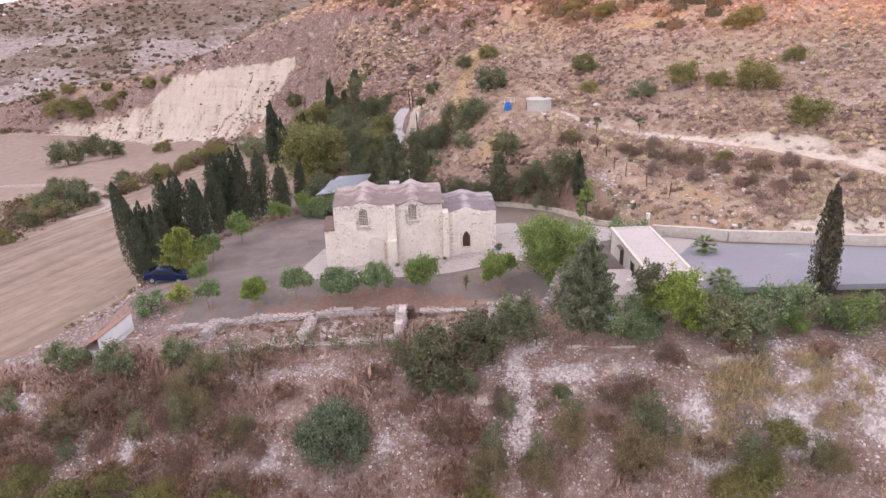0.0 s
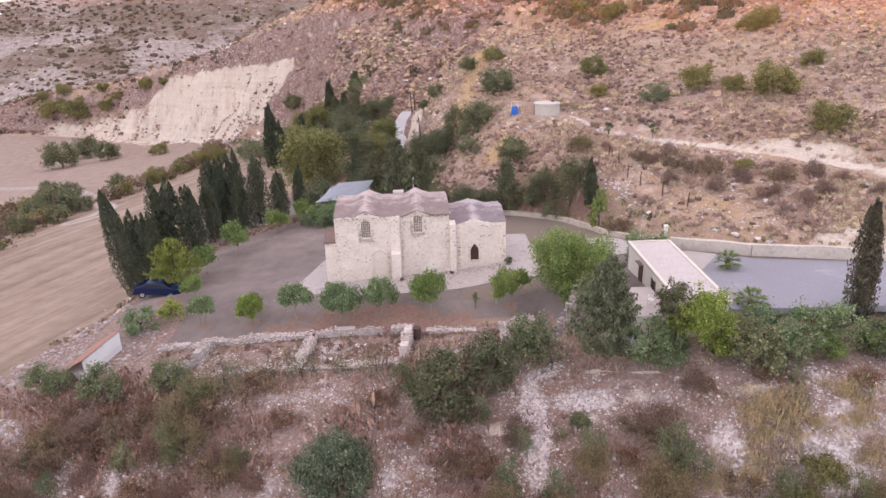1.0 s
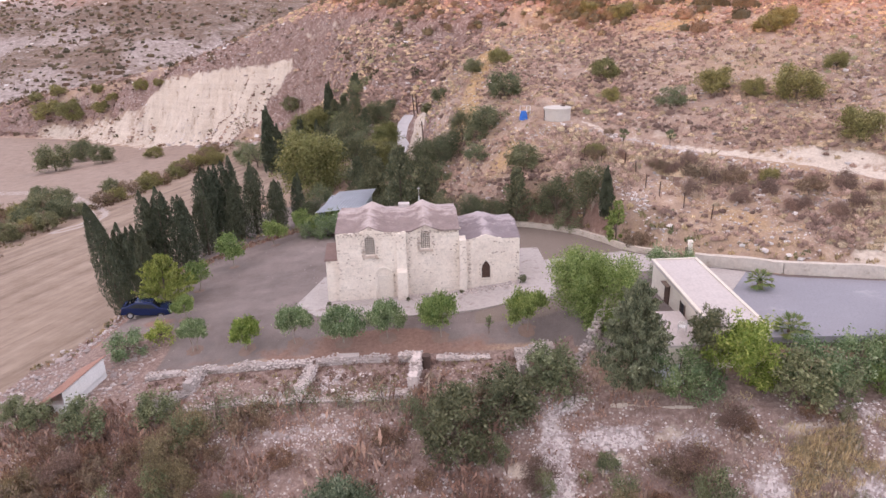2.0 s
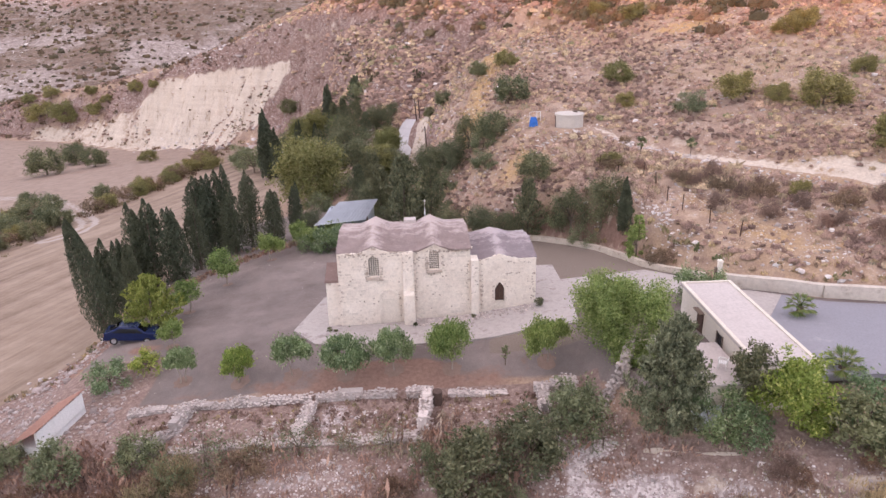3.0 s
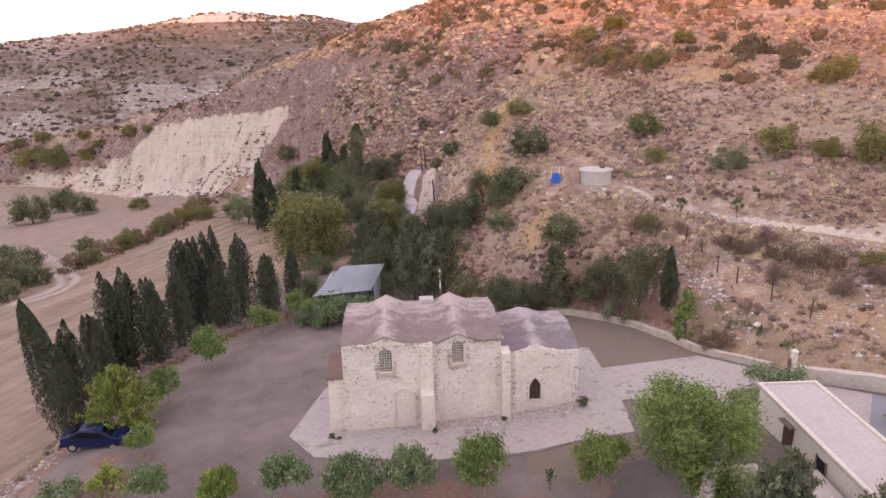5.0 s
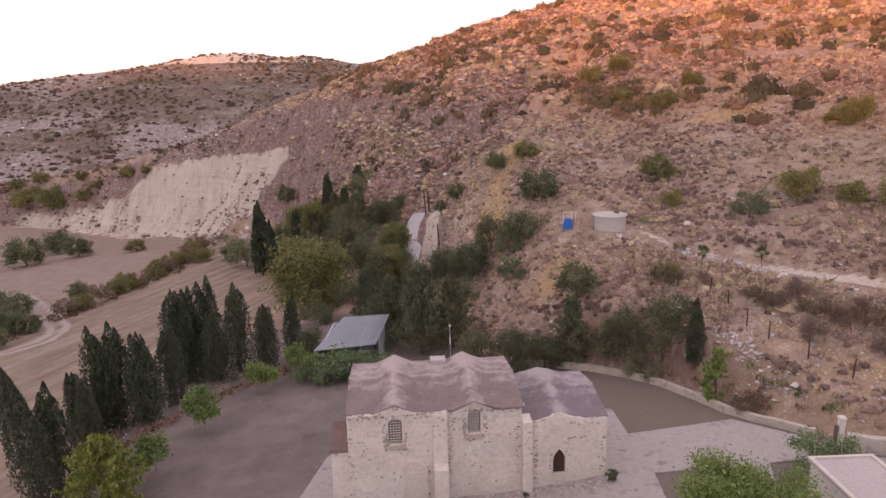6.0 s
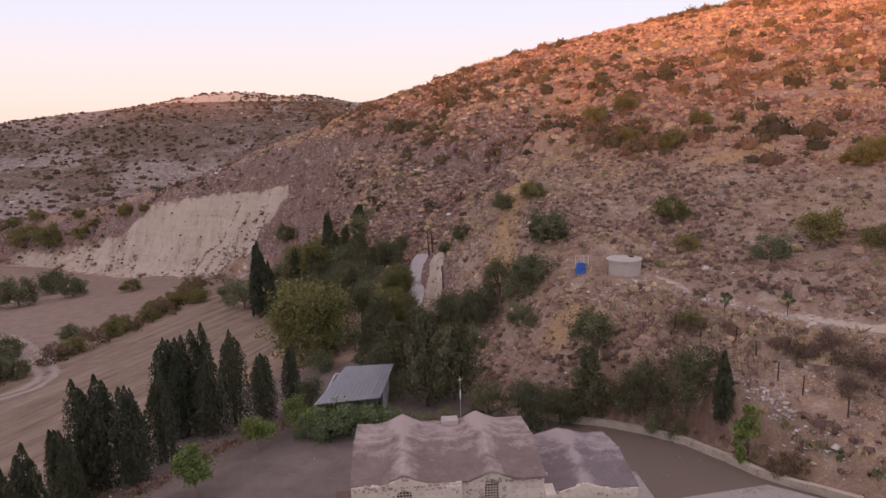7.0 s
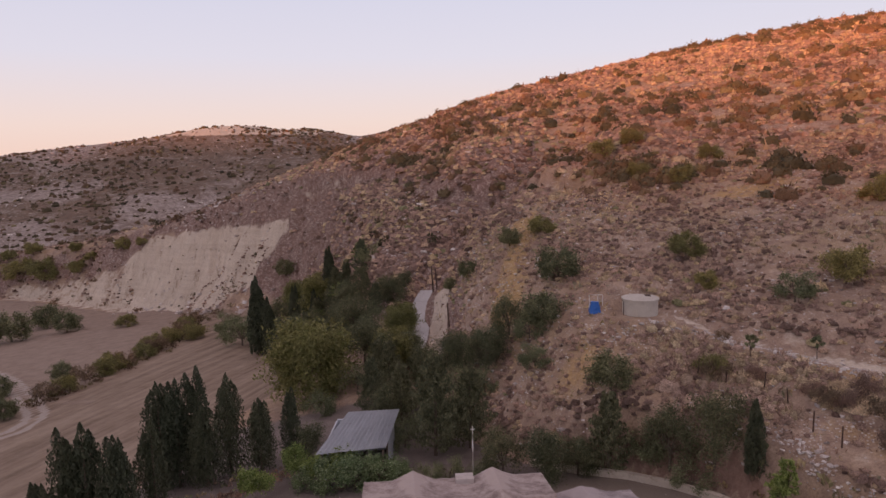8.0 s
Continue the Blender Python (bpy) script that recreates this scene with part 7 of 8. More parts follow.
row_of(brown, [(-70, 135, 0, 1.7), (-68.5, 144.5, 60, 1.8), (-66.5, 155, 120, 1.7), (-65.2, 167, 180, 1.8), (-67, 184, 240, 1.9), (-69.5, 197, 300, 2.0), (-73.5, 114, 30, 1.5), (-77, 124, 90, 1.6), (-79, 133, 150, 1.8), (-84, 140, 210, 1.6), (-75.5, 107, 270, 1.5), (-80.5, 118, 330, 1.7), (15.8, 85.0, 0, 1.05), (18.4, 90.3, 40, 0.6), (24.5, 76.5, 100, 1.1), (21.5, 79.5, 160, 0.9), (27.5, 74.5, 220, 1.1), (33, 70, 300, 1.1), (18.0, 71.2, 20, 0.8), (16.9, 70.8, 80, 0.8), (12.0, 41.2, 140, 0.9), (17.5, 37.4, 200, 1.0),
               (-14.8, 45.2, 320, 1.2), (-18.8, 44.0, 50, 1.4), (-23.6, 42.6, 110, 1.2), (-28.0, 41.4, 170, 1.4), (-0.4, 39.0, 350, 1.0), (-16, 39.5, 20, 1.2), (12.5, 36.2, 10, 1.0)])
scatter = random.Random(77)
for k in range(16):
    x, y = scatter.uniform(-36, 2), scatter.uniform(34.5, 45.5)
    if kinds_of_ground(np.array([x]), np.array([y]), np.array([0.0]))["chips"][0] < 0.3 and not (-11 < x < -5 and y > 36):
        plant((rusty, brown, tallw, brown)[k % 4], x, y, scatter.uniform(0, 360), scatter.uniform(0.45, 0.95))
for k, (x, y) in enumerate(((18.5, 84.0), (21.0, 80.5), (22.6, 78.4), (24.6, 79.4), (26.2, 75.6), (28.2, 76.4), (30.0, 72.0), (27.0, 71.2), (32.0, 68.4), (34.2, 71.6), (36.0, 67.0), (33.6, 65.6), (38.2, 68.4), (40.0, 64.6), (23.4, 74.2), (36.8, 70.6), (30.6, 68.6))):
    plant(mauve, x, y, 67 * k, 0.62 + 0.08 * (k % 4))
sapling = round_tree("tree", "thin sapling beside the hillside track", "tree", 74, 2.4, 0.8, 0.9, OLIVE_LEAF, "", 30, 26, 0.13, thick=0.04)
row_of(sapling, [(19.2, 86.6, 0, 1.0), (24.6, 86.2, 100, 0.9)])
p = palm(81, 0.75)
row_of(p, [(23.5, 57.3, 0, 1.0), (21.9, 48.6, 60, 1.15)])
p2 = palm(82, 4.2, 20, 1.9)
row_of(p2, [(-26.5, 160.5, 0, 1.2), (-30.5, 158.5, 100, 1.0), (-22.4, 163, 200, 1.1)])

# ---- scrub, dry grass and loose stones ----
def tufts(name, label, category, places, sizes, tones, blades, material, seed, flat=0.62, blade=0.55, stretch=1.5, up=0.4):
    """Low plants in one mesh: each a half-ball of leaf sprays with a tone of its own."""
    rng = np.random.default_rng(seed)
    n = len(places)
    d = rng.normal(size=(n, blades, 3))
    d /= np.linalg.norm(d, axis=2)[:, :, None]
    d[:, :, 2] = np.abs(d[:, :, 2])
    r = sizes[:, None] * (0.35 + 0.65 * rng.random((n, blades)))
    p = places[:, None, :] + d * r[:, :, None] * np.array([1, 1, flat])
    p[:, :, 2] += 0.02
    data = leaves(name, p.reshape(-1, 3), np.repeat(sizes * blade, blades) * rng.uniform(0.6, 1.3, n * blades), rng, material, up, stretch)
    data.attributes.new("tone", "FLOAT", "FACE").data.foreach_set("value", np.repeat(tones, blades).astype(np.float32))
    return tagged(new(name, data), label, category, kind="stuff")


def sown(rng, n, x0, x1, y0, y1, keep):
    x, y = rng.uniform(x0, x1, n), rng.uniform(y0, y1, n)
    k = keep(x, y) > rng.random(n)
    x, y = x[k], y[k]
    return np.stack([x, y, ground(x, y)], 1)


def open_hill(x, y):
    """Wild ground of the hill, clear of the track, the gully and the chalk."""
    s, _ = along(HILL_FOOT, x, y)
    t, _ = along(TRACK, x, y)
    g, _ = along(GULLY, x, y)
    chalk = (s < 20) * (x < -36) * (y > 150) * (x > -120)
    return sstep(0.8, 2.5, s) * sstep(1.2, 2.6, np.abs(t + 0.3) + 9 * (x < 11)) * sstep(2.6, 4.0, np.hypot(x - PAD[0], y - PAD[1])) * sstep(1.0, 2.2, np.abs(g)) * np.where(chalk, 0.12, 1.0)


def wild_hill(x, y):
    return open_hill(x, y) * (0.45 + 0.9 * fractal(x, y, 11, 51, 3))


rng = np.random.default_rng(7)


def cushions(name, label, category, places, sizes, tones, material, seed, flat=0.8, sprays=5, shoot=1.0, k=6):
    """Low thorny cushion plants in one mesh: each an uneven dome of twigs with a few shoots standing out of it."""
    rng = np.random.default_rng(seed)
    n = len(places)
    turn = 2 * np.pi * (np.arange(k)[None] + rng.uniform(-0.25, 0.25, (n, k))) / k
    rows = []
    for reach, up in ((0.86, -0.12), (0.72, 0.45)):
        r = sizes[:, None] * reach * rng.uniform(0.68, 1.25, (n, k))
        rows.append(np.stack([r * np.cos(turn), r * np.sin(turn), flat * sizes[:, None] * up * rng.uniform(0.7, 1.35, (n, k))], 2))
    top = np.stack([sizes * rng.normal(0, 0.18, n), sizes * rng.normal(0, 0.18, n), flat * sizes * rng.uniform(0.6, 0.9, n)], 1)[:, None]
    verts = np.concatenate([rows[0], rows[1], top], 1) + places[:, None, :]
    a, b = np.arange(k), (np.arange(k) + 1) % k
    quads = np.stack([a, b, b + k, a + k], 1)
    tips = np.stack([a + k, b + k, np.full(k, 2 * k)], 1)
    m = 2 * k + 1
    base = m * np.arange(n)[:, None, None]
    loops = np.concatenate([(quads[None] + base).reshape(n, -1), (tips[None] + base).reshape(n, -1)], 1)
    size = np.tile(np.concatenate([np.full(k, 4), np.full(k, 3)]), n)
    verts, loops = verts.reshape(-1, 3), loops.ravel()
    d = rng.normal(size=(n * sprays, 3))
    d[:, 2] = np.abs(d[:, 2]) + 0.3
    d /= np.linalg.norm(d, axis=1)[:, None]
    wide = np.repeat(sizes, sprays)[:, None]
    root = np.repeat(places, sprays, 0) + d * wide * (1 - 0.5 * shoot) * np.array([1, 1, flat])
    tip = root + (d + 0.35 * rng.normal(size=d.shape)) * wide * shoot * rng.uniform(0.4, 0.75, (n * sprays, 1))
    side = np.cross(d, rng.normal(size=d.shape))
    side = side / np.linalg.norm(side, axis=1)[:, None] * wide * 0.2 * shoot
    shoots = np.stack([root - side, root + side, tip], 1).reshape(-1, 3)
    loops = np.concatenate([loops, len(verts) + np.arange(len(shoots))])
    verts = np.concatenate([verts, shoots])
    size = np.concatenate([size, np.full(n * sprays, 3)])
    data = bpy.data.meshes.new(name)
    data.vertices.add(len(verts))
    data.vertices.foreach_set("co", verts.ravel())
    data.loops.add(len(loops))
    data.loops.foreach_set("vertex_index", loops.astype(np.int32))
    data.polygons.add(len(size))
    data.polygons.foreach_set("loop_start", np.concatenate([[0], np.cumsum(size)[:-1]]).astype(np.int32))
    data.update(calc_edges=True)
    data.attributes.new("tone", "FLOAT", "FACE").data.foreach_set("value", np.concatenate([np.repeat(tones, 2 * k), np.repeat(tones, sprays)]).astype(np.float32))
    data.materials.append(material)
    return tagged(new(name, data), label, category, kind="stuff")


def contour(x, y, size, seed):
    """Uneven strips that run along the hillside's contours."""
    return fractal((0.8 * x - 0.6 * y) * 0.3, 0.6 * x + 0.8 * y, size, seed, 3)


def thorny(x, y):
    k = kinds_of_ground(x, y, ground(x, y))
    t, _ = along(TRACK, x, y)
    below = sstep(0.5, -2.5, t) * sstep(8, 12, x)
    return open_hill(x, y) * np.clip(0.6 + 0.9 * contour(x, y, 3.2, 81) + 0.35 * fractal(x, y, 17, 82, 2), 0.06, 1) * (1 - np.clip(1.1 * k["straw"], 0, 0.9)) * (1 - np.clip(1.4 * k["chalk"], 0, 1)) * (1 - 0.6 * below)


p = sown(rng, 40000, -14, 85, 62, 140, thorny)
cushions("hillside_scrub", "low purple-brown thorny cushions over the hillside", "scrub", p, rng.gamma(5, 0.05, len(p)) + 0.1, np.clip(rng.normal(0.45, 0.24, len(p)) + 0.35 * fractal(p[:, 0], p[:, 1], 14, 52), 0, 1), THORN, 1)
p = sown(rng, 52000, -70, 150, 138, 262, thorny)
cushions("hillside_scrub", "low purple-brown thorny cushions on the upper hillside", "scrub", p, rng.gamma(6, 0.08, len(p)) + 0.2, np.clip(rng.normal(0.47, 0.25, len(p)) + 0.35 * fractal(p[:, 0], p[:, 1], 20, 52), 0, 1), THORN, 2, 0.8, 2, k=5)
p = sown(rng, 12000, -14, 85, 62, 140, lambda x, y: open_hill(x, y) * (0.35 + fractal(x, y, 9, 83, 3)))
tufts("dry_grass", "dry straw and rusty grass between the thorny cushions", "grass", p, rng.gamma(4, 0.06, len(p)) + 0.1, np.clip(rng.normal(0.72, 0.2, len(p)), 0, 0.95), 7, BRUSH, 21, 0.9, 0.3, 3.0, 0.9)


def belts(x, y):
    """Where the larger bushes gather: two belts across the hill and the crest."""
    low = np.exp(-((0.6 * x + 0.8 * y - 126 - 4 * fractal(x, y, 20, 84, 2)) / 7) ** 2) * sstep(12, 20, x) * sstep(62, 45, x)
    high = sstep(140, 160, 0.6 * x + 0.8 * y) * np.clip(0.42 + 1.1 * contour(x, y, 11, 85), 0, 1)
    edge = np.exp(-(along(RIM, x, y)[0] - 4) ** 2 / 12) * 0.5
    return wild_hill(x, y).clip(0, 1) * np.clip(0.8 * low + 0.6 * high + edge, 0, 1)


p = sown(rng, 16000, -40, 120, 118, 262, lambda x, y: belts(x, y) * (y < 246))
r = np.minimum(rng.gamma(4, 0.24, len(p)) + 0.45, 2.7)
tone = np.clip(rng.normal(0.45, 0.25, len(p)) + 0.5 * fractal(p[:, 0], p[:, 1], 12, 86, 2), 0, 1)
cushions("bush_wood", "dark twiggy hearts of the hillside bushes", "bushes", p, 0.86 * r, 0.85 * tone, HILL_BUSH, 22, 1.0, 16, 0.42)
tufts("hillside_bushes", "round olive and rusty bushes in clumps on the upper hillside", "bushes", p, r, tone, 34, HILL_BUSH, 15, 1.0, 0.2, 1.2)
p = sown(rng, 1500, 40, 200, 150, 262, lambda x, y: belts(x, y) * (x > 118) * (y < 246))
tufts("hillside_bushes", "round bushes on the far shoulder of the hill", "bushes", p, np.minimum(rng.gamma(6, 0.2, len(p)) + 0.5, 2.6), np.clip(rng.normal(0.45, 0.22, len(p)), 0, 1), 30, HILL_BUSH, 23, 0.85, 0.3)
p = sown(rng, 700, -210, -70, 195, 300, lambda x, y: wild_hill(x, y) * (y < np.interp(x, CREST_X, CREST_Y) - 2))
tufts("spur_bushes", "dark round bushes on the low end of the spur", "bushes", p, np.minimum(rng.gamma(5, 0.24, len(p)) + 0.5, 2.6), np.clip(rng.normal(0.4, 0.25, len(p)), 0, 1), 80, HILL_BUSH, 16, 0.8, 0.2)


def toe(x, y):
    s, _ = along(HILL_FOOT, x, y)
    return sstep(2.5, 4.5, s) * sstep(26, 17, s) * sstep(-1.6, -3.4, along(TRACK, x, y)[0]) * sstep(9, 13, x) * sstep(3.0, 4.5, np.hypot(x - PAD[0], y - PAD[1])) * (0.45 + 1.0 * fractal(x, y, 7, 66, 3))


p = sown(rng, 15000, 8, 62, 50, 98, toe)
toe_tone = np.clip(rng.normal(0.5, 0.2, len(p)) + 0.5 * fractal(p[:, 0], p[:, 1], 6, 91), 0, 1)
cushions("toe_brush", "soft rusty and straw-coloured bushes at the foot of the hill", "brush", p, rng.gamma(5, 0.06, len(p)) + 0.1, toe_tone, TOE, 12, 0.95, 16)
tufts("toe_grass", "dry grass among the rusty bushes", "grass", p[::2], rng.gamma(4, 0.08, len(p[::2])) + 0.15, np.clip(toe_tone[::2] + 0.05, 0, 0.9), 12, TOE, 26, 0.9, 0.12, 4.0, 0.9)
p = sown(rng, 9000, -60, 60, -30, 27.5, lambda x, y: 0.35 + 0.6 * fractal(x, y, 8, 67, 3))
tufts("slope_brush", "dry brown brush further down the slope", "brush", p, rng.gamma(4, 0.12, len(p)) + 0.15, np.clip(rng.normal(0.36, 0.18, len(p)), 0, 0.86), 9, BRUSH, 13, 0.9, 0.3, 2.6, 0.8)
def far_thicket(x, y):
    """Bushes of the far hill: bands along its slope, thick on its summit and at its east end."""
    z = ground(x, y, False)
    return np.clip(0.22 + 0.9 * fractal(x, y, 45, 53) + 0.5 * fractal(x / 4, z, 5, 87, 2), 0, 1) + 0.9 * np.exp(-((x + 85) / 55) ** 2 - ((y - 590) / 60) ** 2) + 0.8 * np.exp(-((x + 330) / 40) ** 2 - ((y - 560) / 40) ** 2) + 0.7 * np.exp(-((x + 228) / 22) ** 2 - ((y - 492) / 22) ** 2) + 0.5 * np.exp(-((x + 297) / 22) ** 2 - ((y - 526) / 16) ** 2) + 0.6 * np.exp(-((x + 212) / 22) ** 2 - ((y - 543) / 14) ** 2) - 0.3 * np.exp(-((x + 185) / 30) ** 2 - ((y - 468) / 20) ** 2)


p = sown(rng, 24000, -520, 220, 290, 760, far_thicket)
cushions("far_scrub", "dark bushes and scrub on the far hills", "scrub", p, rng.gamma(3, 0.33, len(p)) + 0.35, np.clip(rng.normal(0.4, 0.25, len(p)), 0, 1), DARK_SCRUB, 3, 0.85, 3, k=5)


p = np.concatenate([np.stack([cx + rng.normal(0, 0.6, 20), cy + rng.normal(0, 0.4, 20)], 1) for cx, cy in ((19.5, 40.2), (20.6, 40.8), (18.9, 38.4), (16.2, 38.3), (25.5, 39.6), (25.8, 38.1), (22.6, 39.6), (13.2, 41.4), (28.4, 39.0), (31.5, 40.2), (19.8, 40.4), (21.9, 40.7), (25.5, 41.0), (21.3, 40.0), (19.2, 39.2))])
p = np.concatenate([p, ground(p[:, 0], p[:, 1])[:, None]], 1)
tufts("straw_grass", "clumps of tall straw-yellow dry grass on the slope", "grass", p, rng.uniform(0.3, 0.75, len(p)), np.clip(rng.normal(0.9, 0.08, len(p)), 0.72, 1), 80, BRUSH, 9, 1.1, 0.07, 8.0, 1.2)


def spur_keep(x, y):
    s, _ = along(HILL_FOOT, x, y)
    return sstep(2, 6, s) * sstep(2.0, 3.2, np.abs(along(GULLY, x, y)[0]) + 9 * (y > 141)) * (1 - np.clip(1.3 * kinds_of_ground(x, y, ground(x, y))["chalk"], 0, 0.96)) * (1 - 0.7 * kinds_of_ground(x, y, ground(x, y))["straw"]) * (x < 6) * (0.32 + 1.1 * fractal(x, y, 16, 68, 3))


p = sown(rng, 30000, -190, 8, 132, 300, lambda x, y: np.clip(1.3 * spur_keep(x, y) + 0.15, 0, 1) * (spur_keep(x, y) > 0.02))
cushions("spur_scrub", "purple-brown thorny cushions all over the spur", "scrub", p, rng.gamma(6, 0.07, len(p)) + 0.15, np.clip(rng.normal(0.2, 0.2, len(p)) + 0.45 * fractal(p[:, 0], p[:, 1], 12, 88), 0, 0.8), THORN, 14)
p = sown(rng, 2400, -190, 8, 150, 300, spur_keep)
tufts("spur_bushes", "dark olive and brown bushes scattered over the spur", "bushes", p, np.minimum(rng.gamma(4, 0.25, len(p)) + 0.4, 2.0), np.clip(rng.normal(0.4, 0.25, len(p)), 0, 1), 50, HILL_BUSH, 24, 0.85, 0.22)
p = sown(rng, 460, -110, -48, 195, 255, lambda x, y: 0.25 + 0.8 * fractal((x - 0.7 * y) / 1.0, (x + y) * 0.2, 9, 89, 2) - 0.9 * (kinds_of_ground(x, y, ground(x, y))["chalk"] < 0.3))
cushions("cliff_tufts", "small dark tufts growing on the chalk face", "scrub", p, rng.gamma(4, 0.08, len(p)) + 0.12, np.clip(rng.normal(0.3, 0.15, len(p)), 0, 1), HILL_BUSH, 25)

def ribs(x, y):
    """Slanting ribs of harder stone at the east end of the chalk face."""
    z = ground(x, y)
    east = np.interp(z, (-15.6, -11.7, -7.3, 0.5, 7.4), (-66.6, -63.7, -58.4, -53.4, -46.6))
    d = x - east + 1.2 * fractal(x, y, 7, 96, 2)
    lines = np.max([np.exp(-((d + k) / 0.5) ** 2) for k in (1.5, 4.2, 7.5, 12.0)], 0)
    return lines * (kinds_of_ground(x, y, z)["chalk"] > 0.3) * sstep(5, 1, z) * (x < -48)


p = sown(rng, 9000, -92, -48, 200, 235, ribs)
cushions("cliff_ribs", "brown knobs of harder stone in ribs on the chalk face", "stones", p, rng.gamma(4, 0.06, len(p)) + 0.1, np.clip(rng.normal(0.25, 0.2, len(p)), 0, 1), THORN, 27, 0.9, 0)


def slope_keep(x, y):
    k = kinds_of_ground(x, y, 0 * x)
    return sstep(49.5, 47, y) * (1 - np.clip(1.7 * np.maximum(k["chips"], k["chalk"]), 0, 0.97)) * (0.62 + 0.7 * fractal(x, y, 5, 54, 3)) * (1 - sstep(14, 19, x) * sstep(41.6, 42.2, y))


p = sown(rng, 17000, -50, 48, 27, 49.5, slope_keep)
tufts("slope_brush", "dry brown and grey brush on the steep slope", "brush", p, rng.gamma(4, 0.1, len(p)) * np.where(p[:, 0] < 2, 1.2, 1.0) + 0.1, np.clip(rng.normal(0.36, 0.14, len(p)) + 0.35 * fractal(p[:, 0], p[:, 1], 8, 55) + 0.2 * sstep(8, 18, p[:, 0]), 0, 0.86), 18, BRUSH, 4, 0.9, 0.17, 3.4, 0.9)
p = sown(rng, 900, -24, 7, 47.8, 51.5, lambda x, y: 0.6 + 0.6 * fractal(x, y, 4, 56))
tufts("ruin_weeds", "dry weeds between the ruined walls", "weeds", p, rng.uniform(0.1, 0.32, len(p)), np.clip(rng.normal(0.45, 0.2, len(p)), 0, 1), 16, SCRUB, 5, 0.9, 0.4, 2.2, 0.9)


def field_edge(x, y):
    a, _ = along([(-70, 135), (-68, 148), (-65.5, 158), (-65.2, 170), (-70, 200), (-66, 214)], x, y)
    b, _ = along([(-86, 142), (-76, 130), (-73, 122), (-72, 108), (-74, 90)], x, y)
    return np.maximum(0.8 * np.exp(-(a / 2.6) ** 2), 0.9 * np.exp(-((b + 7) / 6.0) ** 2)) - 0.03


p = sown(rng, 12000, -130, -33, 60, 220, field_edge)
tufts("field_scrub", "brown and green scrub along the field margins", "scrub", p, rng.uniform(0.4, 1.2, len(p)), np.clip(rng.normal(0.75, 0.2, len(p)), 0, 1), 26, DARK_SCRUB, 6, 0.95, 0.28)


def bank(x, y):
    a, _ = along([(-37.5, 58.0), (-34.5, 62.5), (-34.5, 72), (-33, 82), (-27, 88.5), (-20, 89)], x, y)
    b, _ = along([(7, 84.5), (13.5, 81), (17.5, 74), (21, 68), (27, 63), (45, 57)], x, y)
    return np.maximum(0.5 * np.exp(-(a / 1.0) ** 2), 0.8 * np.exp(-(b / 0.7) ** 2))


p = sown(rng, 9000, -40, 46, 56, 92, bank)
tufts("bank_weeds", "green and dry weeds along the walls and banks", "weeds", p, rng.uniform(0.15, 0.4, len(p)) * np.where((p[:, 0] > 13) & (p[:, 0] < 22), 1.6, 1.0), np.clip(rng.normal(0.75, 0.2, len(p)), 0, 1), 14, SCRUB, 7, 0.9, 0.45, 2.0, 0.8)


p = sown(rng, 5200, -34, -18, 64, 92, lambda x, y: np.exp(-((along([(-31.6, 66.0), (-31.0, 75.5), (-29.2, 79.0), (-25.2, 84.8), (-20.5, 88.2)], x, y)[0] - 0.4) / 0.8) ** 2))
tufts("border_plants", "rusty and green low plants along the foot of the cypresses", "plants", p, rng.uniform(0.15, 0.42, len(p)), np.clip(rng.normal(0.42, 0.2, len(p)), 0, 0.85), 14, BRUSH, 10, 0.9, 0.4, 2.0, 0.8)


def pebbles(name, label, places, sizes, tones, seed):
    """Loose stones in one mesh, eight-cornered and uneven."""
    rng = np.random.default_rng(seed)
    n = len(places)
    corner = np.array([(x, y, z) for z in (-0.5, 0.5) for x, y in ((-1, -1), (1, -1), (1, 1), (-1, 1))], float) * 0.5
    c = corner[None] * rng.uniform(0.6, 1.3, (n, 1, 3)) * (1 + 0.25 * rng.normal(size=(n, 8, 1))) * sizes[:, None, None]
    a = rng.random(n) * 6.28
    ca, sa = np.cos(a)[:, None], np.sin(a)[:, None]
    x, y = c[:, :, 0] * ca - c[:, :, 1] * sa, c[:, :, 0] * sa + c[:, :, 1] * ca
    verts = np.stack([x, y, c[:, :, 2] + 0.1 * sizes[:, None]], 2) + places[:, None, :]
    quad = np.array([(4, 5, 6, 7), (0, 1, 5, 4), (1, 2, 6, 5), (2, 3, 7, 6), (3, 0, 4, 7)])
    faces = (quad[None] + 8 * np.arange(n)[:, None, None]).reshape(-1, 4)
    data = bpy.data.meshes.new(name)
    data.vertices.add(8 * n)
    data.vertices.foreach_set("co", verts.ravel())
    data.loops.add(faces.size)
    data.loops.foreach_set("vertex_index", faces.ravel().astype(np.int32))
    data.polygons.add(len(faces))
    data.polygons.foreach_set("loop_start", np.arange(0, faces.size, 4, dtype=np.int32))
    data.update(calc_edges=True)
    data.attributes.new("tone", "FLOAT", "FACE").data.foreach_set("value", np.repeat(tones, 5).astype(np.float32))
    data.materials.append(LOOSE_STONE)
    return tagged(new(name, data), label, "stones", kind="stuff")


def slope_stone(x, y):
    return sstep(51.5, 48, y) * (0.03 + 0.5 * fractal(x, y, 4.5, 57, 3) + 2.2 * kinds_of_ground(x, y, 0 * x)["chips"])


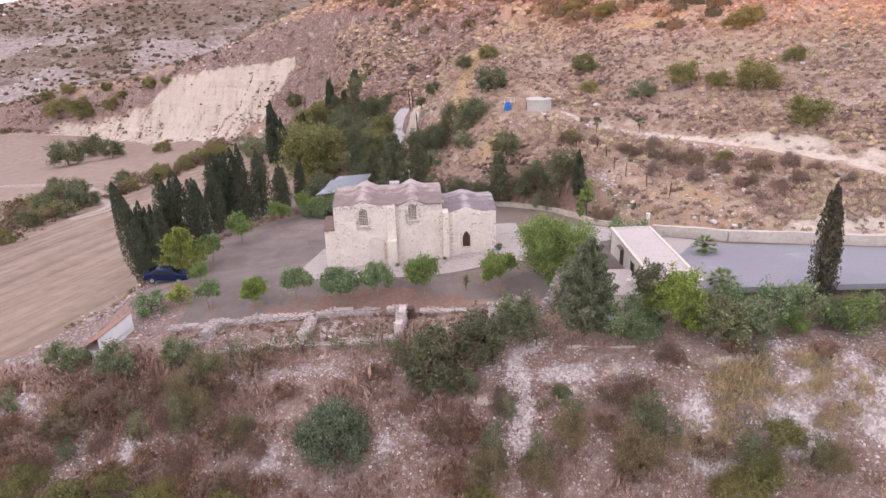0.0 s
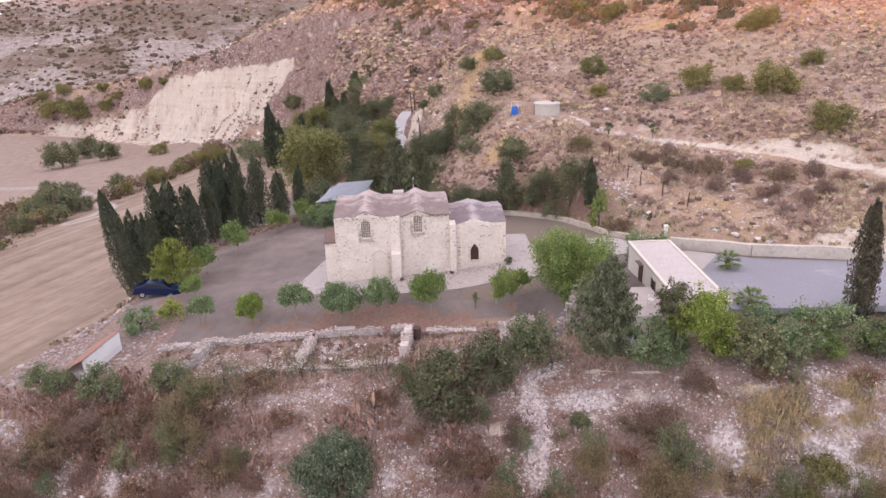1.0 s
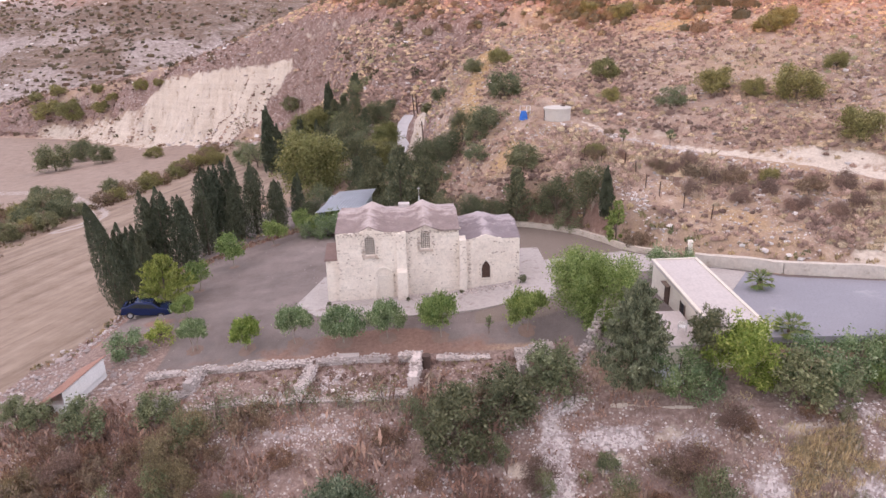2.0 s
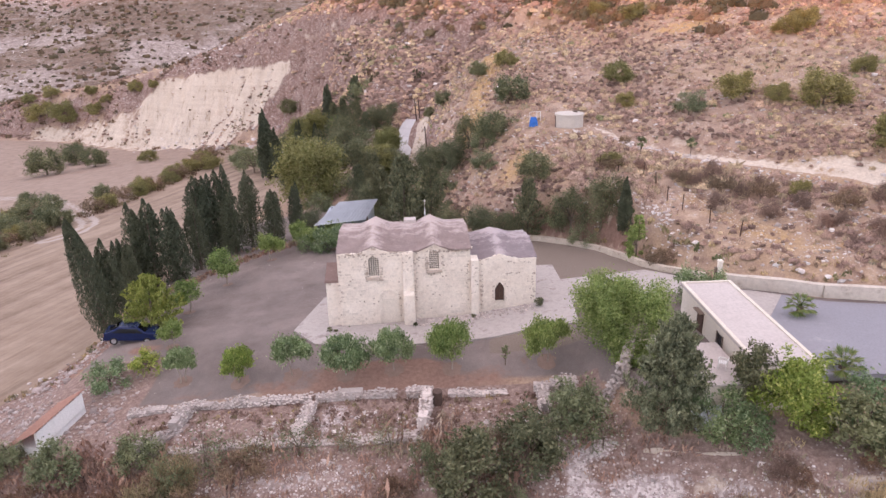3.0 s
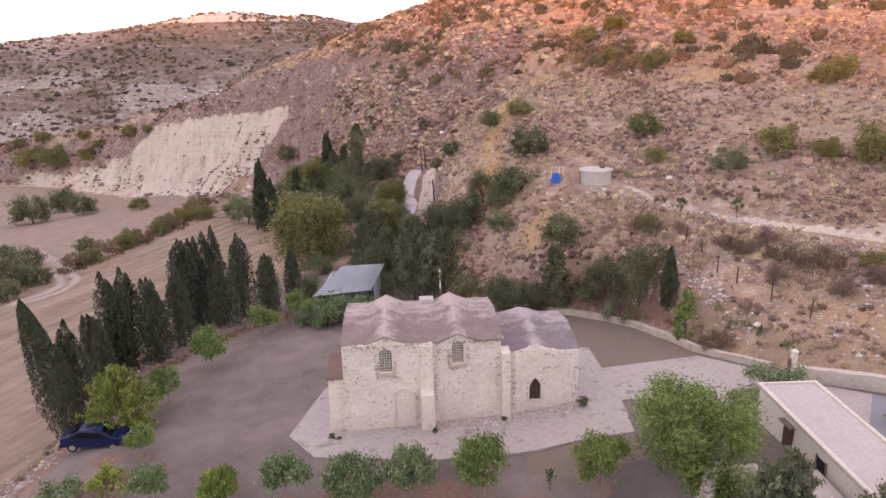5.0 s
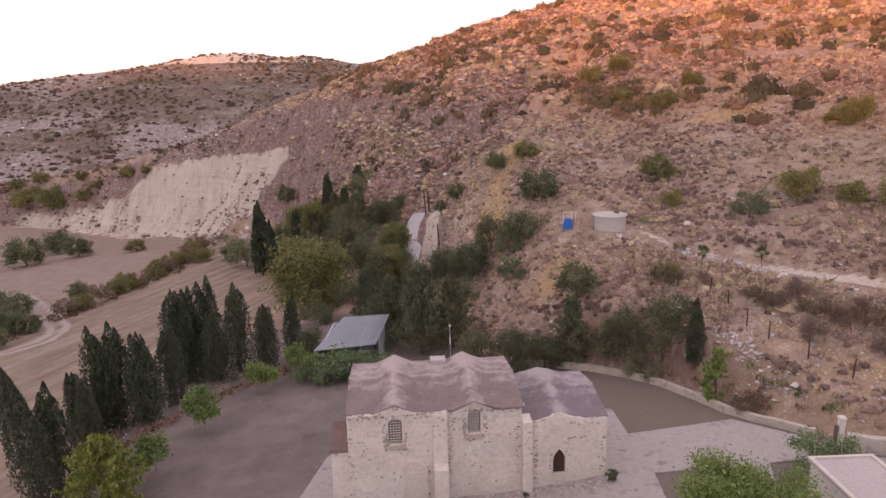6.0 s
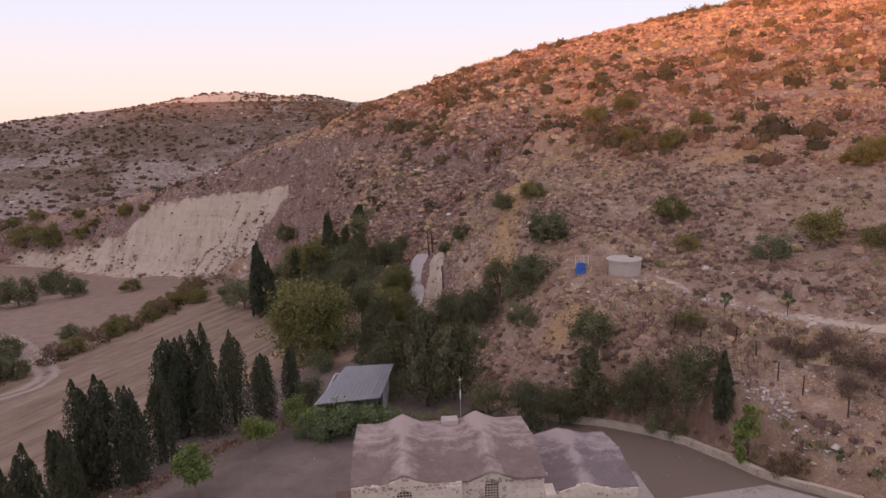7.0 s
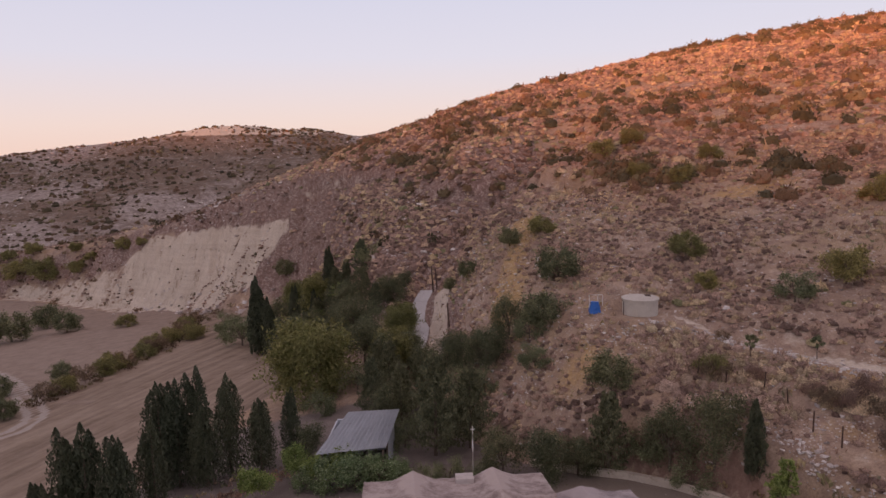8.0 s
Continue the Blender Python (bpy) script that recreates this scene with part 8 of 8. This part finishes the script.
p = sown(rng, 70000, -46, 46, 31, 51.5, slope_stone)
pebbles("slope_stones", "loose pale limestone scattered down the slope", p, rng.gamma(1.6, 0.032, len(p)) + 0.025, rng.random(len(p)), 1)
p = sown(rng, 26000, -14, 80, 64, 150, lambda x, y: (open_hill(x, y) > 0.05) * (0.28 + 0.9 * fractal(x, y, 7, 58, 3)))
pebbles("hillside_stones", "loose pale stones on the hillside", p, rng.gamma(2.0, 0.055, len(p)) + 0.05, rng.random(len(p)), 2)
p = sown(rng, 16000, -42, 46, 54, 92, lambda x, y: 0.9 * bank(x, y) * (0.5 + 0.8 * fractal(x, y, 3, 59)))
pebbles("bank_stones", "field stones along the banks", p, rng.gamma(2.0, 0.055, len(p)) + 0.05, rng.random(len(p)), 3)
p = sown(rng, 5200, -40, -24, 50, 67, lambda x, y: np.maximum(0.8 * np.exp(-((x + 34.4 - 0.25 * (y - 61)) / 1.7) ** 2), 0.45 * sstep(58.5, 56, y - 0.4 * (x + 26)) * sstep(-24, -27, x)))
pebbles("bank_rubble", "pale and rusty rubble heaped on the west bank", p, rng.gamma(1.7, 0.06, len(p)) + 0.04, rng.random(len(p)) ** 2 * 0.5, 6)
def old_walls(x, y):
    """Tumbled field walls: one down the slope beside the garden, one along the brow above it."""
    a, _ = along([(15.2, 84.0), (16.2, 80.5), (17.6, 76.4), (18.8, 72.6), (20.2, 69.6)], x, y)
    b, _ = along([(9.0, 93.6), (13.4, 93.2), (18.6, 91.6), (23.6, 86.4), (28.5, 79.6), (34, 74)], x, y)
    return np.maximum(0.95 * np.exp(-(a / 0.55) ** 2), 0.5 * np.exp(-(b / 1.0) ** 2))


p = sown(rng, 22000, 6, 40, 66, 97, old_walls)
pebbles("wall_stones", "tumbled pale stones of old field walls on the hillside", p, rng.gamma(2.2, 0.045, len(p)) + 0.05, 0.3 + 0.6 * rng.random(len(p)), 9)
p = sown(rng, 2600, -110, -30, 175, 240, lambda x, y: 0.5 * (wild_hill(x, y) < 0.2) * (np.abs(along(HILL_FOOT, x, y)[0] - 2) < 4))
pebbles("cliff_stones", "pale fallen blocks below the chalk cliff", p, rng.gamma(2.0, 0.25, len(p)) + 0.1, rng.random(len(p)), 4)
p = sown(rng, 3000, -33, 14, 54, 84, lambda x, y: 0.15 + 0.3 * fractal(x, y, 5, 60))
pebbles("court_gravel", "small stones on the trodden court", p, rng.uniform(0.02, 0.07, len(p)), 0.5 * rng.random(len(p)), 5)

p = sown(rng, 26000, -120, 10, 132, 270, lambda x, y: np.clip(spur_keep(x, y) + 0.2, 0, 1) * (along(HILL_FOOT, x, y)[0] > 2.5) * (0.35 + 0.9 * fractal((x + 0.4 * y), (0.4 * x - y) * 0.22, 4, 90, 2)))
pebbles("spur_stones", "pale stones on the slope of the spur", p, rng.gamma(2.0, 0.13, len(p)) + 0.12, rng.random(len(p)), 7)
p = sown(rng, 9000, -420, 120, 330, 660, lambda x, y: 0.25 - 0.9 * fractal(x, y, 45, 53))
pebbles("far_stones", "pale rock outcrops on the far hill", p, rng.gamma(2.0, 0.3, len(p)) + 0.25, rng.random(len(p)), 8)
